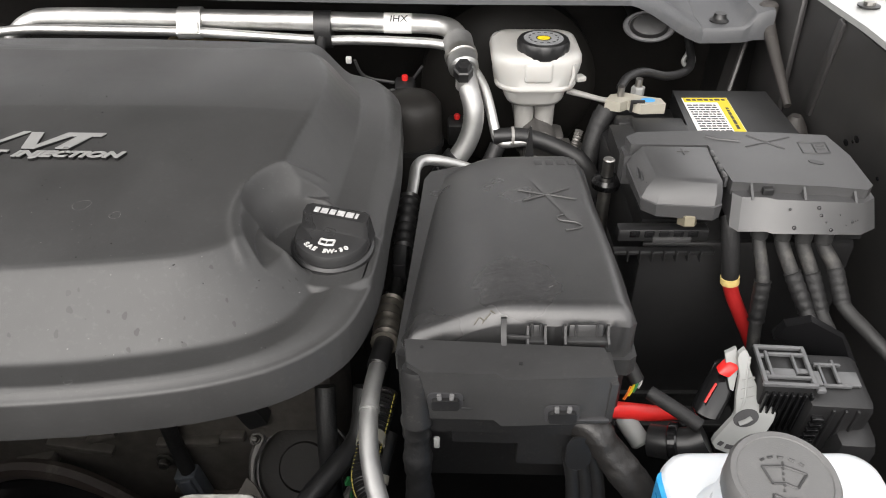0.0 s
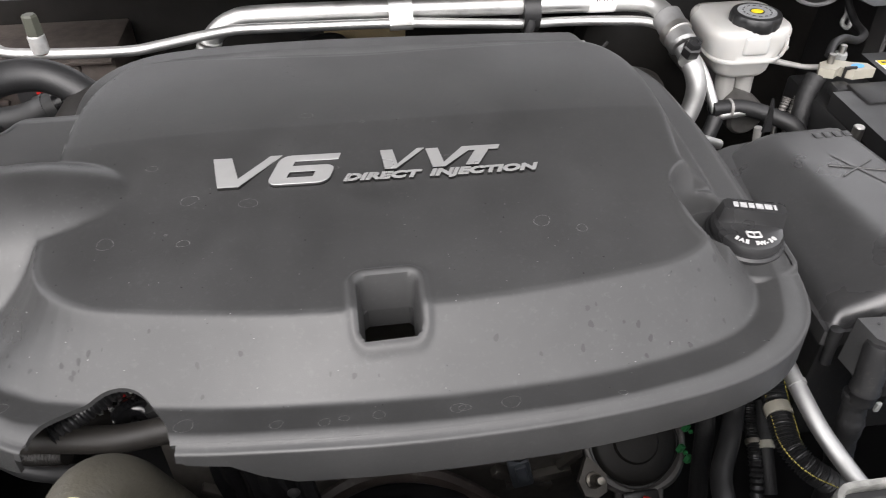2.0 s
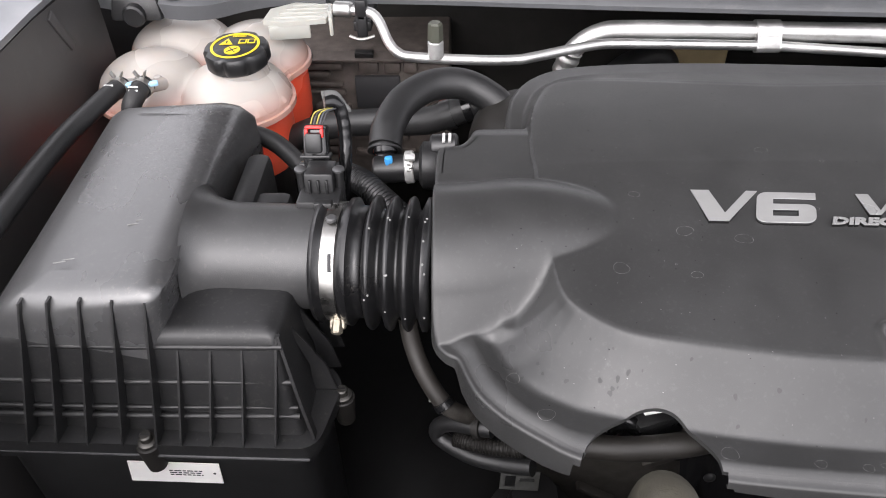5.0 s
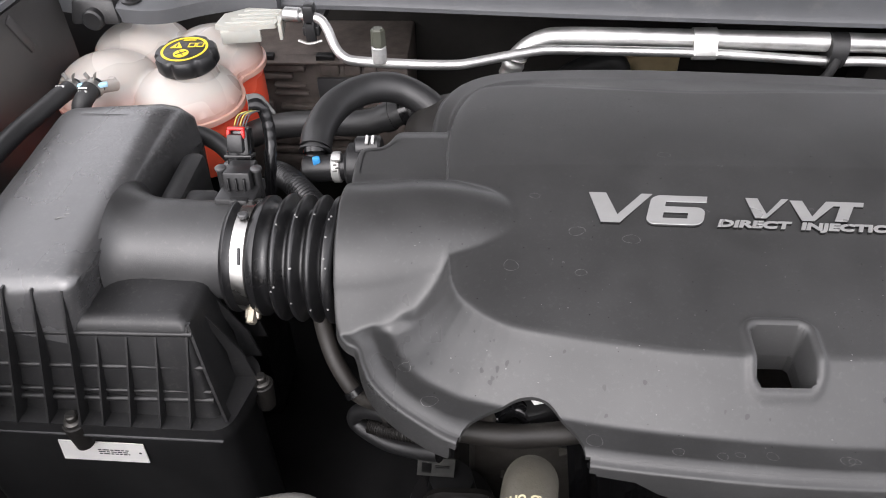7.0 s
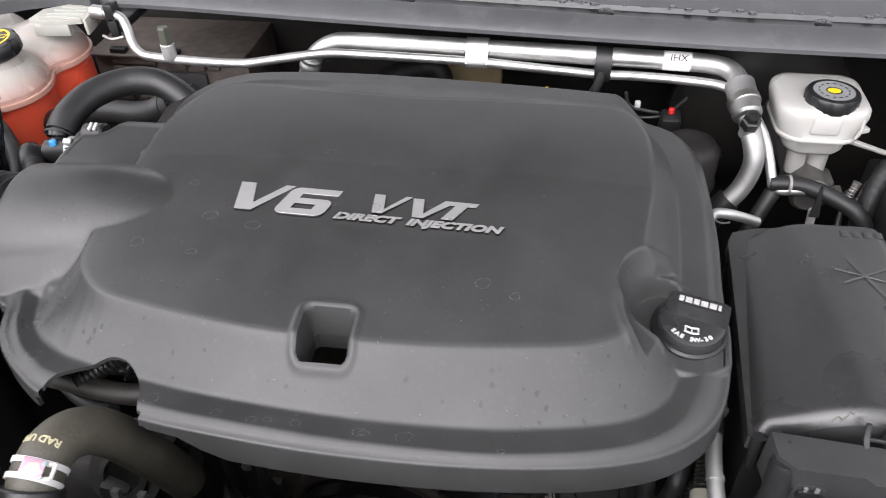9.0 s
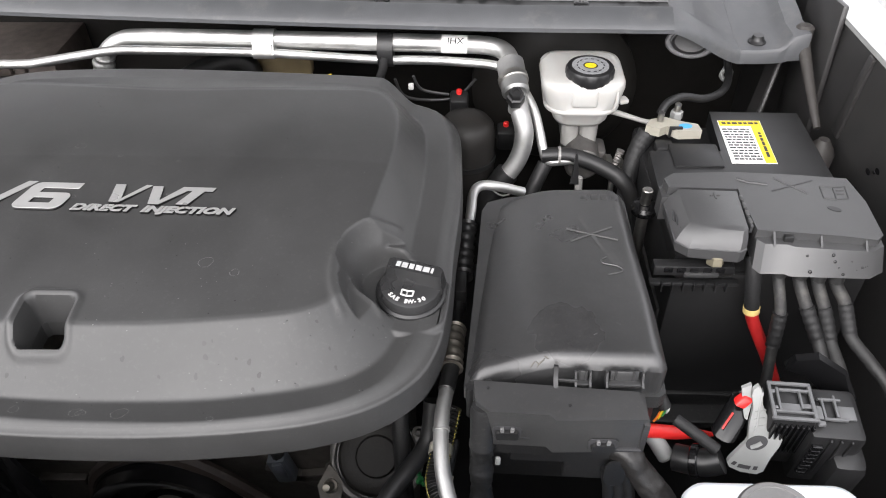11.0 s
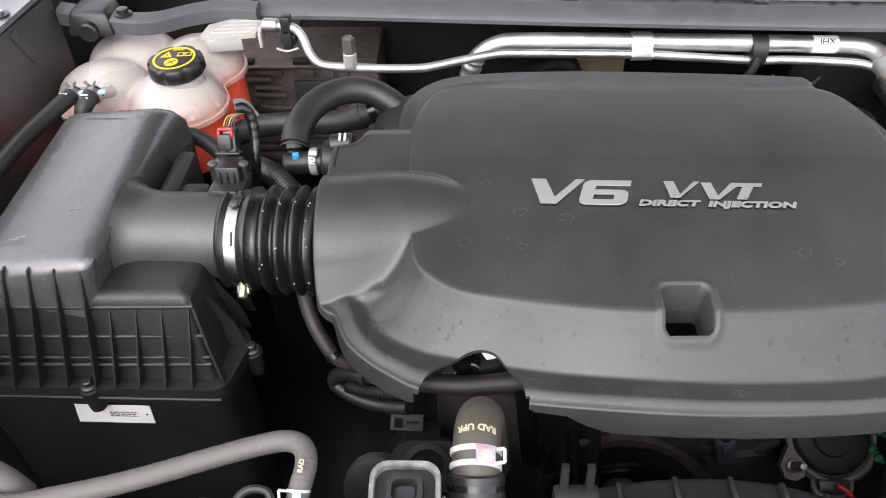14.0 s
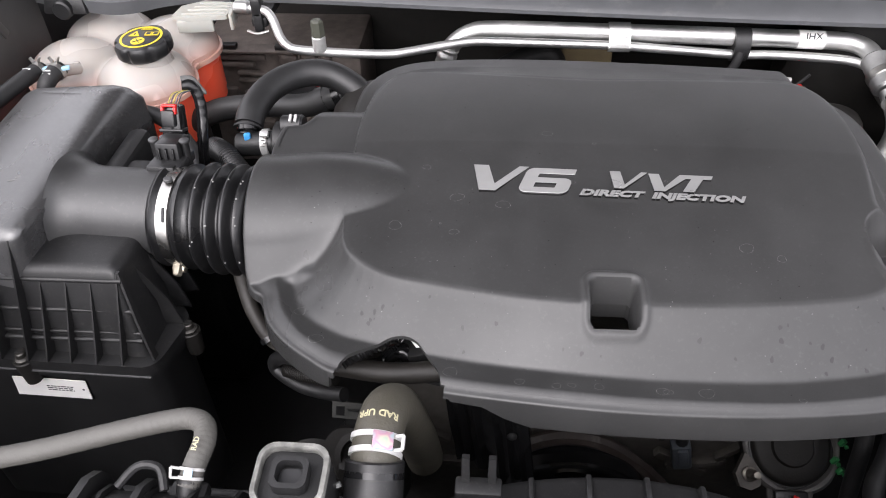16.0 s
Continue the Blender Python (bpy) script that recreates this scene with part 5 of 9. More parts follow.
    part("lid_boss", lathe([(0.0038, -0.032), (0.004, -0.016), (0.0046, -0.014), (0.0046, 0.0), (0, 0.001)], Matrix.Translation((-0.0255, 0.356, 1.158)) @ rot(x=-6), 16), PLASTIC, t)
    part("wrapped_loom", tube([(-0.0165, 0.3235, 1.126), (-0.0165, 0.318, 1.1), (-0.0155, 0.312, 1.06), (-0.012, 0.304, 1.0), (-0.01, 0.30, 0.92)], lambda f: 0.0092 + 0.0007 * math.sin(f * 30) + 0.0004 * math.sin(f * 83), 14, 10), TAPE, t, "tape-wrapped wiring loom")
    part("side_clip", box((-0.004, 0.315, 1.118), (0.004, 0.003, 0.009), 0.001), LIGHTG, t)


LATCHTIP = material("worn_grey_latch_tip", (0.12, 0.12, 0.12), 0.35, var=0.2, scale=200)
EMBOSS = material("worn_raised_plastic", (0.05, 0.05, 0.05), 0.36, var=0.2, scale=200)
fuse_box()


def wrinkled(bm, depth, seed):
    """Creases of wound tape: uneven folds that run slantwise round a sleeve."""
    bmesh.ops.recalc_face_normals(bm, faces=bm.faces)
    bm.normal_update()
    rnd = random.Random(seed)
    waves = [(rnd.uniform(250, 900), rnd.uniform(-300, 300), rnd.uniform(-300, 300), rnd.uniform(0, 6)) for _ in range(5)]
    shift = [(v, v.normal * depth * sum(1 - 2 * abs(math.sin(0.5 * (a * v.co.z + b * v.co.x + c * v.co.y + p))) for a, b, c, p in waves) / 4) for v in bm.verts]
    for v, d in shift:
        v.co += d
    return bm


def wiring_right():
    t = thing("wiring_loom", (0.12, 0.28, 1.06), "bundle of tape-wrapped wires below the fuse box", "wiring loom")
    part("loom_sleeve", wrinkled(tube([(0.084, 0.326, 1.13), (0.096, 0.318, 1.126), (0.106, 0.311, 1.114), (0.118, 0.304, 1.1), (0.132, 0.298, 1.08), (0.144, 0.288, 1.045)], lambda f: 0.0112 + 0.0005 * math.sin(f * 13), 26, 12), 0.0007, 5), WRINKLE, t)
    for k in range(3):
        part("wire", tube([(0.08 + k * 0.008, 0.325, 1.11), (0.087 + k * 0.008, 0.315, 1.08), (0.09 + k * 0.01, 0.305, 1.03), (0.1 + k * 0.012, 0.29, 0.95)], 0.005, 10, 5), RUBBER, t)
    part("ring_tab", prism(round_rect(0.016, 0.026, 0.0075, 6), 0, 0.0015, 0.0004, Matrix.Translation((0.086, 0.3085, 1.116)) @ rot(x=80)), BLACK, t)
    part("ring_edge", tube([(0.081, 0.3065, 1.105), (0.086, 0.306, 1.1025), (0.092, 0.3065, 1.107), (0.0935, 0.308, 1.118)], 0.0008, 8, 5), GREYP, t)
    t = thing("loose_wires", (0.14, 0.375, 1.1), "thin coloured wires and a pale connector beside the fuse box", "wires")
    for k, mt in enumerate((ORANGE, YELLOW, GREEN, WHITE)):
        part("wire", tube([(0.1295 + k * 0.0028, 0.37, 1.098 + 0.004 * k), (0.1315 + k * 0.0026, 0.3705, 1.103 + 0.004 * k), (0.1335 + k * 0.0018, 0.372, 1.109 + 0.003 * k)], 0.001, 6, 4), mt, t)
    part("sleeve", tube([(0.122, 0.39, 1.132), (0.13, 0.38, 1.125), (0.137, 0.373, 1.114)], 0.0055, 10, 4), TAPE, t)
    part("sleeve", tube([(0.142, 0.358, 1.118), (0.158, 0.345, 1.115), (0.172, 0.335, 1.11)], 0.005, 10, 4), TAPE, t)
    part("plug", rod((0.128, 0.366, 1.088), (0.142, 0.349, 1.074), 0.0075, 16, bevel=0.002), LIGHTG, t)
    t = thing("red_power_cable", (0.13, 0.352, 1.1), "bright red power cable from the fuse box", "cable")
    part("cable", tube([(0.1, 0.358, 1.101), (0.122, 0.362, 1.096), (0.15, 0.367, 1.087), (0.17, 0.37, 1.082), (0.189, 0.373, 1.077)], lambda f: 0.0062 if f < 0.45 else 0.0062 - 0.0054 * ((f - 0.45) / 0.55) ** 1.4, 14, 5), RED, t)


WRINKLE = material("creased_black_tape", (0.013, 0.012, 0.0115), 0.5, var=0.4, scale=150, bump=0.9, bump_scale=260)
ORANGE = material("orange_wire", (0.7, 0.2, 0.03), 0.4)
wiring_right()

# ---- battery with its fused cover ----


def battery():
    t = thing("battery", (0.26, 0.66, 0.93), "black car battery with a yellow and white label", "battery")
    part("case", box((0.262, 0.652, 1.03), (0.185, 0.266, 0.2), 0.006), BLACK, t)
    lid = part("lid", prism([(0.168, 0.524), (0.358, 0.524), (0.362, 0.783), (0.258, 0.785), (0.252, 0.70), (0.172, 0.70)], 1.13, 1.15, 0.003), BLACK, t)
    lb = part("label", prism([(0.2625, 0.764), (0.312, 0.764), (0.308, 0.676), (0.2585, 0.676)], 1.1502, 1.1508), PAPER, t, "white and yellow label with rows of small print")
    part("label_band", prism([(0.2632, 0.763), (0.3113, 0.763), (0.3108, 0.752), (0.2627, 0.752)], 1.1509, 1.1512), YELLOW, lb)
    part("label_band", prism([(0.2985, 0.7518), (0.3108, 0.7518), (0.3073, 0.677), (0.2955, 0.677)], 1.1509, 1.1512), YELLOW, lb)
    part("print", bars(1, 0.042, 0.006, Matrix.Translation((0.287, 0.7575, 1.1512)), 4), INK, lb)
    part("print", bars(12, 0.031, 0.066, Matrix.Translation((0.279, 0.7145, 1.1509)), 5, fill=0.45), INK, lb)
    part("print", bars(1, 0.05, 0.005, Matrix.Translation((0.303, 0.713, 1.1512)) @ rot(z=87), 6), INK, lb)
    rail = part("rail", box((0.1818, 0.5109, 1.1463), (0.075, 0.012, 0.012), 0.002), BLACK, t)
    for k in range(5):
        part("rail_slot", box((0.1579 + 0.012 * k, 0.5052, 1.1481), (0.0085, 0.002, 0.006), 0.0008), GLOSS, rail)
    part("rail_bar", box((0.1889, 0.5043, 1.1432), (0.032, 0.004, 0.005), 0.001), FUSE, rail)
    comb = part("comb", box((0.1862, 0.5109, 1.1269), (0.085, 0.008, 0.004), 0.001), BLACK, t)
    for k in range(7):
        part("comb_tooth", box((0.1552 + 0.0102 * k, 0.506, 1.1255), (0.0015, 0.006, 0.009), 0.0004), PLASTIC, comb)
    t = thing("battery_tray", (0.265, 0.65, 0.9), "black battery tray wall", "battery tray")
    part("side_wall", box((0.169, 0.66, 1.0), (0.006, 0.25, 0.13), 0.002), PLASTIC, t)
    part("floor", box((0.265, 0.64, 0.925), (0.21, 0.3, 0.012), 0.003), PLASTIC, t)
    part("front_rail", box((0.24, 0.52, 0.94), (0.16, 0.012, 0.02), 0.003), PLASTIC, t)
    # negative terminal with its sensor
    t = thing("negative_terminal", (0.2, 0.735, 1.15), "cream negative battery clamp with a bolt and ground cable", "battery terminal")
    part("clamp", prism([(0.172, 0.734), (0.18, 0.748), (0.197, 0.753), (0.214, 0.744), (0.232, 0.738), (0.234, 0.724), (0.208, 0.722), (0.196, 0.733), (0.187, 0.727)], 1.151, 1.162, 0.003), CREAM, t)
    part("blue_dot", lathe([(0.0085, 0), (0.0085, 0.0006), (0, 0.0006)], Matrix.Translation((0.217, 0.733, 1.162)) @ Matrix.Diagonal((0.9, 0.55, 1, 1)), 20), BLUECLIP, t)
    part("bolt", rod((0.19, 0.744, 1.155), (0.19, 0.744, 1.173), 0.0038, 10), STEEL, t)
    part("nut", rod((0.212, 0.76, 1.155), (0.212, 0.76, 1.166), 0.0075, 6, bevel=0.001), LIGHTG, t)
    part("stud", rod((0.212, 0.76, 1.166), (0.212, 0.76, 1.175), 0.004, 10), STEEL, t)
    part("cable", tube([(0.19, 0.75, 1.168), (0.2, 0.762, 1.176), (0.22, 0.775, 1.176), (0.25, 0.79, 1.165), (0.28, 0.82, 1.158), (0.302, 0.87, 1.15), (0.304, 0.9, 1.165), (0.305, 0.93, 1.19)], 0.0048, 12, 6), RUBBER, t)
    part("clip", join(box((0.205, 0.727, 1.163), (0.012, 0.003, 0.004), 0.0008), box((0.199, 0.727, 1.158), (0.003, 0.003, 0.014), 0.0008), box((0.211, 0.727, 1.158), (0.003, 0.003, 0.014), 0.0008)), BLACK, t, "black plastic clip")
    part("clamp_foot", box((0.192, 0.715, 1.143), (0.02, 0.02, 0.014), 0.003), BLACK, t)
    part("terminal_block", box((0.222, 0.69, 1.144), (0.055, 0.045, 0.018), 0.003), BLACK, t)
    # ribbed sleeve left of the battery
    t = thing("cable_sleeve", (0.158, 0.71, 1.1), "black taped cable sleeve beside the battery", "cable")
    part("sleeve", tube([(0.178, 0.742, 1.148), (0.168, 0.735, 1.13), (0.16, 0.722, 1.1), (0.157, 0.71, 1.05), (0.157, 0.7, 0.97)], lambda f: 0.0115 - 0.002 * f, 14, 6, ridges=14, depth=0.0002), TAPE, t)
    t = thing("ground_stud", (0.158, 0.628, 1.12), "threaded steel stud with a black washer cup", "stud")
    part("rod", rod((0.158, 0.62, 1.0), (0.158, 0.625, 1.128), 0.0065, 12), STEEL, t)
    part("cup", lathe([(0.006, 0), (0.0135, 0.004), (0.0145, 0.01), (0.012, 0.014), (0.008, 0.015)], Matrix.Translation((0.158, 0.625, 1.118)), 20), GLOSS, t)
    part("stud_tip", rod((0.158, 0.625, 1.133), (0.158, 0.625, 1.152), 0.0058, 12, bevel=0.001), STEEL, t)


battery()


def fused_cover():
    t = thing("battery_fuse_cover", (0.27, 0.6, 1.11), "dark grey plastic fuse cover over the battery terminals", "fuse cover")
    z = 1.197
    plate = part("plate", prism([(0.228, 0.507), (0.3, 0.5), (0.329, 0.495), (0.336, 0.502), (0.339, 0.55), (0.334, 0.586), (0.29, 0.591), (0.228, 0.595), (0.17, 0.592), (0.159, 0.583), (0.161, 0.5695), (0.226, 0.5675)], 1.186, z, 0.0025, segments=3), GREYP, t)
    part("plate_flank", prism([(0.29, 0.592), (0.228, 0.596), (0.168, 0.593), (0.156, 0.583), (0.156, 0.566), (0.17, 0.5655), (0.33, 0.58)], 1.16, 1.187, 0.003), GREYP, t)
    low = [(0.226, 0.489), (0.231, 0.4815), (0.252, 0.4815), (0.257, 0.4785), (0.325, 0.477), (0.34, 0.486), (0.344, 0.53), (0.23, 0.53)]
    high = [(0.2285, 0.5035), (0.234, 0.497), (0.254, 0.4965), (0.2595, 0.4935), (0.325, 0.488), (0.337, 0.496), (0.341, 0.53), (0.231, 0.53)]
    part("skirt", prism(low, 1.167, 1.189, 0.003, segments=3, top=high), GREYP, t)
    for x, y in ((0.2425, 0.5055), (0.283, 0.503), (0.3205, 0.4985)):
        part("gusset", prism([(0, 0), (0.011, 0), (0, 0.0085)], -0.001, 0.001, 0.0003, Matrix.Translation((x, y, 1.188)) @ rot(z=-92) @ rot(x=90)), GREYP, t)
    part("clip_window", box((0.2555, 0.5025, 1.1915), (0.0085, 0.006, 0.006), 0.001, rot(z=-6)), BLACK, t)
    # hinged boot over the positive post, with a seam round its foot
    rows = [([(0.160, 0.508), (0.170, 0.499), (0.213, 0.4925), (0.2195, 0.497), (0.2235, 0.56), (0.159, 0.562)], 1.170),
            ([(0.1575, 0.507), (0.168, 0.4975), (0.2135, 0.4935), (0.2205, 0.498), (0.2245, 0.5635), (0.1575, 0.5645)], 1.1815),
            ([(0.1585, 0.508), (0.1688, 0.4985), (0.2131, 0.4945), (0.2198, 0.499), (0.2242, 0.5637), (0.1585, 0.5647)], 1.1821),
            ([(0.1625, 0.511), (0.172, 0.5025), (0.2145, 0.4985), (0.2205, 0.5025), (0.2244, 0.564), (0.1625, 0.565)], 1.1895),
            ([(0.1705, 0.5175), (0.1775, 0.511), (0.2155, 0.5055), (0.2208, 0.509), (0.2245, 0.5645), (0.1695, 0.5665)], 1.1962),
            ([(0.1745, 0.5205), (0.181, 0.515), (0.214, 0.51), (0.2185, 0.513), (0.2225, 0.5635), (0.1735, 0.5655)], 1.1972)]
    boot = part("terminal_boot", loft([[(x, y, zz) for x, y in q] for q, zz in rows]), GREYP, t, angle=26)
    for k in range(3):
        part("boot_slot", box((0.1605 + 0.0025 * k, 0.535 - 0.006 * k, 1.189), (0.0012, 0.014, 0.0035), 0.0004, rot(z=-10, y=-40)), INK, boot)
    part("post_nut", rod((0.196, 0.4985, 1.162), (0.196, 0.501, 1.171), 0.008, 6, bevel=0.001), STEELDULL, t)
    part("plus_mark", join(box((0.2015, 0.556, 1.1974), (0.01, 0.0013, 0.0006), 0), box((0.2015, 0.556, 1.1975), (0.0013, 0.01, 0.0006), 0)), EMBOSS, boot)
    part("hinge_gap", box((0.2258, 0.537, 1.193), (0.0026, 0.05, 0.008), 0.0005, rot(z=-2)), INK, t)
    for k in range(4):
        part("hinge_pin", box((0.2256 - 0.0002 * k, 0.5535 - 0.0115 * k, 1.1966), (0.0034, 0.0075, 0.0026), 0.0008), EMBOSS, t)
    for a, bq in (((0.264, 0.586), (0.289, 0.561)), ((0.257, 0.5645), (0.3, 0.582))):
        part("symbol_stroke", rod((*a, z + 0.0001), (*bq, z + 0.0001), 0.0008, 6), SYMBOL, plate)
    part("symbol_stroke", tube([(0.228, 0.584, z), (0.237, 0.5785, z), (0.243, 0.5775, z), (0.255, 0.5745, z)], 0.0013, 6, 4), SYMBOL, plate)
    book = [(0.304, 0.5725), (0.3155, 0.571), (0.3275, 0.5725), (0.3245, 0.554), (0.313, 0.5525), (0.302, 0.554)]
    for a, bq in list(zip(book, book[1:] + book[:1])) + [((0.3155, 0.571), (0.313, 0.5525)), ((0.317, 0.566), (0.324, 0.566)), ((0.316, 0.561), (0.323, 0.561))]:
        part("symbol_stroke", rod((*a, z + 0.0001), (*bq, z + 0.0001), 0.0007, 6), SYMBOL, plate)
    part("thumb_dent", lathe([(0.0052, 0), (0.005, 0.0006), (0, 0.0006)], Matrix.Translation((0.306, 0.538, z)) @ rot(z=-25) @ Matrix.Diagonal((1.2, 0.6, 1, 1)), 16), BLACK, plate)
    rnd = random.Random(3)
    for _ in range(14):
        r, dx, f = rnd.uniform(0.0007, 0.0019), rnd.uniform(0.268, 0.322), rnd.uniform(0.1, 0.9)
        part("water_drop", lathe([(r, 0), (r * 0.75, r * 0.5), (0, r * 0.7)], Matrix.Translation((dx, 0.478 - 0.02 * (dx - 0.257) + 0.0125 * f, 1.167 + 0.021 * f)) @ rot(x=62), 10), GLOSS, t)
    # fuse cables
    tops = [(0.257, 0.4994), (0.2747, 0.4968), (0.2906, 0.4941), (0.3061, 0.4923)]
    ends = [[(0.2614, 0.4791, 1.1198), (0.2614, 0.4702, 1.0844), (0.2614, 0.4436, 1.0136)], [(0.2827, 0.4791, 1.1286), (0.2951, 0.4614, 1.1021), (0.303, 0.4259, 1.0755), (0.3075, 0.3994, 1.0401)], [(0.2986, 0.4791, 1.1286), (0.3066, 0.4614, 1.1021), (0.3119, 0.4259, 1.0844), (0.3181, 0.3994, 1.0401)], [(0.3163, 0.4791, 1.1331), (0.3216, 0.4614, 1.1109), (0.334, 0.4348, 1.1021), (0.3446, 0.4083, 1.0932), (0.3482, 0.3552, 1.0755)]]
    for k, ((x, y), e) in enumerate(zip(tops, ends)):
        c = thing("battery_cable", (x, y, 1.14), "dark grey battery cable below the fuse cover", "cable", "cables below the fuse cover")
        part("cable", tube([(x, y, 1.169), (x, y - 0.001, 1.15)] + e, 0.0057 if k else 0.0052, 14, 7), CABLEG, c)
        part("ferrule", rod((x, y, 1.168), (x, y - 0.001, 1.15), 0.0068, 14, bevel=0.001), CABLEG, c)
        part("tape_wrap", tube([e[0], tuple((a + b) / 2 for a, b in zip(e[0], e[1])), e[1]], 0.0066, 14, 4, ridges=5, depth=0.0003), TAPE, c, "black tape wrapped round the cable")
    c = thing("starter_cable", (0.2328, 0.4985, 1.1566), "red battery cable with a tape sleeve and cream ring", "cable")
    part("sleeve", tube([(0.2318, 0.5056, 1.1658), (0.2328, 0.4985, 1.1566), (0.2367, 0.495, 1.1335), (0.2408, 0.4932, 1.1118)], 0.0071, 14, 5), TAPE, c)
    part("ring", tube([(0.2405, 0.4934, 1.1132), (0.2415, 0.4929, 1.107)], 0.0078, 16, 2), CREAMRING, c, "cream ring")
    part("cable", tube([(0.2411, 0.493, 1.1092), (0.2448, 0.4914, 1.0974), (0.2551, 0.4861, 1.0767), (0.2689, 0.4791, 1.0503), (0.2809, 0.4702, 1.0224)], 0.0062, 14, 6), REDCABLE, c)


CREAMRING = material("cream_tape_ring", (0.55, 0.42, 0.16), 0.5, var=0.15)
SYMBOL = material("shaded_raised_mark", (0.03, 0.03, 0.031), 0.5, var=0.2)
STEELDULL = material("dull_brass_nut", (0.2, 0.18, 0.13), 0.5, metal=0.7, var=0.3)
CABLEG = material("dusty_cable_jacket", (0.019, 0.019, 0.019), 0.6, var=0.3, scale=80, bump=0.6, bump_scale=300, stain=0.25)
fused_cover()

# ---- control module plug and washer tank ----


def module_plug():
    t = thing("module_connector", (0.245, 0.35, 1.06), "black multi-pin module connector with a grey locking lever", "connector")
    m = Matrix.Translation((0.232, 0.364, 1.137)) @ rot(z=-4) @ rot(x=6)
    r3 = m.to_3x3().to_4x4()

    def bx(c, sz, bev=0.0008):
        return box(m @ Vector(c), sz, bev, r3)
    part("housing", bx((0, 0.002, -0.036), (0.034, 0.038, 0.068), 0.003), BLACK, t)
    part("side_cover", bx((0.035, -0.002, -0.046), (0.044, 0.048, 0.075), 0.006), BLACK, t)
    part("rear_hood", bx((0.05, -0.02, -0.062), (0.03, 0.04, 0.06), 0.01), BLACK, t)
    for k in range(8):
        part("fin", bx((-0.014 + 0.0042 * k, -0.0185, -0.026), (0.0018, 0.004, 0.04), 0.0005), GLOSS, t)
    for k in range(8):
        part("tooth", bx((0.02, -0.0275, -0.02 - 0.006 * k), (0.008, 0.004, 0.0034), 0.0006), GLOSS, t)
    part("top_frame", join(*[bx(c, sz, 0.0005) for c, sz in (((0, 0.0165, 0), (0.034, 0.0026, 0.003)), ((0, -0.0158, 0), (0.036, 0.0026, 0.003)), ((-0.0158, 0, 0), (0.0026, 0.033, 0.003)), ((0.0158, 0, 0), (0.0028, 0.033, 0.003)), ((0.001, -0.0095, 0), (0.031, 0.0018, 0.003)), ((0.004, 0.0105, 0), (0.026, 0.002, 0.003)), ((-0.0102, 0.0015, 0), (0.002, 0.022, 0.003)), ((0.007, 0.002, 0), (0.0018, 0.016, 0.003)), ((-0.002, -0.005, -0.001), (0.016, 0.007, 0.002)), ((0.0115, -0.003, -0.001), (0.0075, 0.004, 0.002)), ((-0.0135, 0.009, -0.0005), (0.004, 0.003, 0.0022)), ((-0.0135, -0.006, -0.0005), (0.004, 0.003, 0.0022)))]), MODGREY, t, "grey open latch frame")
    part("side_frame", join(*[bx(c, sz, 0.0005) for c, sz in (((0.032, 0.008, -0.006), (0.018, 0.002, 0.0028)), ((0.034, -0.01, -0.006), (0.019, 0.002, 0.0028)), ((0.026, -0.001, -0.006), (0.002, 0.018, 0.0028)), ((0.036, 0.002, -0.006), (0.002, 0.02, 0.0028)), ((0.044, -0.003, -0.007), (0.013, 0.012, 0.002)), ((0.0205, -0.006, -0.004), (0.006, 0.012, 0.0022)))]), MODGREY, t)
    part("latch_tip", bx((0.0205, -0.0165, -0.003), (0.0055, 0.004, 0.0035), 0.0008), MODGREY, t)
    for k in range(3):
        part("side_rib", bx((0.0285 + 0.008 * k, -0.0265, -0.036), (0.002, 0.0025, 0.05), 0.0006), BLACK, t)
    part("tape_flap", loft([[(0.254, 0.414, 1.128), (0.254, 0.42, 1.13), (0.25, 0.424, 1.115), (0.25, 0.418, 1.112)], [(0.268, 0.408, 1.138), (0.27, 0.416, 1.138), (0.268, 0.42, 1.112), (0.266, 0.412, 1.11)], [(0.285, 0.394, 1.135), (0.289, 0.4, 1.134), (0.287, 0.405, 1.1), (0.283, 0.398, 1.1)], [(0.29, 0.378, 1.12), (0.295, 0.38, 1.12), (0.293, 0.385, 1.09), (0.288, 0.382, 1.09)]]), GLOSS, t, "shiny black tape flap")
    # locking lever, drum and red lock lean back over the connector
    tilt = Matrix(((1, 0, 0.25, -0.25 * 1.0915), (0, 1, 0.43, -0.43 * 1.0915), (0, 0, 0.55, 0.45 * 1.0915), (0, 0, 0, 1)))

    def leaning(name, bm, mat, parent, label=""):
        bmesh.ops.transform(bm, matrix=tilt, verts=bm.verts)
        return part(name, bm, mat, parent, label)
    lm = Matrix.Translation((0, 0.337, 0)) @ rot(x=90)
    lever = [(0.1835, 1.1855), (0.187, 1.181), (0.192, 1.165), (0.2, 1.15), (0.2134, 1.1345), (0.2195, 1.123), (0.2195, 1.115), (0.216, 1.1), (0.2145, 1.085), (0.21, 1.0815), (0.1965, 1.084), (0.186, 1.0895), (0.183, 1.0945), (0.184, 1.1), (0.1915, 1.118), (0.192, 1.1237), (0.1885, 1.14), (0.1861, 1.160), (0.181, 1.175), (0.1805, 1.181)]
    lv = leaning("lever", prism(lever, 0, 0.0035, 0.0009, lm), LIGHTG, t, "light grey locking lever")
    leaning("lever_flange", prism([(0.18, 1.182), (0.1735, 1.177), (0.179, 1.158), (0.185, 1.142), (0.1878, 1.14), (0.186, 1.16)], -0.004, -0.001, 0.0007, lm), LIGHTG, lv)
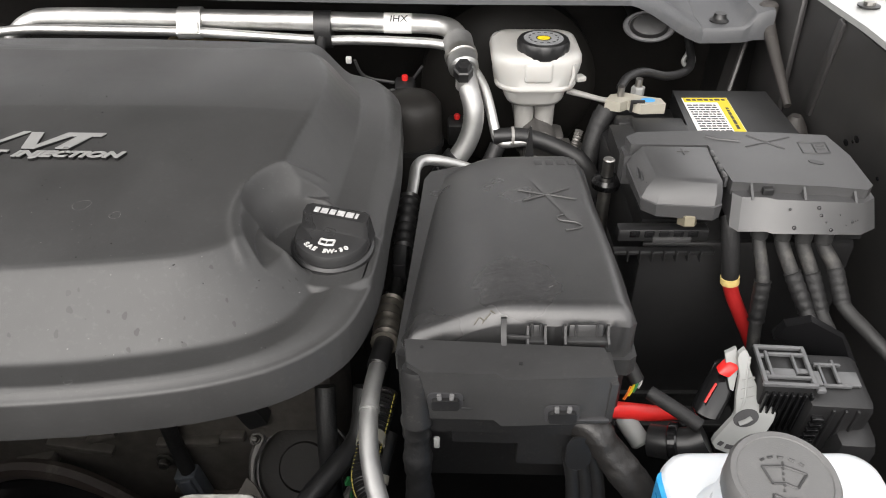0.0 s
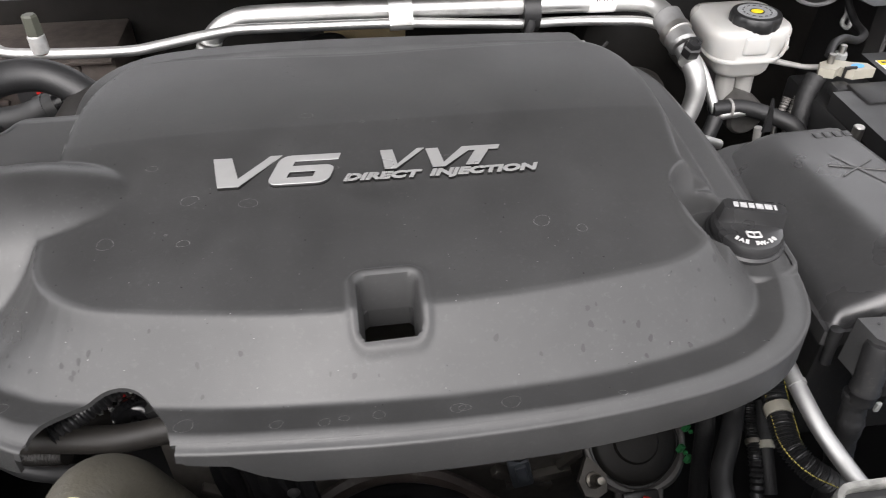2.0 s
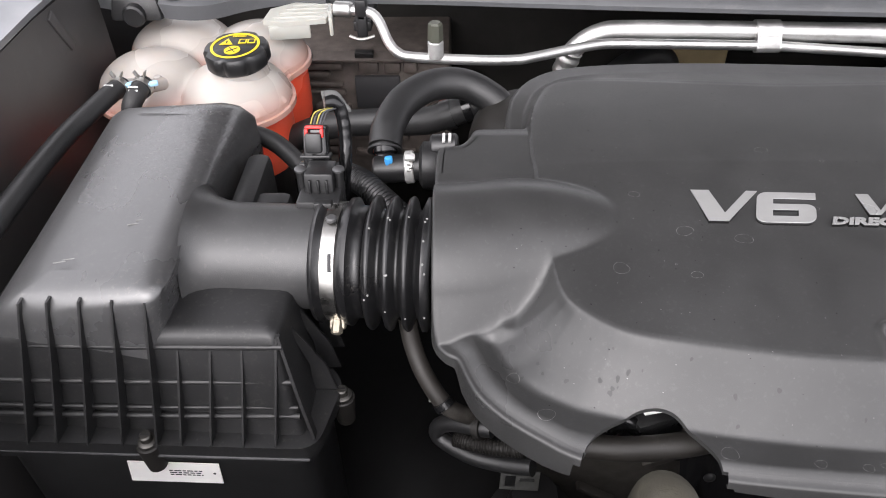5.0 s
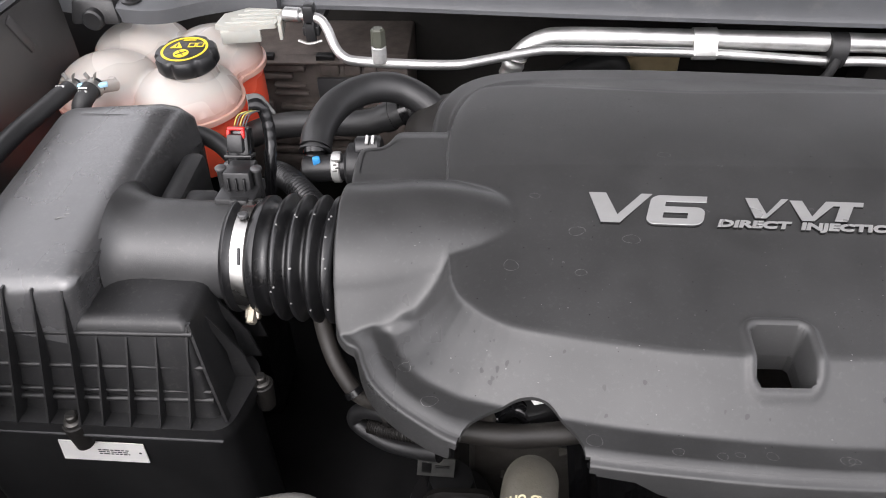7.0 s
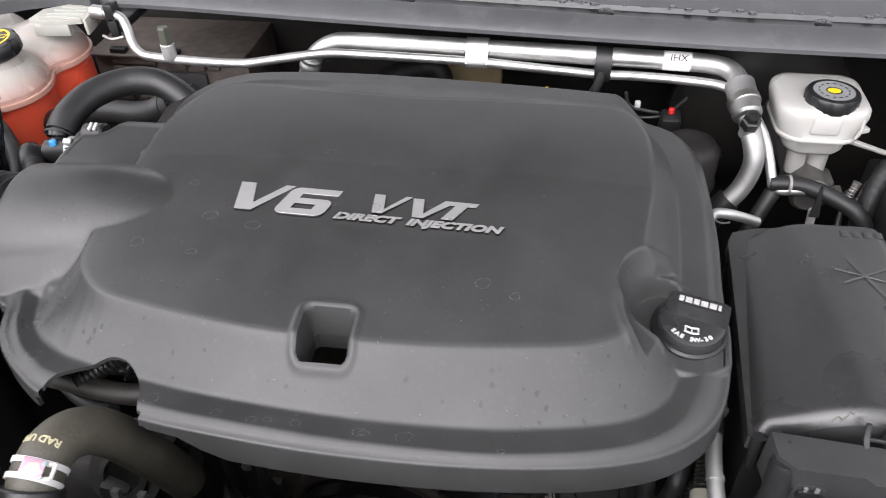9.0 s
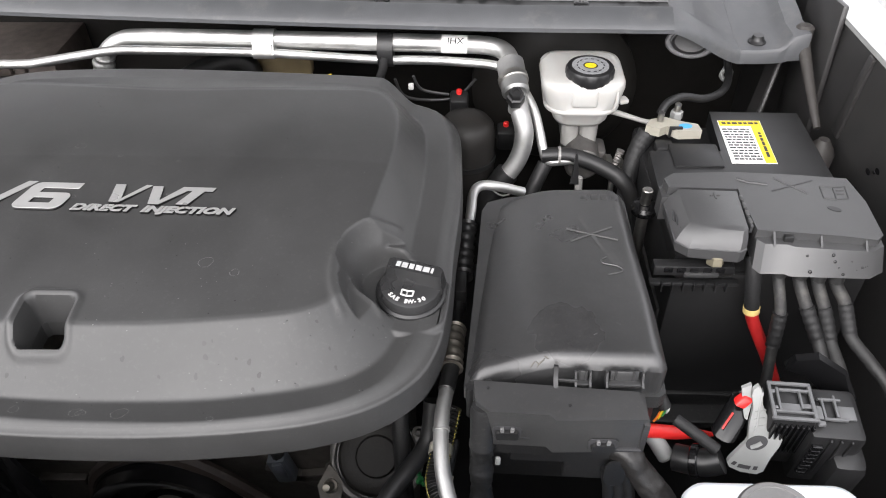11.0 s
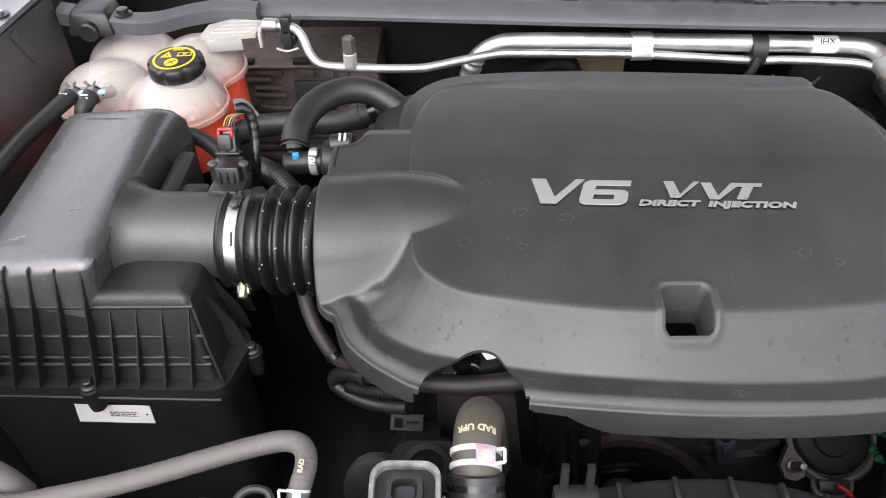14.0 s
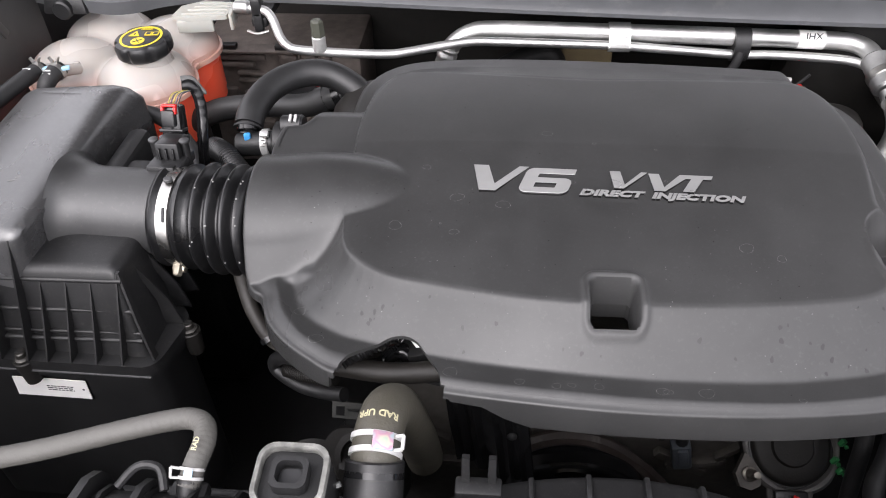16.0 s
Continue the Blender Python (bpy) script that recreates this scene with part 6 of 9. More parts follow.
    leaning("lever_hole", lathe([(0.0085, 0.0035), (0.0085, 0.0041), (0, 0.0041)], lm @ Matrix.Translation((0.2, 1.119, 0)), 24), INK, lv)
    leaning("lever_pin", tube([lm @ Vector((0.196, 1.115, 0.005)), lm @ Vector((0.2, 1.118, 0.0055)), lm @ Vector((0.203, 1.1205, 0.005))], 0.0016, 8, 3), LIGHTG, lv)
    for x, y, w, a in ((0.1885, 1.0945, 0.0032, 30), (0.1975, 1.0905, 0.0105, 14), (0.207, 1.089, 0.0032, 4)):
        leaning("lever_slot", box(lm @ Vector((x, y, 0.0036)), (w, 0.001, 0.0036), 0, rot(y=a)), INK, lv)
    for x, y in ((0.1925, 1.157), (0.194, 1.148), (0.1965, 1.139)):
        leaning("lever_rib", box(lm @ Vector((x, y, 0.0037)), (0.009, 0.0012, 0.001), 0, rot(y=-18)), LIGHTG, lv)
    leaning("lever_rib", tube([lm @ Vector((0.1885, 1.178, 0.0036)), lm @ Vector((0.191, 1.16, 0.0036)), lm @ Vector((0.1945, 1.14, 0.0036)), lm @ Vector((0.195, 1.128, 0.0036))], 0.0009, 6, 4), LIGHTG, lv)
    leaning("drum", rod((0.1765, 0.345, 1.11), (0.188, 0.353, 1.152), 0.0105, 24, bevel=0.004), GLOSS, t)
    # pinkish reflection on the glossy drum, drawn as a thin red line
    leaning("drum_reflection", tube([(0.1705, 0.3375, 1.13), (0.173, 0.339, 1.138), (0.1755, 0.3405, 1.145)], 0.0009, 8, 3), RED, t)
    leaning("red_lock", box((0.179, 0.3395, 1.162), (0.01, 0.008, 0.012), 0.002, rot(y=28)), RED, t, "red lock tab")
    for k in range(3):
        leaning("lever_clip", box((0.203 + 0.002 * k, 0.352, 1.158 - 0.009 * k), (0.008, 0.006, 0.005), 0.001), LIGHTG, t)
    part("boot_elbow", tube([(0.178, 0.334, 1.098), (0.168, 0.335, 1.092), (0.157, 0.339, 1.088), (0.145, 0.345, 1.084)], 0.0115, 16, 5), BLACK, t)
    part("boot_band", rod((0.163, 0.337, 1.091), (0.157, 0.3395, 1.0885), 0.0138, 18, bevel=0.001), GLOSS, t)


MODGREY = material("mid_grey_latch_plastic", (0.1, 0.102, 0.105), 0.36, var=0.12)
module_plug()


def washer_tank():
    t = thing("washer_fluid_tank", (0.18, 0.215, 1.0), "white washer fluid tank filled with blue fluid", "washer tank")
    rings = []
    for z, w, d, dy in ((0.95, 0.126, 0.122, 0), (1.1, 0.126, 0.122, 0), (1.14, 0.125, 0.121, 0), (1.147, 0.122, 0.118, 0), (1.1505, 0.115, 0.111, 0), (1.1515, 0.1, 0.096, 0)):
        rings.append([(0.187 + x, 0.224 + dy + y, z) for x, y in round_rect(w, d, 0.016, 6)])
    part("tank", loft(rings), WASHER, t, angle=60)
    part("fluid_window", prism(round_rect(0.014, 0.1, 0.0065, 4, (0.129, 0.224)), 0.96, 1.1425, 0.004), BLUE, t, "blue fluid showing through")
    part("neck", lathe([(0.034, -0.046), (0.029, -0.036), (0.026, -0.02), (0.0255, 0.004)], Matrix.Translation((0.1612, 0.2235, 1.189)) @ rot(x=8), 32), WASHER, t, angle=60)
    m = Matrix.Translation((0.1612, 0.2235, 1.189)) @ rot(x=8, z=-14) @ Matrix.Diagonal((0.915, 0.915, 0.95, 1))
    cap = part("cap", lathe([(0.0265, 0), (0.0285, 0.003), (0.0285, 0.0165), (0.0268, 0.0195), (0.024, 0.0195), (0.0235, 0.0188), (0, 0.0188)], m, 64, lambda a, h: 1 + 0.006 * math.cos(40 * a) if h < 0.016 else 1), CAPTOP, t, "grey screw cap with a windscreen washer symbol")

    def pt(x, y):
        return m @ Vector((x, y, 0.019))
    shield = [(-0.011, 0.004), (0.0, 0.0065), (0.011, 0.004), (0.006, -0.005), (0.0, -0.0035), (-0.006, -0.005)]
    for a, b in zip(shield, shield[1:] + shield[:1]):
        part("symbol_stroke", rod(pt(*a), pt(*b), 0.0007, 6), FUSE, cap)
    for k in range(6):
        part("symbol_drop", rod(pt(-0.0005, 0.009 - 0.0032 * k), pt(-0.0005, 0.0075 - 0.0032 * k), 0.0006, 6), EMBOSS, cap)
    for k in range(5):
        a = radians(40 + 25 * k)
        part("symbol_drop", rod(pt(0.013 * math.cos(a), 0.004 + 0.0075 * math.sin(a)), pt(0.013 * math.cos(a + 0.22), 0.004 + 0.0075 * math.sin(a + 0.22)), 0.0007, 6), FUSE, cap)
    bk = [(-0.006, -0.011), (0, -0.0125), (0.006, -0.011), (0.006, -0.0185), (0, -0.0195), (-0.006, -0.0185)]
    for a, b in zip(bk, bk[1:] + bk[:1]):
        part("symbol_stroke", rod(pt(*a), pt(*b), 0.0007, 6), FUSE, cap)


washer_tank()


def right_corner():
    t = thing("strut_hose", (0.34, 0.7, 1.18), "dusty grey hood strut with a rubber boot", "hood strut")
    part("rod", tube([(0.379, 0.866, 1.205), (0.3795, 0.83, 1.182), (0.38, 0.79, 1.159), (0.381, 0.762, 1.142)], lambda f: 0.0078 - 0.0035 * f, 12, 5), DUSTY, t)
    part("boot", lathe([(0.012, 0), (0.0165, 0.006), (0.017, 0.022), (0.014, 0.03), (0.006, 0.042)], Matrix.Translation((0.384, 0.742, 1.098)), 18), DUSTY, t)
    part("ball_joint", rod((0.379, 0.868, 1.19), (0.379, 0.87, 1.222), 0.011, 12, bevel=0.003), DUSTY, t)
    t = thing("bay_grommet", (0.262, 0.94, 1.17), "dark rubber bung with a pale rim in the firewall", "grommet")
    m = Matrix.Translation((0.252, 0.9, 1.182)) @ rot(x=58, z=-14) @ Matrix.Diagonal((0.98, 0.6, 1, 1))
    part("rim", lathe([(0.03, 0), (0.032, 0.003), (0.03, 0.006), (0.026, 0.006), (0.025, 0.002)], m, 32), GROMMET, t)
    part("sleeve", rod((0.252, 0.91, 1.18), (0.252, 1.102, 1.2), 0.016, 20), BLACK, t)
    part("bung", lathe([(0.024, 0.001), (0.02, 0.012), (0, 0.014)], m, 28), GREYP, t)
    t = thing("tie_hook", (0.31, 0.83, 1.17), "pale plastic tie hook on the wiring", "tie")
    part("loop", tube([(0.303, 0.9, 1.165), (0.305, 0.897, 1.152), (0.3, 0.893, 1.14), (0.309, 0.891, 1.134), (0.313, 0.895, 1.144), (0.306, 0.897, 1.15)], 0.003, 8, 4), LIGHTG, t)
    solid("fender_rib", box((0.4035, 0.752, 1.19), (0.006, 0.02, 0.11), 0.0025, rot(x=9), taper=(1, 0.6)), DARKPAINT, (0.4035, 0.752, 1.14), "pressed rib on the dark fender panel", "panel rib", kind="structure")
    solid("fender_lap", box((0.3995, 0.87, 1.16), (0.008, 0.1, 0.2), 0.003, rot(x=-5)), DARKPAINT, (0.3995, 0.87, 1.06), "overlapping dark painted fender panel edge", "panel edge", kind="structure")
    t = thing("fender_brace", (0.39, 0.8, 1.15), "dark painted brace plate with a raised rib", "brace")
    part("plate", loft([[(0.372, 0.9, 1.16), (0.378, 0.9, 1.16), (0.378, 0.93, 1.17), (0.372, 0.93, 1.17)], [(0.352, 0.87, 1.1), (0.358, 0.87, 1.1), (0.358, 0.9, 1.1), (0.352, 0.9, 1.1)], [(0.34, 0.85, 1.06), (0.346, 0.85, 1.06), (0.346, 0.89, 1.05), (0.34, 0.89, 1.05)]]), DARKPAINT, t)
    part("rib", tube([(0.375, 0.9, 1.17), (0.356, 0.872, 1.105), (0.342, 0.856, 1.06)], 0.0035, 8, 4), DARKPAINT, t)
    rnd = random.Random(9)
    for _ in range(16):
        y, z = rnd.uniform(0.5, 0.72), rnd.uniform(1.08, 1.25)
        solid("dirt_spot", lathe([(rnd.uniform(0.0015, 0.004), 0), (0.001, 0.0006), (0, 0.0006)], Matrix.Translation((0.4045, y, z)) @ rot(y=-90) @ Matrix.Diagonal((1, 1.6, 1, 1)), 8), GLOSS, (0.404, y, z), "small dark drop of dirt on the fender panel", "dirt spot", "dirt on the fender panel")


DUSTY = material("dusty_grey_rubber", (0.035, 0.032, 0.03), 0.6, var=0.25, stain=0.2)
GROMMET = material("pale_rubber_rim", (0.16, 0.16, 0.165), 0.5, var=0.2)
right_corner()

# ---- air cleaner box ----


def bolt(t, c, r=0.0075, up=(0, 0, 1), name="bolt"):
    m = Matrix.Translation(c) @ Vector(up).to_track_quat("Z", "Y").to_matrix().to_4x4()
    b = part(name, lathe([(r, 0), (r, 0.0015), (r * 0.85, 0.0025), (r * 0.62, 0.0028), (r * 0.62, 0.0075), (r * 0.5, 0.0085), (0, 0.0085)], m, 24), BOLTM, t, "dark steel flanged bolt")
    part("bolt_slot", box(m @ Vector((0, 0, 0.0086)), (r * 0.9, r * 0.18, 0.0006), 0, m.to_3x3().to_4x4()), BLACK, b)


def slanted(quad, z, r, n=5):
    """A rounded quadrilateral ring at height z (corners front-left, front-right, back-right, back-left)."""
    p = [Vector((x, y, 0)) for x, y in quad]
    out = []
    for i in range(4):
        a, b, c = p[i - 1], p[i], p[(i + 1) % 4]
        u, v = (a - b).normalized(), (c - b).normalized()
        s, e = b + u * r, b + v * r
        for k in range(n + 1):
            f = k / n
            q = s * (1 - f) ** 2 + b * 2 * f * (1 - f) + e * f * f
            out.append((q.x, q.y, z(q.x, q.y) if callable(z) else z))
    return out


def air_cleaner():
    t = thing("air_cleaner_box", (-0.87, 0.48, 0.9), "black grained plastic air cleaner box with ribbed front", "air cleaner")

    def tilt(h):
        return lambda x, y: h + 0.028 * (y - 0.39) - 0.012 * (0 if x > -0.9 else (-0.9 - x) / 0.04)
    # dome in the lightened plastic, ribs and shoulder in the dark one
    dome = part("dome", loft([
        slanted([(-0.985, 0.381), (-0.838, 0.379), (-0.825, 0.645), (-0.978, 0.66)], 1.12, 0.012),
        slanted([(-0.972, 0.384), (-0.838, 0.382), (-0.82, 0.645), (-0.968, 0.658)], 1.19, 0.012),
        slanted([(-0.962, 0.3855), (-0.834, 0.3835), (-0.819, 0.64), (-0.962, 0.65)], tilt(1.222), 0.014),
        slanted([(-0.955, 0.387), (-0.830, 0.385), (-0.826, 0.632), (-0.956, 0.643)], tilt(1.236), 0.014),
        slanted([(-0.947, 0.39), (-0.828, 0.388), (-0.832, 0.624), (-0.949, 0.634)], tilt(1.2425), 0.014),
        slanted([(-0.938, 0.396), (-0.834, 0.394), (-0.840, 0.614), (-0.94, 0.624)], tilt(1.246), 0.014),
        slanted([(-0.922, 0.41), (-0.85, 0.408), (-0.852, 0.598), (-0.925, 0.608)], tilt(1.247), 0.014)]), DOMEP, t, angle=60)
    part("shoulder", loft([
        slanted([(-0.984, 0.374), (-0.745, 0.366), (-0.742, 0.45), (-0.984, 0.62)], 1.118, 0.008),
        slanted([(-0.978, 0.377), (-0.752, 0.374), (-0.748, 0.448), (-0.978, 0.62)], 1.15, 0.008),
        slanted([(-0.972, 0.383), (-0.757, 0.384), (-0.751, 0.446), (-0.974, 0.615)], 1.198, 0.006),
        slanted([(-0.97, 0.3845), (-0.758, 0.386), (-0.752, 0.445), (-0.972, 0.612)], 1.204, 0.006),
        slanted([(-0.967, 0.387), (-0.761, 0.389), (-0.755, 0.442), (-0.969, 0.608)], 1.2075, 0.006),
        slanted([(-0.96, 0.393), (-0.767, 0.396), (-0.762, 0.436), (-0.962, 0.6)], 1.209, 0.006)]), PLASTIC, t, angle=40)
    for z, y, r in ((1.1965, 0.3845, 0.0024), (1.165, 0.379, 0.0024), (1.1425, 0.3735, 0.0018), (1.135, 0.3715, 0.0026)):
        part("ledge", tube([(-0.974 - (1.19 - z) * 0.12, y + 0.001, z), (-0.86, y, z), (-0.754 + (1.19 - z) * 0.11, y + 0.001, z)], r, 10, 3), PLASTIC, t)
    tops = [(-0.926, 0.3875, 1.236), (-0.906, 0.387, 1.238), (-0.884, 0.387, 1.239), (-0.862, 0.387, 1.239), (-0.840, 0.387, 1.238), (-0.827, 0.3875, 1.2035), (-0.804, 0.3875, 1.2035), (-0.782, 0.3875, 1.2035), (-0.758, 0.3875, 1.2035)]
    foots = [-0.951, -0.929, -0.906, -0.880, -0.854, -0.836, -0.814, -0.790, -0.766]
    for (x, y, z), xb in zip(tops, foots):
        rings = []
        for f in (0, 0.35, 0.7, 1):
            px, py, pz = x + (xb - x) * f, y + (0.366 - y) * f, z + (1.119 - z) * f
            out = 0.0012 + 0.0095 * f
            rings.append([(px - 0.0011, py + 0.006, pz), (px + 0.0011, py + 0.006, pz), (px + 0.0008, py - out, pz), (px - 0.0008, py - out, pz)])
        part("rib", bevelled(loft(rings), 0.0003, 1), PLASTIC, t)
    part("corner_rib", loft([[(px - 0.0015, py, pz), (px + 0.0015, py, pz), (px + 0.0012, py - d, pz), (px - 0.0012, py - d, pz)] for px, py, pz, d in ((-0.757, 0.39, 1.2045, 0.003), (-0.747, 0.378, 1.16, 0.006), (-0.738, 0.368, 1.122, 0.007))]), PLASTIC, t)
    for k in range(3):
        y = 0.41 + 0.022 * k
        part("side_rib", loft([[(px, y - 0.001, pz), (px, y + 0.001, pz), (px + d, y + 0.001, pz), (px + d, y - 0.001, pz)] for px, pz, d in ((-0.756, 1.19, 0.003), (-0.745, 1.15, 0.012), (-0.745, 1.12, 0.018))]), PLASTIC, t)
    # split flange and lower box
    part("flange", prism([(x, y) for x, y, _ in slanted([(-1.0, 0.359), (-0.736, 0.3545), (-0.722, 0.42), (-0.99, 0.65)], 0, 0.016)], 1.106, 1.119, 0.0025), PLASTIC, t)
    part("lower_rim", prism([(x, y) for x, y, _ in slanted([(-0.998, 0.362), (-0.74, 0.358), (-0.726, 0.42), (-0.99, 0.65)], 0, 0.016)], 1.094, 1.105, 0.002), BLACK, t)
    part("lower_box", prism([(x, y) for x, y, _ in slanted([(-0.992, 0.371), (-0.747, 0.367), (-0.735, 0.43), (-0.985, 0.64)], 0, 0.02)], 0.86, 1.095, 0.004), BLACK, t)
    part("rim_gap", tube([(-0.98, 0.3595, 1.1055), (-0.86, 0.3565, 1.1055), (-0.742, 0.3545, 1.1055)], 0.0013, 8, 3), INK, t)
    for c in ((-0.863, 0.361, 1.118), (-0.724, 0.41, 1.112)):
        part("bolt_boss", rod((c[0], c[1], c[2] - 0.032), (c[0], c[1], c[2] - 0.002), 0.0075, 18, r2=0.0095, bevel=0.001), DEEP, t)
        bolt(t, (c[0], c[1], c[2] - 0.001))
    # outlet neck
    ax = Vector((-0.83, 0.472, 1.2065))
    part("outlet_tube", lathe([(0.053, 0.001), (0.048, 0.004), (0.0445, 0.009), (0.0418, 0.017), (0.0402, 0.027), (0.0402, 0.106)], Matrix.Translation(ax) @ rot(y=90, z=-2.5), 48), FUSE, t)
    part("stop_lug", box((-0.733, 0.479, 1.2485), (0.014, 0.009, 0.006), 0.0015, rot(x=-15)), PLASTIC, t)
    part("neck_wall", box((-0.807, 0.53, 1.19), (0.022, 0.11, 0.07), 0.008), PLASTIC, t)
    part("neck_wall", box((-0.785, 0.515, 1.19), (0.03, 0.04, 0.06), 0.006), PLASTIC, t)
    # scuffs on the dome
    for x, y in ((-0.872, 0.455), (-0.867, 0.46), (-0.91, 0.415), (-0.905, 0.418)):
        z = 1.2475 + 0.028 * (y - 0.39) - 0.0012
        part("scuff", rod((x, y, z), (x + 0.008, y + 0.002, z), 0.0004, 5), DRY, dome)

    lab = thing("part_label", (-0.86, 0.366, 1.05), "white printed part label on the air cleaner box", "label")
    pl = [(-0.8905, 1.0825), (-0.819, 1.08), (-0.8205, 1.053), (-0.894, 1.0555)]
    m = Matrix.Translation((0, 0.3665, 0)) @ rot(x=90)
    part("tag", prism(pl[::-1], 0, 0.001, 0, m), PAPER, lab)
    part("print", bars(3, 0.026, 0.0085, m @ Matrix.Translation((-0.847, 1.068, 0.0011)) @ rot(z=-2), 8, fill=0.4), INK, lab)
    part("hole_mark", lathe([(0.0012, 0), (0.0012, 0.0003), (0, 0.0003)], m @ Matrix.Translation((-0.8245, 1.0675, 0.0011)), 10), INK, lab)


air_cleaner()


def intake_bellows():
    t = thing("intake_bellows", (-0.69, 0.46, 1.15), "black ribbed rubber intake bellows with a steel band", "intake hose")
    m = Matrix.Translation((-0.738, 0.4655, 1.206)) @ rot(y=90, z=-3.5)
    prof = [(0.043, 0.0), (0.0465, 0.001), (0.0475, 0.004), (0.0445, 0.007), (0.0445, 0.021), (0.0485, 0.024), (0.049, 0.028), (0.0435, 0.031), (0.043, 0.034), (0.043, 0.037)]
    x = 0.038
    for k in range(3):
        prof += [(0.0415, x), (0.0498, x + 0.0028), (0.0512, x + 0.0045), (0.0515, x + 0.0058), (0.0502, x + 0.0072), (0.0415, x + 0.0098), (0.0405, x + 0.0118)]
        x += 0.0135
    prof += [(0.0445, x), (0.051, x + 0.003), (0.051, x + 0.006), (0.046, x + 0.009)]
    part("bellows", lathe(prof, m, 56), BELLOWS, t, angle=60)
    part("band", lathe([(0.0448, 0.009), (0.0456, 0.0095), (0.0456, 0.0195), (0.0448, 0.02)], m, 56), STEELB, t, "bright steel clamp band")
    mm = Matrix.Translation((-0.7235, 0.4645, 1.206))
    for k in range(12):
        a = radians(228 + 3.4 * k)
        part("band_slot", box(mm @ Vector((0, 0.0457 * math.cos(a), 0.0457 * math.sin(a))), (0.0075, 0.0009, 0.0006), 0, rot(x=math.degrees(a) - 90)), INK, t)
    part("band_slot", tube([mm @ Vector((-0.0, 0.0459 * math.cos(a), 0.0459 * math.sin(a))) for a in (radians(132), radians(140), radians(148))], 0.0013, 8, 3), INK, t)
    p = mm @ Vector((0, 0.047 * math.cos(radians(222)), 0.047 * math.sin(radians(222))))
    part("worm_housing", box(p, (0.012, 0.009, 0.011), 0.002, rot(x=222 - 90)), BRASSY, t)
    part("worm_screw", rod(p + Vector((0, 0.006, 0.006)), p + Vector((0, -0.010, -0.002)), 0.0045, 6, bevel=0.001), BRASSY, t)
    rnd = random.Random(8)
    for k in range(16):
        a, xx = radians(rnd.uniform(95, 200)), rnd.choice((0.0437, 0.0572, 0.0707, 0.084)) + rnd.uniform(-0.0015, 0.0015)
        c = m @ Vector((-0.0512 * math.sin(a), 0.0512 * math.cos(a), xx))
        part("water_drop", lathe([(0.0009, -0.0003), (0.0008, 0.0004), (0, 0.0009)], Matrix.Translation(c) @ (c - (m @ Vector((0, 0, xx)))).to_track_quat("Z", "Y").to_matrix().to_4x4(), 8), DRY, t)
    part("locator", rod(mm @ Vector((0, -0.008, 0.0455)), mm @ Vector((0, -0.008, 0.0495)), 0.004, 14, bevel=0.001), GREYP, t)


STEELB = material("bright_steel_band", (0.5, 0.49, 0.47), 0.3, metal=1.0, var=0.12, scale=200)
intake_bellows()


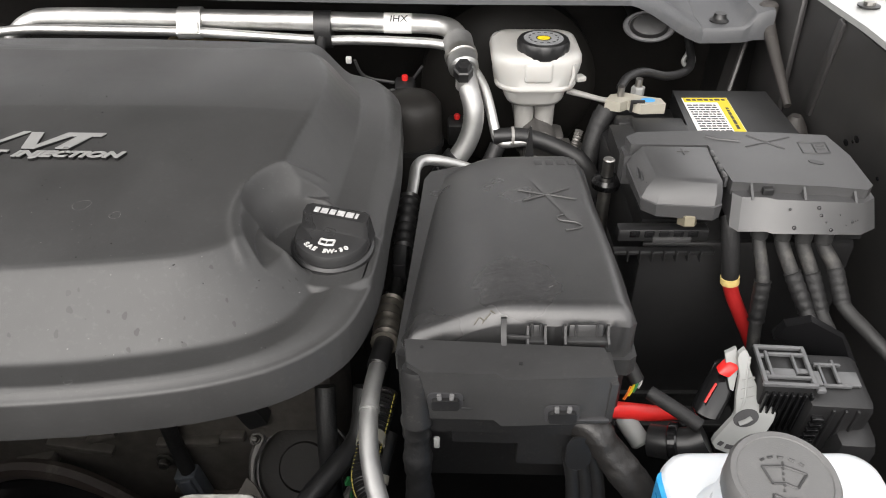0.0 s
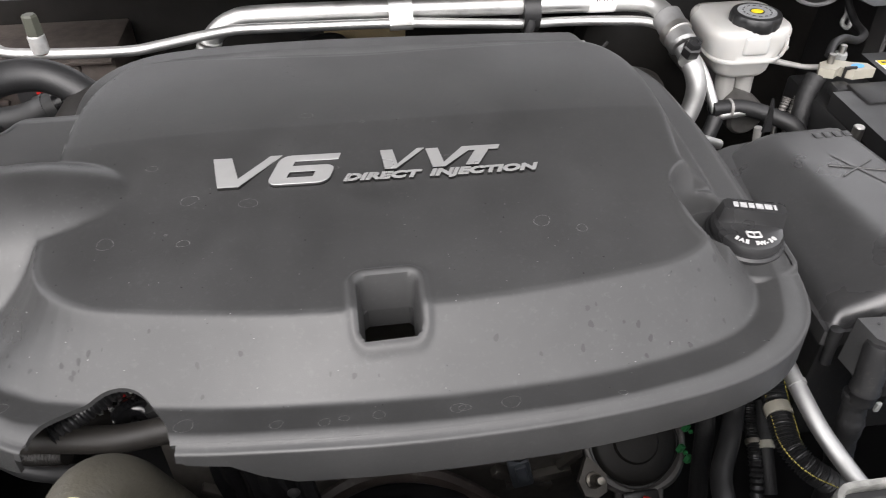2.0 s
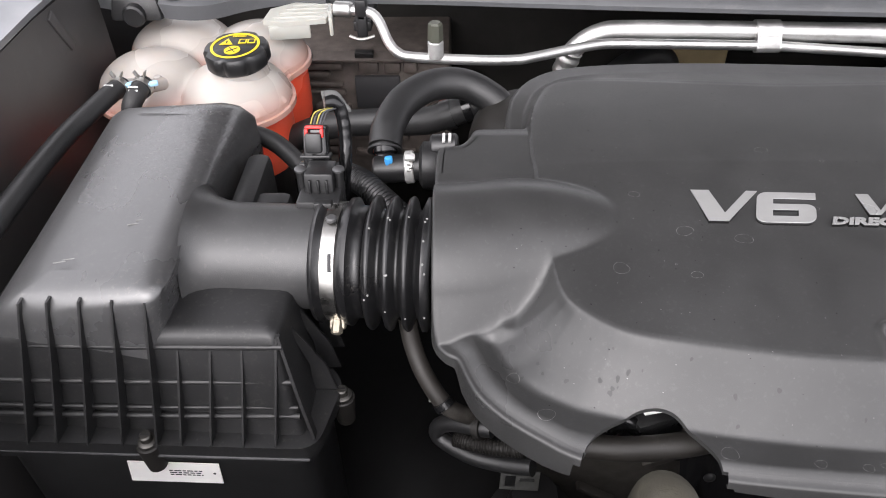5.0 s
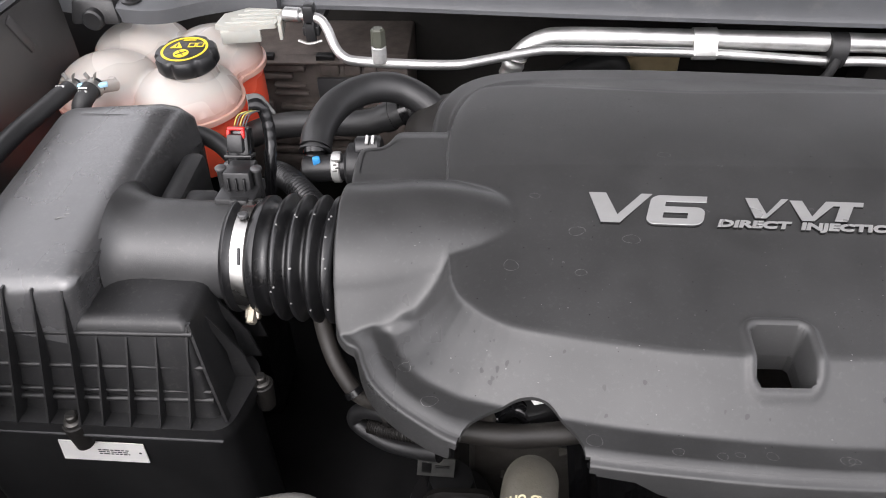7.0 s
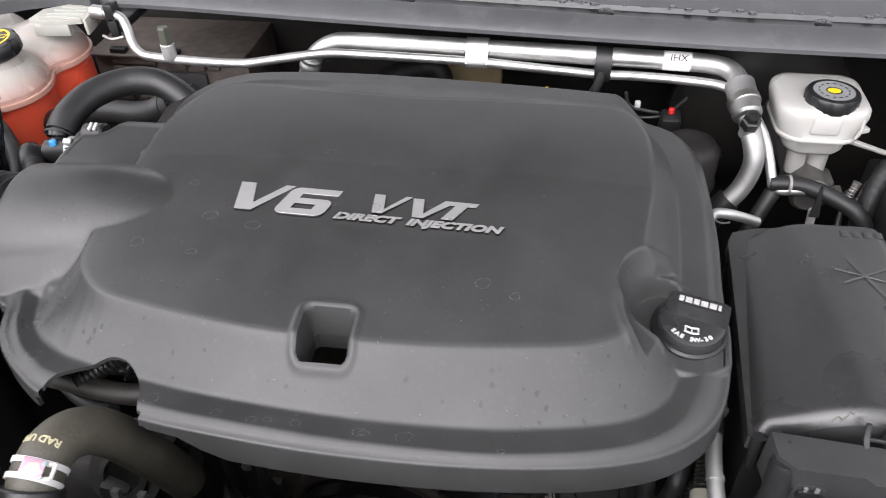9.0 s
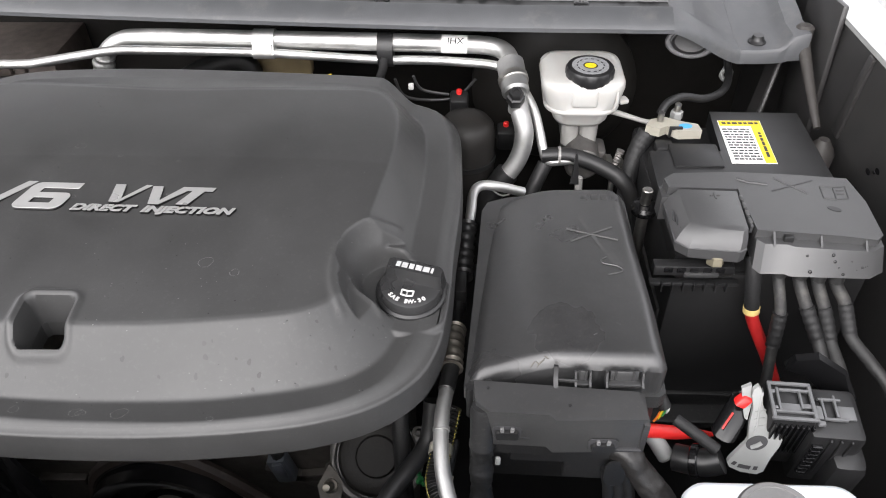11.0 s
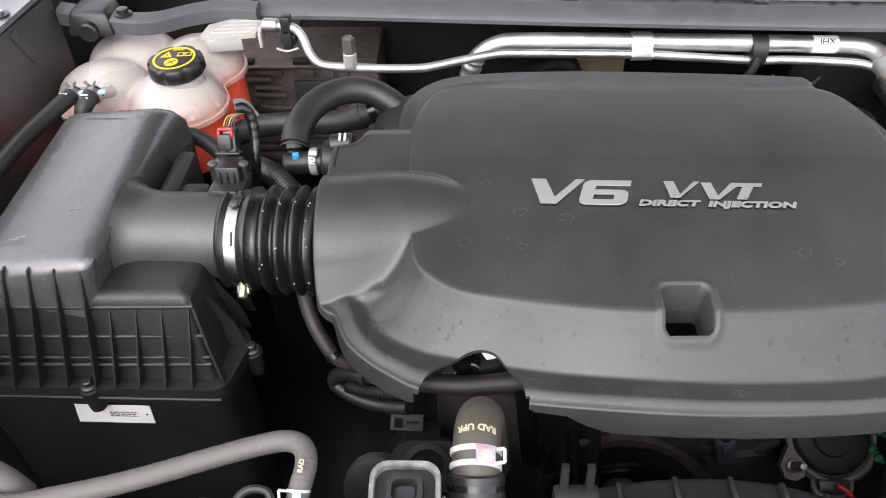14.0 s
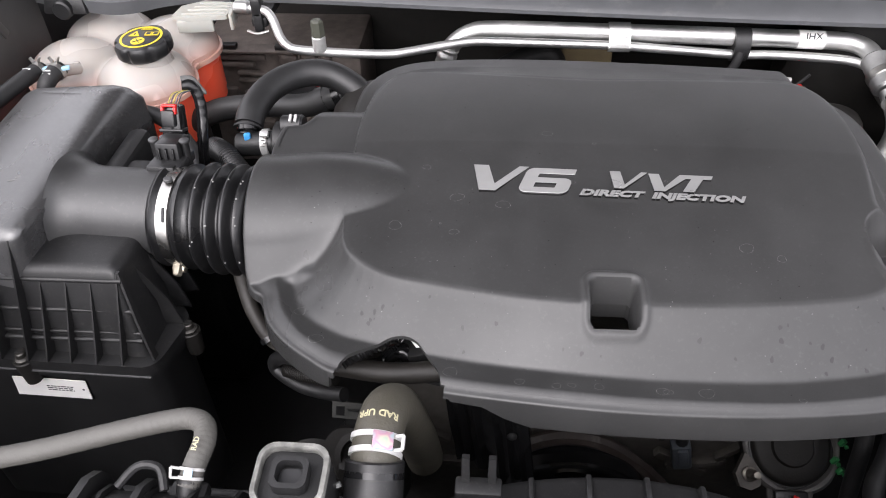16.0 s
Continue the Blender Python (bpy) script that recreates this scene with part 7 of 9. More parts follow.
def maf_sensor():
    t = thing("airflow_sensor", (-0.7370, 0.5, 1.245), "black airflow sensor with a grey plug and red lock", "sensor")
    part("base", box((-0.7380, 0.498, 1.2425), (0.032, 0.038, 0.01), 0.002, rot(x=-8)), BLACK, t)
    part("riser", box((-0.7385, 0.508, 1.248), (0.022, 0.026, 0.026), 0.002, rot(x=-10)), BLACK, t)
    for k in range(3):
        part("riser_rib", box((-0.745 + 0.0065 * k, 0.4935, 1.248), (0.0018, 0.003, 0.022), 0.0005, rot(x=-10)), GLOSS, t)
    for sx in (-1, 1):
        part("screw_post", rod((-0.7385 + sx * 0.0145, 0.504, 1.232), (-0.7385 + sx * 0.0145, 0.506, 1.261), 0.0036, 12), BLACK, t)
        part("post_cap", lathe([(0.0046, 0), (0.0046, 0.0018), (0.003, 0.003), (0, 0.003)], Matrix.Translation((-0.7385 + sx * 0.0145, 0.506, 1.2605)), 14), GREYP, t)
    plug = part("plug", box((-0.7460, 0.541, 1.258), (0.02, 0.019, 0.034), 0.0025, rot(x=-22), taper=(0.9, 0.9)), GLOSS, t)
    part("plug_flange", box((-0.7465, 0.533, 1.245), (0.027, 0.012, 0.008), 0.002, rot(x=-22)), BLACK, plug)
    part("plug_collar", box((-0.7462, 0.536, 1.2535), (0.0235, 0.014, 0.003), 0.001, rot(x=-22)), BLACK, plug)
    part("plug_latch", box((-0.7460, 0.532, 1.268), (0.013, 0.006, 0.016), 0.002, rot(x=-22)), BLACK, plug)
    part("red_lock", join(box((-0.7455, 0.539, 1.278), (0.014, 0.005, 0.0025), 0.0008, rot(x=-22)), box((-0.7515, 0.536, 1.2745), (0.0026, 0.0045, 0.007), 0.0008, rot(x=-22)), box((-0.7395, 0.536, 1.2745), (0.0026, 0.0045, 0.007), 0.0008, rot(x=-22))), RED, plug, "red lock tab")
    for k in range(4):
        part("plug_rib", box((-0.7545 + 0.0052 * k, 0.5275, 1.2405), (0.0022, 0.003, 0.011), 0.0006, rot(x=-22)), GLOSS, plug)
    for k, mt in enumerate((YELLOWDIM, GREYP, YELLOWDIM, BLUEGREY, INK)):
        part("wire", tube([(-0.7500 + 0.0024 * k, 0.548, 1.275), (-0.7470 + 0.0024 * k, 0.556, 1.281), (-0.7370 + 0.0015 * k, 0.562, 1.281)], 0.0006, 6, 4), mt, t)
    part("loom", wrinkled(tube([(-0.7410, 0.566, 1.284), (-0.7320, 0.569, 1.282), (-0.7275, 0.567, 1.268), (-0.7265, 0.56, 1.25), (-0.7275, 0.55, 1.23), (-0.731, 0.545, 1.2)], 0.0055, 16, 10), 0.0005, 4), GLOSS, t)
    part("tape_end", wrinkled(tube([(-0.742, 0.57, 1.288), (-0.735, 0.574, 1.287), (-0.728, 0.574, 1.281), (-0.7215, 0.572, 1.271)], lambda f: 0.0045 - 0.0028 * f, 12, 6), 0.0012, 2), GREYTAPE, t, "frayed grey tape end")
    t = thing("braided_loom", (-0.7, 0.52, 1.19), "black braided wiring sleeve behind the bellows", "wiring loom")
    part("sleeve", tube([(-0.74, 0.6, 1.19), (-0.72, 0.575, 1.2), (-0.7, 0.55, 1.2), (-0.678, 0.525, 1.195), (-0.66, 0.505, 1.18)], 0.0115, 16, 8, ridges=34, depth=0.0006), BLACK, t)


GREYTAPE = material("frayed_grey_tape", (0.09, 0.09, 0.088), 0.5, var=0.4, scale=160, bump=0.6)
YELLOWDIM = material("dusty_yellow_mark", (0.3, 0.25, 0.05), 0.6, var=0.3, scale=300)
BLUEGREY = material("blue_grey_plug", (0.06, 0.067, 0.078), 0.45, var=0.15)
maf_sensor()

# ---- coolant tank ----
LOBES = [(-0.872, 0.745, 0.0585, 0.037), (-0.868, 0.838, 0.0565, 0.038), (-0.966, 0.762, 0.0575, 0.041), (-0.958, 0.85, 0.06, 0.04)]


def tank_distance(X, Y, grow=0.0):
    d = np.full(np.shape(X), 1e9)
    for x, y, r, _ in LOBES:
        d = -smax(-d, -(np.sqrt((X - x) ** 2 + (Y - y) ** 2) - r - grow), 0.012)
    return d


def tank_height(X, Y):
    z = np.full(np.shape(X), 1.186)
    for x, y, r, h in LOBES:
        q = np.clip(1 - ((X - x) ** 2 + (Y - y) ** 2) / (r * r), 0, 1)
        z = smax(z, 1.186 + h * np.sqrt(q), 0.006)
    return z + 0.0


def coolant_tank():
    t = thing("coolant_tank", (-0.9, 0.79, 1.07), "milky lobed coolant expansion tank half full of red coolant", "coolant tank")
    part("upper_shell", field(-1.04, -0.79, 0.66, 0.93, 0.004, lambda X, Y: tank_distance(X, Y), tank_height, lambda x, y: 1.176), MILKY, t, angle=70)
    part("seam", field(-1.04, -0.79, 0.66, 0.93, 0.004, lambda X, Y: tank_distance(X, Y, 0.0035), lambda X, Y: X * 0 + 1.184, lambda x, y: 1.178), MILKY, t)
    part("lower_shell", field(-1.04, -0.79, 0.66, 0.93, 0.004, lambda X, Y: tank_distance(X, Y, -0.003), lambda X, Y: X * 0 + 1.177, lambda x, y: 1.124), COOLANT, t, "red coolant showing through the lower shell", angle=70)
    part("base_shell", field(-1.04, -0.79, 0.66, 0.93, 0.005, lambda X, Y: tank_distance(X, Y, -0.004), lambda X, Y: X * 0 + 1.1245, lambda x, y: 1.112), COOLANT, t, angle=70)
    part("bracket", box((-0.915, 0.8, 0.86), (0.12, 0.12, 0.51), 0.01), BLACK, t, "black mounting bracket")
    part("neck", lathe([(0.03, -0.008), (0.028, 0.0), (0.028, 0.006)], Matrix.Translation((-0.8625, 0.748, 1.22)), 28), MILKY, t)
    m = Matrix.Translation((-0.8625, 0.748, 1.2245)) @ rot(x=3, y=-2)
    cap = part("cap", lathe([(0.0300, 0), (0.0325, 0.002), (0.0335, 0.004), (0.0335, 0.015), (0.0315, 0.0185), (0.027, 0.0195), (0, 0.0195)], m, 96, lambda a, h: 1 - 0.1 * max(0, math.cos(7 * a + 0.4)) ** 2 if 0.001 < h < 0.019 else 1), BLACK, t, "black lobed screw cap with yellow warning marks")
    part("yellow_ring", lathe([(0.0252, 0.0196), (0.0252, 0.02), (0.0225, 0.02), (0.0225, 0.0196)], m, 48, ring=True), YELLOW, cap)

    def p(x, y, z=0.0199):
        return m @ Matrix.Translation((x, y, z))
    part("warning_triangle", prism([(-0.017, 0.002), (-0.003, 0.002), (-0.01, 0.0145)], 0, 0.0004, 0, p(0, 0, 0.0197)), YELLOW, cap)
    part("triangle_mark", box(p(-0.01, 0.0065) @ Vector((0, 0, 0.0003)), (0.0014, 0.005, 0.0004), 0, m.to_3x3().to_4x4()), INK, cap)
    part("book_symbol", join(box(p(0.0065, 0.0075) @ Vector((0, 0, 0)), (0.008, 0.008, 0.0005), 0, m.to_3x3().to_4x4()), box(p(0.0155, 0.0075) @ Vector((0, 0, 0)), (0.008, 0.008, 0.0005), 0, m.to_3x3().to_4x4())), YELLOW, cap)
    part("book_page", join(box(p(0.0065, 0.0075) @ Vector((0, 0, 0.0003)), (0.0052, 0.0052, 0.0004), 0, m.to_3x3().to_4x4()), box(p(0.0155, 0.0075) @ Vector((0, 0, 0.0003)), (0.0052, 0.0052, 0.0004), 0, m.to_3x3().to_4x4())), BLACK, cap)
    part("no_entry_disc", lathe([(0.0082, 0.0196), (0.0082, 0.0201), (0, 0.0201)], m @ Matrix.Translation((-0.001, -0.0095, 0)), 24), YELLOW, cap)
    part("disc_mark", join(*[rod(p(-0.001, -0.0095) @ Vector((math.cos(a) * 0.006, math.sin(a) * 0.006, 0.0004)), p(-0.001, -0.0095) @ Vector((-math.cos(a) * 0.006, -math.sin(a) * 0.006, 0.0004)), 0.0006, 5) for a in (0.6, 2.2)]), BLACK, cap)
    part("print", bars(2, 0.014, 0.005, p(0.001, 0.0192), 3), YELLOW, cap)
    # moulded arm to the body
    arm = part("arm", prism([(-0.848, 0.808), (-0.825, 0.803), (-0.78, 0.812), (-0.774, 0.85), (-0.82, 0.855), (-0.845, 0.838)], 1.2375, 1.243, 0.001), MILKARM, t, "frosted moulded mounting arm")
    part("arm_lip", box((-0.7775, 0.83, 1.234), (0.004, 0.04, 0.02), 0.001, rot(z=8)), MILKARM, arm)
    part("arm_web", box((-0.82, 0.808, 1.23), (0.045, 0.006, 0.016), 0.002, rot(z=8)), MILKARM, arm)
    for k in range(4):
        part("arm_rib", box((-0.81 + 0.003 * k, 0.814 + 0.0105 * k, 1.2435), (0.055 - 0.004 * k, 0.0014, 0.003), 0.0005, rot(z=4)), MILKARM, arm)
    # hose nipples
    for x in (-0.964, -0.939):
        part("nipple", rod((x + 0.006, 0.712, 1.22), (x, 0.686, 1.231), 0.0065, 14), MILKY, t)
    for x, y in ((-0.945, 0.73),):
        part("moulded_button", lathe([(0.005, 0), (0.0035, 0.003), (0, 0.0035)], Matrix.Translation((x, y, float(tank_height(np.array([x]), np.array([y]))[0]) - 0.001)), 14), MILKY, t)
    ends = (("overflow_hose", [(-0.963, 0.69, 1.23), (-0.967, 0.668, 1.233), (-0.976, 0.635, 1.231), (-0.985, 0.595, 1.229), (-0.987, 0.53, 1.23), (-0.987, 0.46, 1.23), (-0.99, 0.38, 1.222), (-1.0, 0.28, 1.2), (-1.01, 0.2, 1.15)], "long black coolant hose beside the air cleaner"),
            ("return_hose", [(-0.939, 0.688, 1.233), (-0.942, 0.67, 1.232), (-0.947, 0.66, 1.222), (-0.95, 0.668, 1.2), (-0.95, 0.672, 1.14)], "short black coolant hose behind the air cleaner"))
    for name, pts, lab in ends:
        h = thing(name, pts[0], lab, "hose")
        part("hose", tube(pts, 0.0092, 14, 6), RUBBER, h)
        d = (Vector(pts[1]) - Vector(pts[0])).normalized()
        a = Vector(pts[0]) + d * 0.004
        part("clamp", rod(a, a + d * 0.006, 0.0104, 18), STEEL, h)
        for s in (-1, 1):
            part("clamp_ear", box(a + Vector((s * 0.004, 0, 0.0125)), (0.0015, 0.005, 0.008), 0.0004, rot(y=s * 25)), STEEL, h)
        part("blue_clip", box(a + Vector((0.011, -0.002, 0.004)), (0.009, 0.006, 0.004), 0.001, rot(z=20)), BLUEPALE, h)
        part("print", bars(2, 0.009, 0.007, Matrix.Translation(a + d * 0.014 + Vector((0, -0.0045, 0.008))) @ rot(x=50), 4, fill=0.5), WHITE, h)
    h = thing("tank_hose", (-0.83, 0.64, 1.18), "black coolant hose under the expansion tank", "hose")
    part("hose", tube([(-0.89, 0.655, 1.2), (-0.86, 0.655, 1.2), (-0.82, 0.65, 1.196), (-0.79, 0.63, 1.185), (-0.765, 0.6, 1.17), (-0.755, 0.57, 1.15)], 0.009, 14, 5), RUBBER, h)
    part("white_tag", box((-0.842, 0.645, 1.196), (0.014, 0.004, 0.012), 0.001), WHITE, h)


BLUEPALE = material("pale_blue_clip", (0.3, 0.5, 0.65), 0.4, var=0.2)
coolant_tank()

# ---- breather, hoses and shields behind the cover ----


def behind_left():
    t = thing("breather_hose", (-0.68, 0.65, 1.18), "thick black rubber breather hose arching behind the cover", "hose")
    part("hose", tube([(-0.7, 0.607, 1.214), (-0.698, 0.626, 1.2235), (-0.686, 0.658, 1.231), (-0.662, 0.686, 1.232), (-0.63, 0.696, 1.228), (-0.6, 0.69, 1.214), (-0.58, 0.678, 1.195)], 0.0152, 20, 7), RUBBER, t)
    part("hose_mouth", lathe([(0.0158, 0), (0.0158, 0.002), (0.0125, 0.002), (0.012, -0.004)], Matrix.Translation((-0.7, 0.6055, 1.213)) @ rot(x=125), 24), RUBBER, t)
    t = thing("breather_valve", (-0.69, 0.59, 1.19), "black breather elbow with a blue clip and steel clamp", "elbow fitting")
    part("stem", rod((-0.7, 0.612, 1.217), (-0.699, 0.59, 1.203), 0.0095, 16), GLOSS, t)
    part("stem_collar", rod((-0.7, 0.604, 1.217), (-0.6995, 0.6, 1.213), 0.0112, 16), GLOSS, t)
    part("elbow", rod((-0.709, 0.589, 1.202), (-0.664, 0.588, 1.207), 0.0125, 20, bevel=0.002), BLACK, t)
    part("blue_clip", box((-0.695, 0.584, 1.2155), (0.007, 0.006, 0.008), 0.0015, rot(z=15)), BLUECLIP, t)
    part("clamp", rod((-0.681, 0.5885, 1.2055), (-0.673, 0.5885, 1.206), 0.0146, 24, bevel=0.001), CLAMPP, t, "pale zinc clamp band")
    part("clamp_tooth", join(*[box((-0.677 + 0.002 * (k % 2), 0.5885 - 0.0146 * math.cos(radians(20 + 11 * k)), 1.2058 + 0.0146 * math.sin(radians(20 + 11 * k))), (0.0035, 0.0012, 0.0012), 0.0002) for k in range(7)]), STEEL, t)
    part("clamp_screw", box((-0.676, 0.582, 1.2205), (0.009, 0.006, 0.005), 0.001, rot(x=30)), CLAMPP, t)
    part("socket", lathe([(0.016, 0), (0.021, 0.003), (0.022, 0.014), (0.02, 0.018), (0.015, 0.019)], Matrix.Translation((-0.668, 0.588, 1.208)) @ rot(y=90), 28), PLASTIC, t)
    t = thing("notch_fitting", (-0.645, 0.588, 1.22), "white clip fitting in the notch of the cover", "fitting")
    part("barrel", rod((-0.658, 0.59, 1.226), (-0.634, 0.589, 1.228), 0.011, 18, bevel=0.002), BLACK, t)
    for k in range(2):
        part("white_bar", box((-0.6465 + 0.0052 * k, 0.585, 1.2385), (0.0026, 0.009, 0.003), 0.0006, rot(x=20)), WHITE, t)
    t = thing("throttle_housing", (-0.58, 0.67, 1.15), "black plastic housing behind the engine cover", "housing")
    part("dome", lathe([(0.06, 0), (0.06, 0.02), (0.056, 0.036), (0.044, 0.05), (0.024, 0.058), (0, 0.06)], Matrix.Translation((-0.565, 0.668, 1.165)), 40), DEEP, t, angle=60)
    t = thing("heater_hose", (-0.7, 0.72, 1.16), "black heater hose with a clamp behind the breather", "hose")
    part("hose", tube([(-0.83, 0.74, 1.13), (-0.78, 0.735, 1.155), (-0.72, 0.725, 1.168), (-0.67, 0.715, 1.175), (-0.63, 0.715, 1.19), (-0.6, 0.72, 1.2)], 0.0145, 16, 6), RUBBER, t)
    part("clamp", rod((-0.65, 0.715, 1.181), (-0.64, 0.715, 1.185), 0.0162, 18), BLACK, t)
    part("clamp", rod((-0.63, 0.715, 1.19), (-0.622, 0.7155, 1.193), 0.0165, 18), GLOSS, t)
    part("red_tag", box((-0.655, 0.74, 1.19), (0.008, 0.004, 0.006), 0.001), RED, t)
    # ribbed heat shield on the firewall
    t = thing("heat_shield", (-0.76, 0.97, 0.95), "dull brown stamped heat shield on the firewall", "heat shield")
    part("panel", box((-0.775, 1.038, 1.013), (0.25, 0.124, 0.21), 0.005), RUSTY, t)
    part("lip", box((-0.775, 0.972, 1.1165), (0.25, 0.02, 0.005), 0.0015, rot(x=12)), RUSTY, t)
    for x0, x1, z0, z1 in ((-0.866, -0.796, 1.098, 1.109), (-0.775, -0.747, 1.093, 1.11), (-0.74, -0.717, 1.093, 1.11), (-0.713, -0.694, 1.093, 1.11), (-0.868, -0.815, 1.086, 1.095), (-0.845, -0.797, 1.072, 1.079), (-0.845, -0.795, 1.059, 1.067), (-0.88, -0.85, 1.03, 1.05), (-0.84, -0.79, 1.035, 1.045), (-0.862, -0.8, 0.976, 0.991), (-0.865, -0.802, 0.961, 0.972), (-0.868, -0.805, 0.942, 0.956), (-0.78, -0.7, 1.012, 1.022), (-0.79, -0.71, 0.985, 1.0), (-0.71, -0.66, 1.03, 1.075), (-0.79, -0.7, 0.955, 0.968)):
        part("emboss", box(((x0 + x1) / 2, 0.974, (z0 + z1) / 2), (x1 - x0, 0.012, z1 - z0), 0.0035, rot(y=1.5)), RUSTY, t)
    for x in (-0.85, -0.765):
        part("clip_tab", box((x, 0.972, 1.121), (0.025, 0.012, 0.008), 0.001), BLACK, t)
    part("opening", box((-0.75, 0.973, 1.063), (0.063, 0.008, 0.05), 0.003), INK, t)
    t = thing("insulation_pad", (-0.33, 1.0, 1.08), "tan insulation pad on the firewall", "pad")
    part("pad", box((-0.325, 1.005, 1.105), (0.11, 0.02, 0.05), 0.004), TAN, t)
    t = thing("firewall_hose", (-0.4, 0.98, 1.09), "black rubber hose by the firewall", "hose")
    part("hose", tube([(-0.47, 0.88, 1.1), (-0.43, 0.94, 1.11), (-0.39, 0.97, 1.115), (-0.36, 0.975, 1.11), (-0.35, 0.97, 1.07)], 0.016, 16, 6), RUBBER, t)
    t = thing("yellow_tag", (-0.2, 0.8, 1.2), "small yellow tag behind the cover", "tag")
    part("tag", box((-0.205, 0.80, 1.185), (0.012, 0.004, 0.006), 0.001, rot(y=-20)), YELLOW, t)
    part("wire", tube([(-0.205, 0.80, 1.184), (-0.2, 0.82, 1.15), (-0.19, 0.84, 1.1)], 0.0012, 6, 4), INK, t)
    for pts in ([(-0.13, 0.86, 1.15), (-0.12, 0.87, 1.12), (-0.09, 0.885, 1.105), (-0.05, 0.885, 1.11), (-0.025, 0.88, 1.14)], [(-0.105, 0.85, 1.16), (-0.095, 0.86, 1.135), (-0.06, 0.865, 1.125)]):
        t = thing("thin_cable", pts[0], "thin pale cable looped behind the pipes", "cable", "cables behind the pipes")
        part("cable", tube(pts, 0.002, 8, 6), GREYP, t)
    for c in ((-0.046, 0.852, 1.137), (0.018, 0.872, 1.076)):
        t = thing("coil_plug", c, "black sensor plug with a red lock tab", "connector", "red-locked plugs")
        part("body", box((c[0], c[1], c[2] - 0.02), (0.024, 0.024, 0.034), 0.004, rot(x=15)), BLACK, t)
        part("red_tab", rod((c[0], c[1], c[2] - 0.004), (c[0], c[1], c[2] + 0.003), 0.004, 12, bevel=0.001), RED, t)
    t = thing("rear_cap", (-0.05, 0.73, 1.13), "black domed cap behind the engine cover", "cap")
    part("dome", lathe([(0.034, -0.14), (0.034, 0), (0.033, 0.012), (0.027, 0.02), (0.015, 0.025), (0, 0.026)], Matrix.Translation((-0.035, 0.755, 1.135)), 32), DEEP, t, angle=60)
    part("band", lathe([(0.036, 0), (0.036, 0.006)], Matrix.Translation((-0.035, 0.755, 1.1)), 32), BLACK, t)
    part("white_clip", box((-0.1, 0.76, 1.196), (0.006, 0.005, 0.007), 0.001), WHITE, t)


CLAMPP = material("pale_zinc_clamp", (0.42, 0.42, 0.41), 0.42, metal=0.4, var=0.2, scale=200)
behind_left()

# ---- pipes and looms between cover and fuse box ----


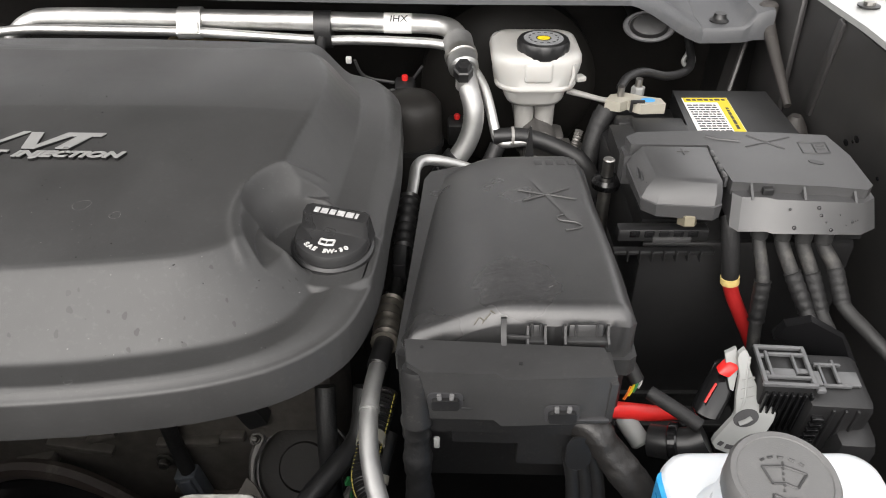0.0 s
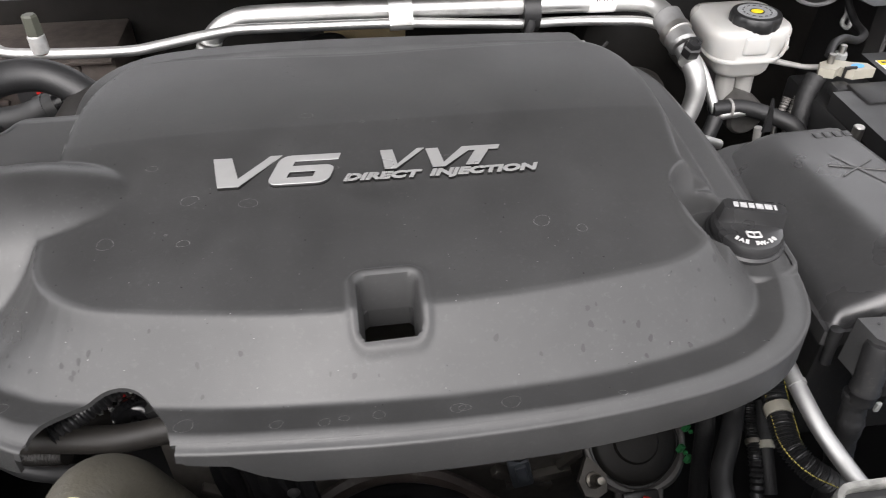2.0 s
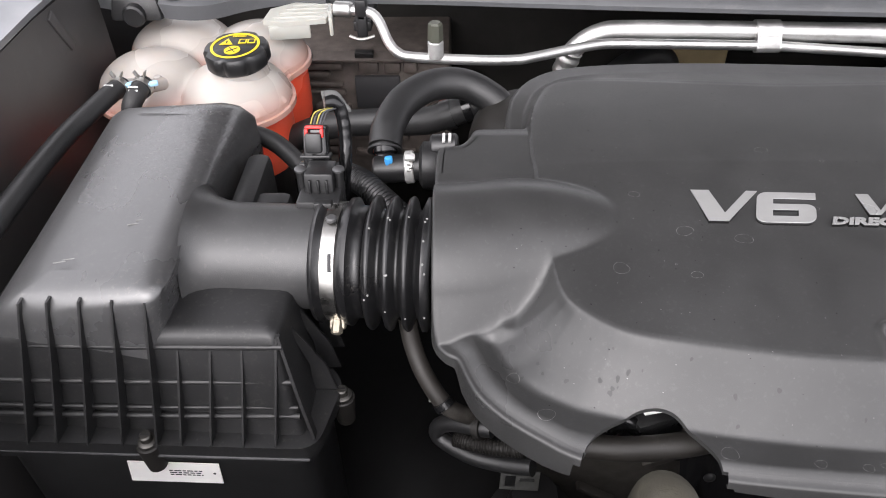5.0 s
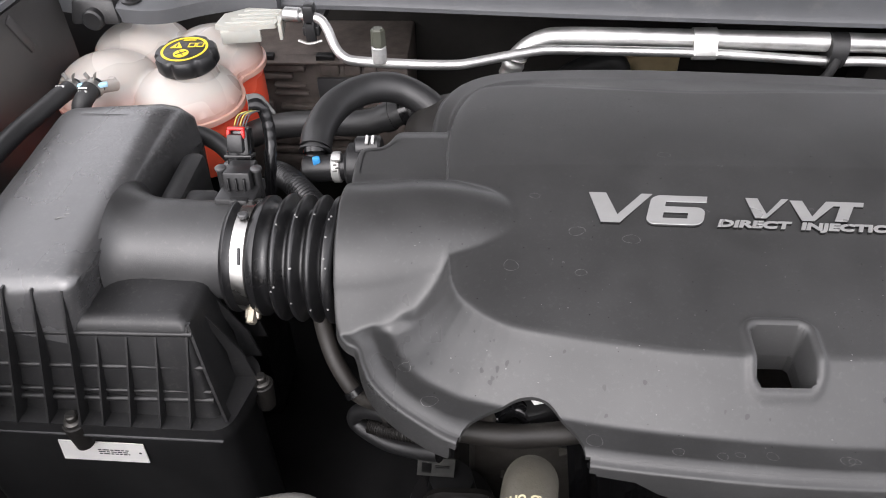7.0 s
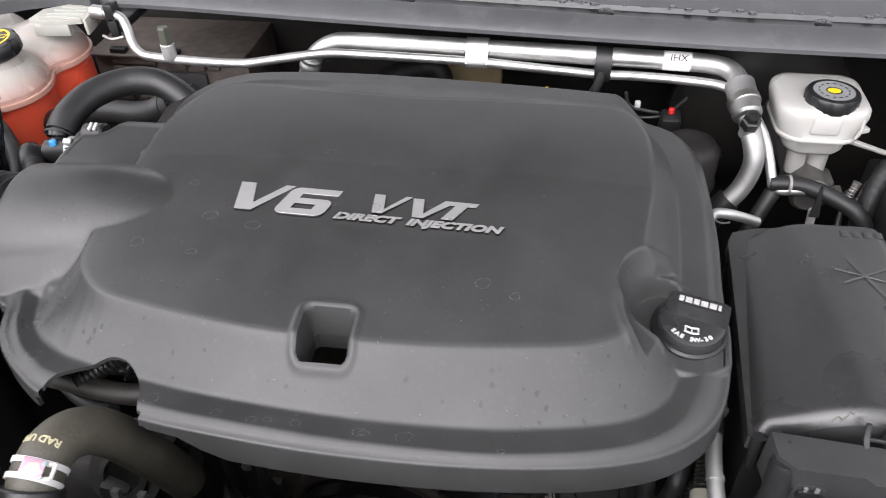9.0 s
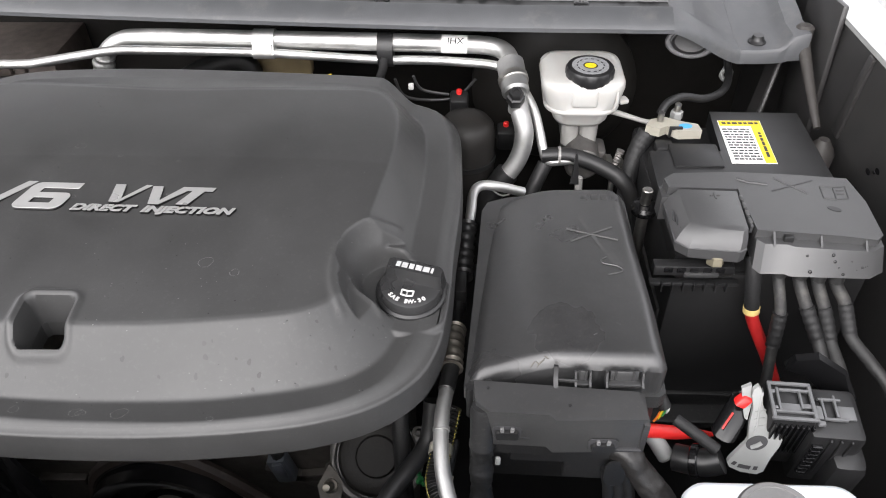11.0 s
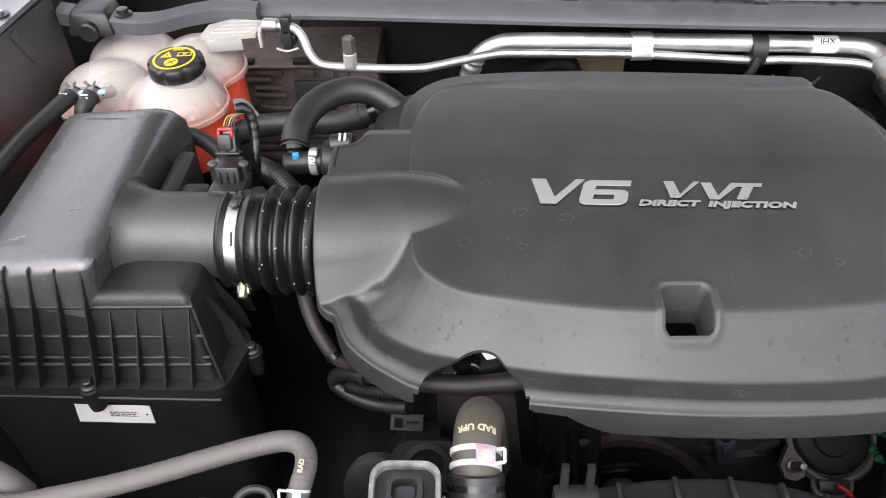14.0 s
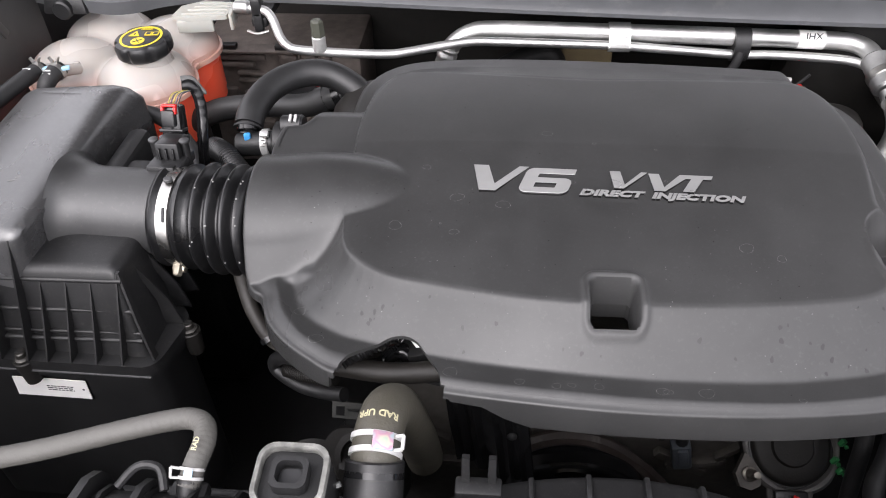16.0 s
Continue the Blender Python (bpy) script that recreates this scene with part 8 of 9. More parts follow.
def beside_cover():
    t = thing("heater_pipe", (-0.03, 0.6, 1.1), "bare aluminium line with black ribbed couplings beside the cover", "pipe")
    part("upper_pipe", tube([(0.03, 0.66, 1.12), (0.0, 0.65, 1.135), (-0.018, 0.645, 1.139), (-0.026, 0.632, 1.138), (-0.028, 0.61, 1.132), (-0.031, 0.585, 1.125)], 0.0055, 12, 6), ALU, t)
    part("coupling", tube([(-0.031, 0.592, 1.128), (-0.034, 0.56, 1.118), (-0.035, 0.53, 1.11)], 0.0095, 14, 6, ridges=7, depth=0.0009), BLACK, t)
    part("clip", box((-0.037, 0.515, 1.105), (0.012, 0.03, 0.03), 0.002), BLACK, t)
    part("middle_hose", tube([(-0.036, 0.535, 1.11), (-0.04, 0.49, 1.1), (-0.042, 0.45, 1.105), (-0.042, 0.42, 1.11)], 0.006, 12, 5), RUBBER, t)
    part("coupling", tube([(-0.041, 0.455, 1.115), (-0.0425, 0.43, 1.118), (-0.043, 0.405, 1.12)], 0.0098, 14, 6, ridges=6, depth=0.0009), STEELD, t, "dull ribbed steel coupling")
    part("sleeve", rod((-0.043, 0.406, 1.12), (-0.047, 0.38, 1.12), 0.0075, 14, bevel=0.001), BLACK, t)
    part("lower_pipe", tube([(-0.046, 0.384, 1.12), (-0.049, 0.36, 1.119), (-0.0495, 0.335, 1.115), (-0.047, 0.31, 1.108), (-0.04, 0.285, 1.1), (-0.03, 0.265, 1.092), (-0.01, 0.25, 1.088), (0.03, 0.24, 1.08)], 0.0064, 14, 6), PALEALU, t)
    part("bead", tube([(-0.0495, 0.345, 1.1175), (-0.0495, 0.342, 1.117)], 0.0071, 14, 2), PALEALU, t)
    t = thing("corrugated_loom", (-0.05, 0.34, 1.05), "black corrugated wiring conduit with a white band", "wiring conduit")
    run = smooth_path([(-0.043, 0.385, 1.09), (-0.0475, 0.362, 1.082), (-0.052, 0.338, 1.078), (-0.0535, 0.32, 1.074), (-0.047, 0.304, 1.07), (-0.034, 0.296, 1.062), (-0.012, 0.294, 1.04)], 8)
    part("conduit", tube(run, 0.0088, 14, 2, ridges=44, depth=0.0011), BLACK, t)
    for s0 in (-1, 1):
        for k in range(1, len(run) - 3):
            d = (run[k + 1] - run[k]).normalized()
            side = d.cross(Vector((0, 0.35, 1))).normalized() * s0
            a = run[k] + side * 0.0082 + Vector((0, -0.002, 0.0035))
            part("yellow_dash", rod(a, a + d * 0.0022, 0.0005, 5), YELLOWDIM, t)
    part("white_band", tube([(-0.0503, 0.352, 1.0812), (-0.0512, 0.3435, 1.08)], 0.0103, 16, 3), CREAM, t, "cream tape band")
    t = thing("side_loom", (-0.07, 0.34, 1.0), "taped wiring loom below the cover edge", "wiring loom")
    part("loom", tube([(-0.06, 0.4, 1.08), (-0.064, 0.378, 1.05), (-0.08, 0.35, 1.045), (-0.098, 0.322, 1.04), (-0.104, 0.29, 1.03), (-0.1, 0.27, 0.98)], 0.0085, 12, 6), RUBBER, t)
    part("loom", tube([(-0.09, 0.4, 1.08), (-0.088, 0.375, 1.04), (-0.086, 0.36, 0.98), (-0.08, 0.34, 0.9)], 0.008, 12, 6), TAPE, t)
    t = thing("thin_conduit", (-0.055, 0.35, 1.0), "pair of thin black conduits with pale bands", "wiring conduit")
    part("conduit", tube([(-0.05, 0.385, 1.05), (-0.053, 0.367, 1.04), (-0.056, 0.352, 1.035), (-0.06, 0.329, 1.02), (-0.062, 0.3, 0.98)], 0.005, 12, 6, ridges=34, depth=0.0008), BLACK, t)
    part("conduit", tube([(-0.04, 0.38, 1.05), (-0.045, 0.36, 1.04), (-0.047, 0.349, 1.035), (-0.05, 0.32, 1.01)], 0.0058, 12, 6), TAPE, t)
    part("pale_band", rod((-0.0557, 0.3545, 1.0358), (-0.0562, 0.351, 1.0345), 0.0062, 14), STEELD, t)
    part("pale_band", rod((-0.0466, 0.3515, 1.0362), (-0.0474, 0.346, 1.0335), 0.0068, 14), CREAM, t)
    t = thing("drain_tube", (-0.02, 0.28, 1.05), "pale plastic tube beside the radiator", "tube")
    part("tube", tube([(-0.03, 0.262, 1.1), (-0.005, 0.25, 1.1), (0.03, 0.242, 1.1)], 0.006, 10, 4), LIGHTB, t)


STEELD = material("dull_steel", (0.25, 0.23, 0.2), 0.45, metal=0.9, var=0.3, scale=200)
LIGHTB = material("pale_blue_pipe", (0.5, 0.58, 0.65), 0.35, metal=0.6, var=0.1)
beside_cover()

# ---- radiator, its hoses and the fan shroud ----


def wrap(bm, origin, axis, normal, r):
    """Bend flat lettering round a hose: x runs round it, y along it."""
    axis, normal = Vector(axis).normalized(), Vector(normal).normalized()
    side = axis.cross(normal)
    for v in bm.verts:
        a = v.co.x / r
        v.co = Vector(origin) + axis * v.co.y + (normal * math.cos(a) + side * math.sin(a)) * (r + 0.0004 + v.co.z)
    return bm


def radiator():
    t = thing("radiator", (-0.33, 0.17, 0.7), "radiator with a ribbed black plastic top tank", "radiator")
    prof = [(0.135, 1.15), (0.135, 1.172), (0.142, 1.186), (0.155, 1.194), (0.172, 1.196), (0.188, 1.192), (0.2, 1.182), (0.205, 1.17), (0.205, 1.15)]
    part("tank", profile_x(prof, -0.70, 0.06, 0.002), PLASTIC, t, angle=60)
    part("core", box((-0.32, 0.17, 0.95), (0.74, 0.035, 0.4), 0.003), CASTING, t)
    for k in range(25):
        x = -0.69 + 0.03 * k
        if abs(x + 0.559) < 0.03 or abs(x + 0.512) < 0.025:
            continue
        part("rib", profile_x([(y + (0.003 if y > 0.17 else -0.002), z + 0.003) for y, z in prof], x - 0.0015, x + 0.0015, 0), PLASTIC, t)
    part("end_wall", profile_x([(y + (0.008 if y > 0.17 else -0.002), z + 0.01) for y, z in prof], -0.703, -0.697, 0.001), PLASTIC, t)
    part("end_wall", profile_x([(y + (0.006 if y > 0.17 else -0.002), z + 0.008) for y, z in prof], -0.665, -0.66, 0.001), PLASTIC, t)
    part("seam_strip", box((-0.32, 0.212, 1.153), (0.76, 0.012, 0.012), 0.002), PLASTIC, t)
    part("upper_neck", rod((-0.512, 0.195, 1.165), (-0.512, 0.228, 1.193), 0.0205, 24, bevel=0.001), PLASTIC, t)
    part("bleed_neck", rod((-0.637, 0.195, 1.175), (-0.6365, 0.208, 1.19), 0.008, 16), BLACK, t)
    part("bleed_saddle", box((-0.637, 0.2, 1.178), (0.026, 0.02, 0.012), 0.003), PLASTIC, t)
    part("clip_loop", tube([(-0.68, 0.195, 1.195), (-0.67, 0.208, 1.2), (-0.655, 0.208, 1.2), (-0.648, 0.195, 1.194)], 0.003, 8, 5), PLASTIC, t)
    for x in (-0.45, -0.432):
        part("clip_post", prism([(x - 0.003, 0), (x + 0.003, 0), (x + 0.0025, 0.032), (x - 0.0025, 0.032)], -0.002, 0.002, 0.0005, Matrix.Translation((0, 0.222, 1.172)) @ rot(x=80)), PLASTIC, t)
    part("clip_base", box((-0.441, 0.22, 1.172), (0.032, 0.014, 0.018), 0.002), PLASTIC, t)
    # rubber mounts
    for x, y, z in ((-0.559, 0.197, 1.205), (-0.105, 0.195, 1.182)):
        b = thing("radiator_mount", (x, y, z), "square black rubber radiator mount with worn pale edges", "rubber mount", "radiator mounts")
        m = Matrix.Translation((x, y, z)) @ rot(x=6)
        part("block", prism(round_rect(0.047, 0.044, 0.012), -0.03, 0.012, 0.003, m), RUBBER, b)
        for w, d, z0, z1, mt in ((0.047, 0.044, 0.012, 0.0185, WORN), (0.024, 0.022, 0.012, 0.022, RUBBER)):
            o, i = round_rect(w, d, w * 0.25), round_rect(w - 0.0075, d - 0.0075, w * 0.2)
            part("collar", loft([[m @ Vector((px, py, zz)) for px, py in ring] for ring, zz in ((o, z0), (o, z1 - 0.001), ([(a * 0.985, c * 0.985) for a, c in o], z1), ([(a * 1.03, c * 1.03) for a, c in i], z1), (i, z1 - 0.001), (i, z0))], caps=False), mt, b)
        part("pin_hole", prism(round_rect(0.0125, 0.0115, 0.003), 0.0121, 0.0135, 0, m), INK, b)
    # grey bleed hose
    t = thing("bleed_hose", (-0.75, 0.23, 1.15), "grey braid-marked coolant hose along the front", "hose")
    part("hose", tube([(-0.637, 0.2035, 1.186), (-0.634, 0.216, 1.194), (-0.632, 0.232, 1.197), (-0.637, 0.246, 1.196), (-0.65, 0.253, 1.193), (-0.67, 0.252, 1.189), (-0.7, 0.246, 1.184), (-0.765, 0.23, 1.175), (-0.82, 0.2175, 1.172), (-0.845, 0.213, 1.171), (-0.865, 0.214, 1.173), (-0.885, 0.225, 1.176), (-0.91, 0.25, 1.17), (-0.94, 0.29, 1.14)], 0.0079, 16, 6, ridges=60, depth=0.00012), GREYHOSE, t)
    axis, mid = Vector((0.05, 0.84, 0.54)), Vector((-0.6353, 0.2105, 1.1915))
    cl = None
    for d in (-0.0032, 0.0028):
        q = mid + axis * d
        ring = part("clamp_band", tube([q - axis * 0.001, q + axis * 0.001], 0.0086, 24, 2), WHITE, t, "white coated spring clamp")
        cl = cl or ring
    out = Vector((-0.8, -0.32, 0.5))
    c0 = mid + out * 0.0086
    loop = [c0 - axis * 0.0032, c0 - axis * 0.0032 + out * 0.005, c0 + axis * 0.0035 + out * 0.006, c0 + axis * 0.0028]
    part("clamp_loop", join(*[rod(u, v, 0.001, 8) for u, v in zip(loop, loop[1:])]), WHITE, cl)
    part("iridescent_tag", box(mid + Vector((0.001, -0.0047, 0.0073)), (0.006, 0.006, 0.0008), 0.0002, rot(x=33)), IRID, cl, "iridescent tape")
    part("print", wrap(text("RAD", 0.0048, rot(z=90), 0.0002, 0, 1.0, 0.0001), (-0.6328, 0.226, 1.1985), (0.05, 0.95, 0.25), (0, -0.3, 1), 0.0095), PALEYEL, t)
    t = thing("grey_hose_end", (-0.9, 0.25, 1.17), "grey rubber hose end by the air cleaner", "hose")
    part("hose", tube([(-0.97, 0.285, 1.19), (-0.92, 0.258, 1.187), (-0.885, 0.24, 1.18), (-0.86, 0.231, 1.17), (-0.85, 0.228, 1.155)], 0.0115, 16, 5), GREYHOSE, t)
    # upper radiator hose
    t = thing("radiator_hose", (-0.5, 0.28, 1.1), "faded olive upper radiator hose with a spring clamp", "hose")
    part("hose", tube([(-0.512, 0.218, 1.184), (-0.5118, 0.234, 1.195), (-0.511, 0.25, 1.199), (-0.5095, 0.267, 1.194), (-0.507, 0.283, 1.179), (-0.504, 0.297, 1.154), (-0.501, 0.309, 1.12), (-0.497, 0.322, 1.08), (-0.494, 0.336, 1.03)], 0.0174, 28, 7), OLIVEHOSE, t)
    axis, mid = Vector((0.02, 0.95, 0.31)), Vector((-0.512, 0.2365, 1.196))
    cl = None
    for d in (-0.006, 0.0045):
        q = mid + axis * d
        ring = part("clamp_band", tube([q - axis * 0.0019, q + axis * 0.0019], 0.0186, 36, 2), WHITE, t, "white coated spring clamp")
        cl = cl or ring
    out, side = Vector((0.75, -0.2, 0.63)), Vector((0.66, 0.2, -0.72))
    c0 = mid + out * 0.0186
    loop = [c0 - axis * 0.0055, c0 - axis * 0.0055 + out * 0.006 + side * 0.002, c0 + axis * 0.004 + out * 0.006 + side * 0.002, c0 + axis * 0.004]
    part("clamp_loop", join(*[rod(u, v, 0.0013, 8) for u, v in zip(loop, loop[1:])]), WHITE, cl)
    part("iridescent_tag", box(mid + Vector((0.0065, -0.0055, 0.0168)) - axis * 0.0005, (0.0145, 0.0125, 0.0012), 0.0005, rot(x=18) @ rot(y=20)), IRID, cl, "iridescent holographic tape")
    part("print", wrap(text("RAD UPR", 0.0072, rot(z=180), 0.0002, 0, 1.0, 0.0002), (-0.5112, 0.2515, 1.1986), (0.03, 0.98, 0.06), (0.0, -0.06, 0.98), 0.0174), PALEYEL, t, "pale yellow print")
    part("neck_ring", tube([(-0.512, 0.2185, 1.1855), (-0.512, 0.222, 1.188)], 0.0205, 28, 2), GLOSS, t)
    part("wire_tie", tube([(-0.533, 0.21, 1.19), (-0.545, 0.205, 1.185), (-0.552, 0.2, 1.175)], 0.002, 8, 4), LIGHTG, t)
    # fan shroud
    t = thing("fan_shroud", (-0.34, 0.23, 0.95), "black plastic fan shroud ring behind the radiator", "fan shroud")
    rings = []
    for k in range(41):
        a = radians(20 + 140 * k / 40)
        rings.append([(-0.34 + r * math.cos(a), y, 0.942 + r * math.sin(a)) for r, y in ((0.207, 0.215), (0.211, 0.218), (0.212, 0.245), (0.209, 0.25), (0.2, 0.252), (0.199, 0.215))])
    part("ring", loft(rings), PLASTIC, t, angle=40)
    for k in range(12):
        a = radians(30 + 11 * k)
        part("tab", box((-0.34 + 0.211 * math.cos(a), 0.238, 0.942 + 0.211 * math.sin(a)), (0.004, 0.02, 0.012), 0.001, rot(y=90 - math.degrees(a))), PLASTIC, t)
    part("plate", box((-0.34, 0.216, 1.1), (0.66, 0.006, 0.12), 0.002), PLASTIC, t)


WORN = material("worn_rubber_edge", (0.15, 0.15, 0.14), 0.5, var=0.6, scale=160, stain=0.7, stain_col=(0.3, 0.3, 0.28), stain_scale=80)
PALEYEL = material("pale_yellow_ink", (0.42, 0.39, 0.25), 0.6, var=0.2, scale=200)


def iridescent():
    m = bpy.data.materials.new("iridescent_tape")
    m.use_nodes = True
    nt = m.node_tree
    b = nt.nodes["Principled BSDF"]
    tc = nt.nodes.new("ShaderNodeTexCoord")
    n = nt.nodes.new("ShaderNodeTexNoise")
    n.inputs["Scale"].default_value = 70
    ramp = nt.nodes.new("ShaderNodeValToRGB")
    cols = [(0.32, (0.12, 0.3, 0.45)), (0.43, (0.34, 0.42, 0.45)), (0.5, (0.46, 0.24, 0.33)), (0.57, (0.5, 0.44, 0.36)), (0.66, (0.28, 0.44, 0.36))]
    ramp.color_ramp.elements[0].position, ramp.color_ramp.elements[0].color = cols[0][0], (*cols[0][1], 1)
    ramp.color_ramp.elements[1].position, ramp.color_ramp.elements[1].color = cols[-1][0], (*cols[-1][1], 1)
    for p, c in cols[1:-1]:
        ramp.color_ramp.elements.new(p).color = (*c, 1)
    nt.links.new(tc.outputs["Object"], n.inputs["Vector"])
    nt.links.new(n.outputs["Fac"], ramp.inputs["Fac"])
    nt.links.new(ramp.outputs["Color"], b.inputs["Base Color"])
    b.inputs["Roughness"].default_value = 0.4
    b.inputs["Metallic"].default_value = 0.4
    return m


IRID = iridescent()
radiator()

# ---- engine front below the cover ----


def engine_front():
    t = thing("engine_block", (-0.33, 0.6, 0.7), "dark cast engine block and timing cover", "engine")
    part("timing_cover", box((-0.32, 0.5, 0.9), (0.46, 0.12, 0.36), 0.02), CASTING, t)
    part("block", box((-0.32, 0.62, 0.92), (0.5, 0.2, 0.34), 0.02), DEEP, t)
    rnd = random.Random(21)
    for k in range(16):
        x, z = rnd.uniform(-0.5, -0.14), rnd.uniform(0.85, 1.06)
        part("web", box((x, 0.437, z), (rnd.uniform(0.02, 0.07), 0.012, rnd.uniform(0.005, 0.012)), 0.002, rot(y=rnd.uniform(-60, 60))), CASTING, t)
    for x, z in ((-0.43, 1.05), (-0.3, 1.06), (-0.2, 1.03), (-0.25, 0.95), (-0.15, 1.07), (-0.38, 0.99)):
        bolt(t, (x, 0.434, z), 0.008, (0, -1, 0), "cover_bolt")
    t = thing("crank_pulley", (-0.345, 0.4, 0.9), "black ribbed accessory drive pulley", "pulley")
    part("wheel", lathe([(0.03, -0.01), (0.03, 0.0), (0.06, 0.003), (0.062, 0.016), (0.078, 0.018), (0.08, 0.02), (0.08, -0.012), (0.03, -0.014)], Matrix.Translation((-0.345, 0.395, 0.895)) @ rot(x=90), 44), GLOSS, t)
    part("hub", lathe([(0.018, 0), (0.018, 0.014), (0.012, 0.016), (0, 0.016)], Matrix.Translation((-0.345, 0.395, 0.895)) @ rot(x=90), 24), STEELD, t)
    t = thing("drive_belt", (-0.3, 0.4, 0.9), "worn brown-black drive belt", "belt")
    part("belt", tube([(-0.43, 0.4, 0.88), (-0.415, 0.4, 0.94), (-0.37, 0.4, 0.978), (-0.32, 0.4, 0.974), (-0.27, 0.4, 0.93), (-0.22, 0.4, 0.86), (-0.18, 0.4, 0.8)], 0.0085, 8, 6), BELT, t)
    t = thing("sensor_plug", (-0.222, 0.43, 0.9), "blue-grey wiring plug hanging below the cover", "connector")
    part("body", box((-0.226, 0.424, 0.927), (0.021, 0.016, 0.04), 0.003, rot(y=-12)), BLUEGREY, t)
    part("latch", box((-0.226, 0.415, 0.932), (0.011, 0.005, 0.026), 0.002, rot(y=-12)), BLUEGREY, t)
    part("wire", tube([(-0.228, 0.425, 0.945), (-0.235, 0.43, 0.98), (-0.24, 0.43, 1.05), (-0.235, 0.42, 1.12)], 0.007, 10, 5), TAPE, t)
    t = thing("front_bracket_plug", (-0.2, 0.36, 1.0), "black wiring plug with a green retainer", "connector")
    part("body", box((-0.165, 0.435, 1.02), (0.02, 0.02, 0.04), 0.003, rot(y=-25)), BLACK, t)
    part("green_clip", box((-0.15, 0.428, 1.04), (0.016, 0.008, 0.006), 0.001, rot(y=-25)), GREEN, t)
    # coolant pump / alternator group
    t = thing("alternator", (-0.12, 0.41, 0.9), "black alternator with a cast bracket and bolts", "alternator")
    m = Matrix.Translation((-0.121, 0.42, 0.957)) @ rot(x=35)
    part("body", lathe([(0.036, -0.08), (0.042, -0.07), (0.042, 0.0), (0.039, 0.008), (0.036, 0.01), (0.022, 0.009), (0.02, 0.012), (0, 0.012)], m, 40), DEEP, t)
    part("rim", lathe([(0.0425, -0.003), (0.0435, 0.0), (0.0425, 0.003)], m, 40), BLACK, t)
    arc = [m @ Vector((0.046 * math.cos(radians(a)), 0.046 * math.sin(radians(a)), 0.004)) for a in range(150, 396, 20)]
    part("bracket", tube(arc, lambda f: 0.0042 + 0.0012 * math.cos(f * 6.3 * 3), 8, 4), CASTALU, t, "stained cast metal bracket")
    for a in (152, 30):
        c = m @ Vector((0.049 * math.cos(radians(a)), 0.049 * math.sin(radians(a)), 0.004))
        part("bracket_eye", rod(c - m.to_3x3() @ Vector((0, 0, 0.004)), c + m.to_3x3() @ Vector((0, 0, 0.003)), 0.0075, 14, bevel=0.0015), CASTALU, t)
        bolt(t, c + m.to_3x3() @ Vector((0, 0, 0.004)), 0.0042, m.to_3x3() @ Vector((0, 0, 1)), "bracket_bolt")
    ear = m @ Vector((-0.044, -0.03, 0.006))
    er = Matrix.Translation(ear) @ m.to_3x3().to_4x4() @ Matrix.Diagonal((0.8, 0.8, 1, 1))
    part("flange_ear", prism([(-0.013, 0.012), (-0.019, 0.0), (-0.014, -0.016), (0.0, -0.02), (0.012, -0.014), (0.014, 0.004), (0.004, 0.018), (-0.006, 0.026)], -0.006, 0.004, 0.0035, er), CASTING, t)
    part("tensioner", lathe([(0.0095, 0.004), (0.0095, 0.008), (0.0065, 0.009), (0.0065, 0.02), (0.0045, 0.022), (0.0045, 0.03), (0, 0.031)], er @ Matrix.Translation((-0.002, 0.0, 0)), 18), STEELD, t)
    lab = m @ Vector((-0.004, -0.052, 0.006))
    part("terminal_block", box(lab, (0.034, 0.016, 0.012), 0.003, m.to_3x3().to_4x4()), BLACK, t)
    part("terminal_frame", tube([lab + Vector((-0.019, 0.008, 0.002)), lab + Vector((-0.02, -0.006, 0.0)), lab + Vector((-0.006, -0.012, -0.002)), lab + Vector((0.012, -0.01, -0.001)), lab + Vector((0.02, 0.006, 0.003))], 0.0035, 8, 4), CASTALU, t)
    part("red_wire", tube([lab + Vector((0.0, -0.004, 0.009)), lab + Vector((0.006, -0.009, 0.01)), lab + Vector((0.013, -0.014, 0.004)), lab + Vector((0.014, -0.02, -0.01))], 0.0024, 8, 4), RED, t)
    part("loom", tube([lab + Vector((0.011, -0.013, 0.004)), lab + Vector((0.018, -0.022, -0.012)), lab + Vector((0.016, -0.03, -0.05))], 0.005, 10, 5), TAPE, t)
    for dx, dy in ((0.049, 0.006), (0.045, -0.022), (0.04, -0.012)):
        c = m @ Vector((dx, dy, 0.012))
        part("green_clip", box(c, (0.006, 0.005, 0.008), 0.001, rot(y=25, z=20)), GREEN, t)
        part("green_clip", box(c + Vector((0.004, -0.003, -0.003)), (0.004, 0.003, 0.005), 0.001, rot(y=-20)), GREEN, t)
    # left lower casting and pump
    t = thing("coolant_pump", (-0.57, 0.4, 0.95), "cast coolant pump housing with a ribbed pulley", "pump")
    part("housing", lathe([(0.045, -0.05), (0.045, 0), (0.04, 0.02), (0.025, 0.03), (0.02, 0.06)], Matrix.Translation((-0.565, 0.4, 0.93)), 32), BLACK, t)
    part("flange", prism([(x, y) for x, y in round_rect(0.07, 0.05, 0.02)], 0, 0.012, 0.003, Matrix.Translation((-0.555, 0.345, 1.02)) @ rot(x=50)), DEEP, t)
    part("flange_ring", lathe([(0.022, 0.012), (0.024, 0.016), (0.018, 0.017), (0.016, 0.012)], Matrix.Translation((-0.555, 0.345, 1.02)) @ rot(x=50), 28), DEEP, t)
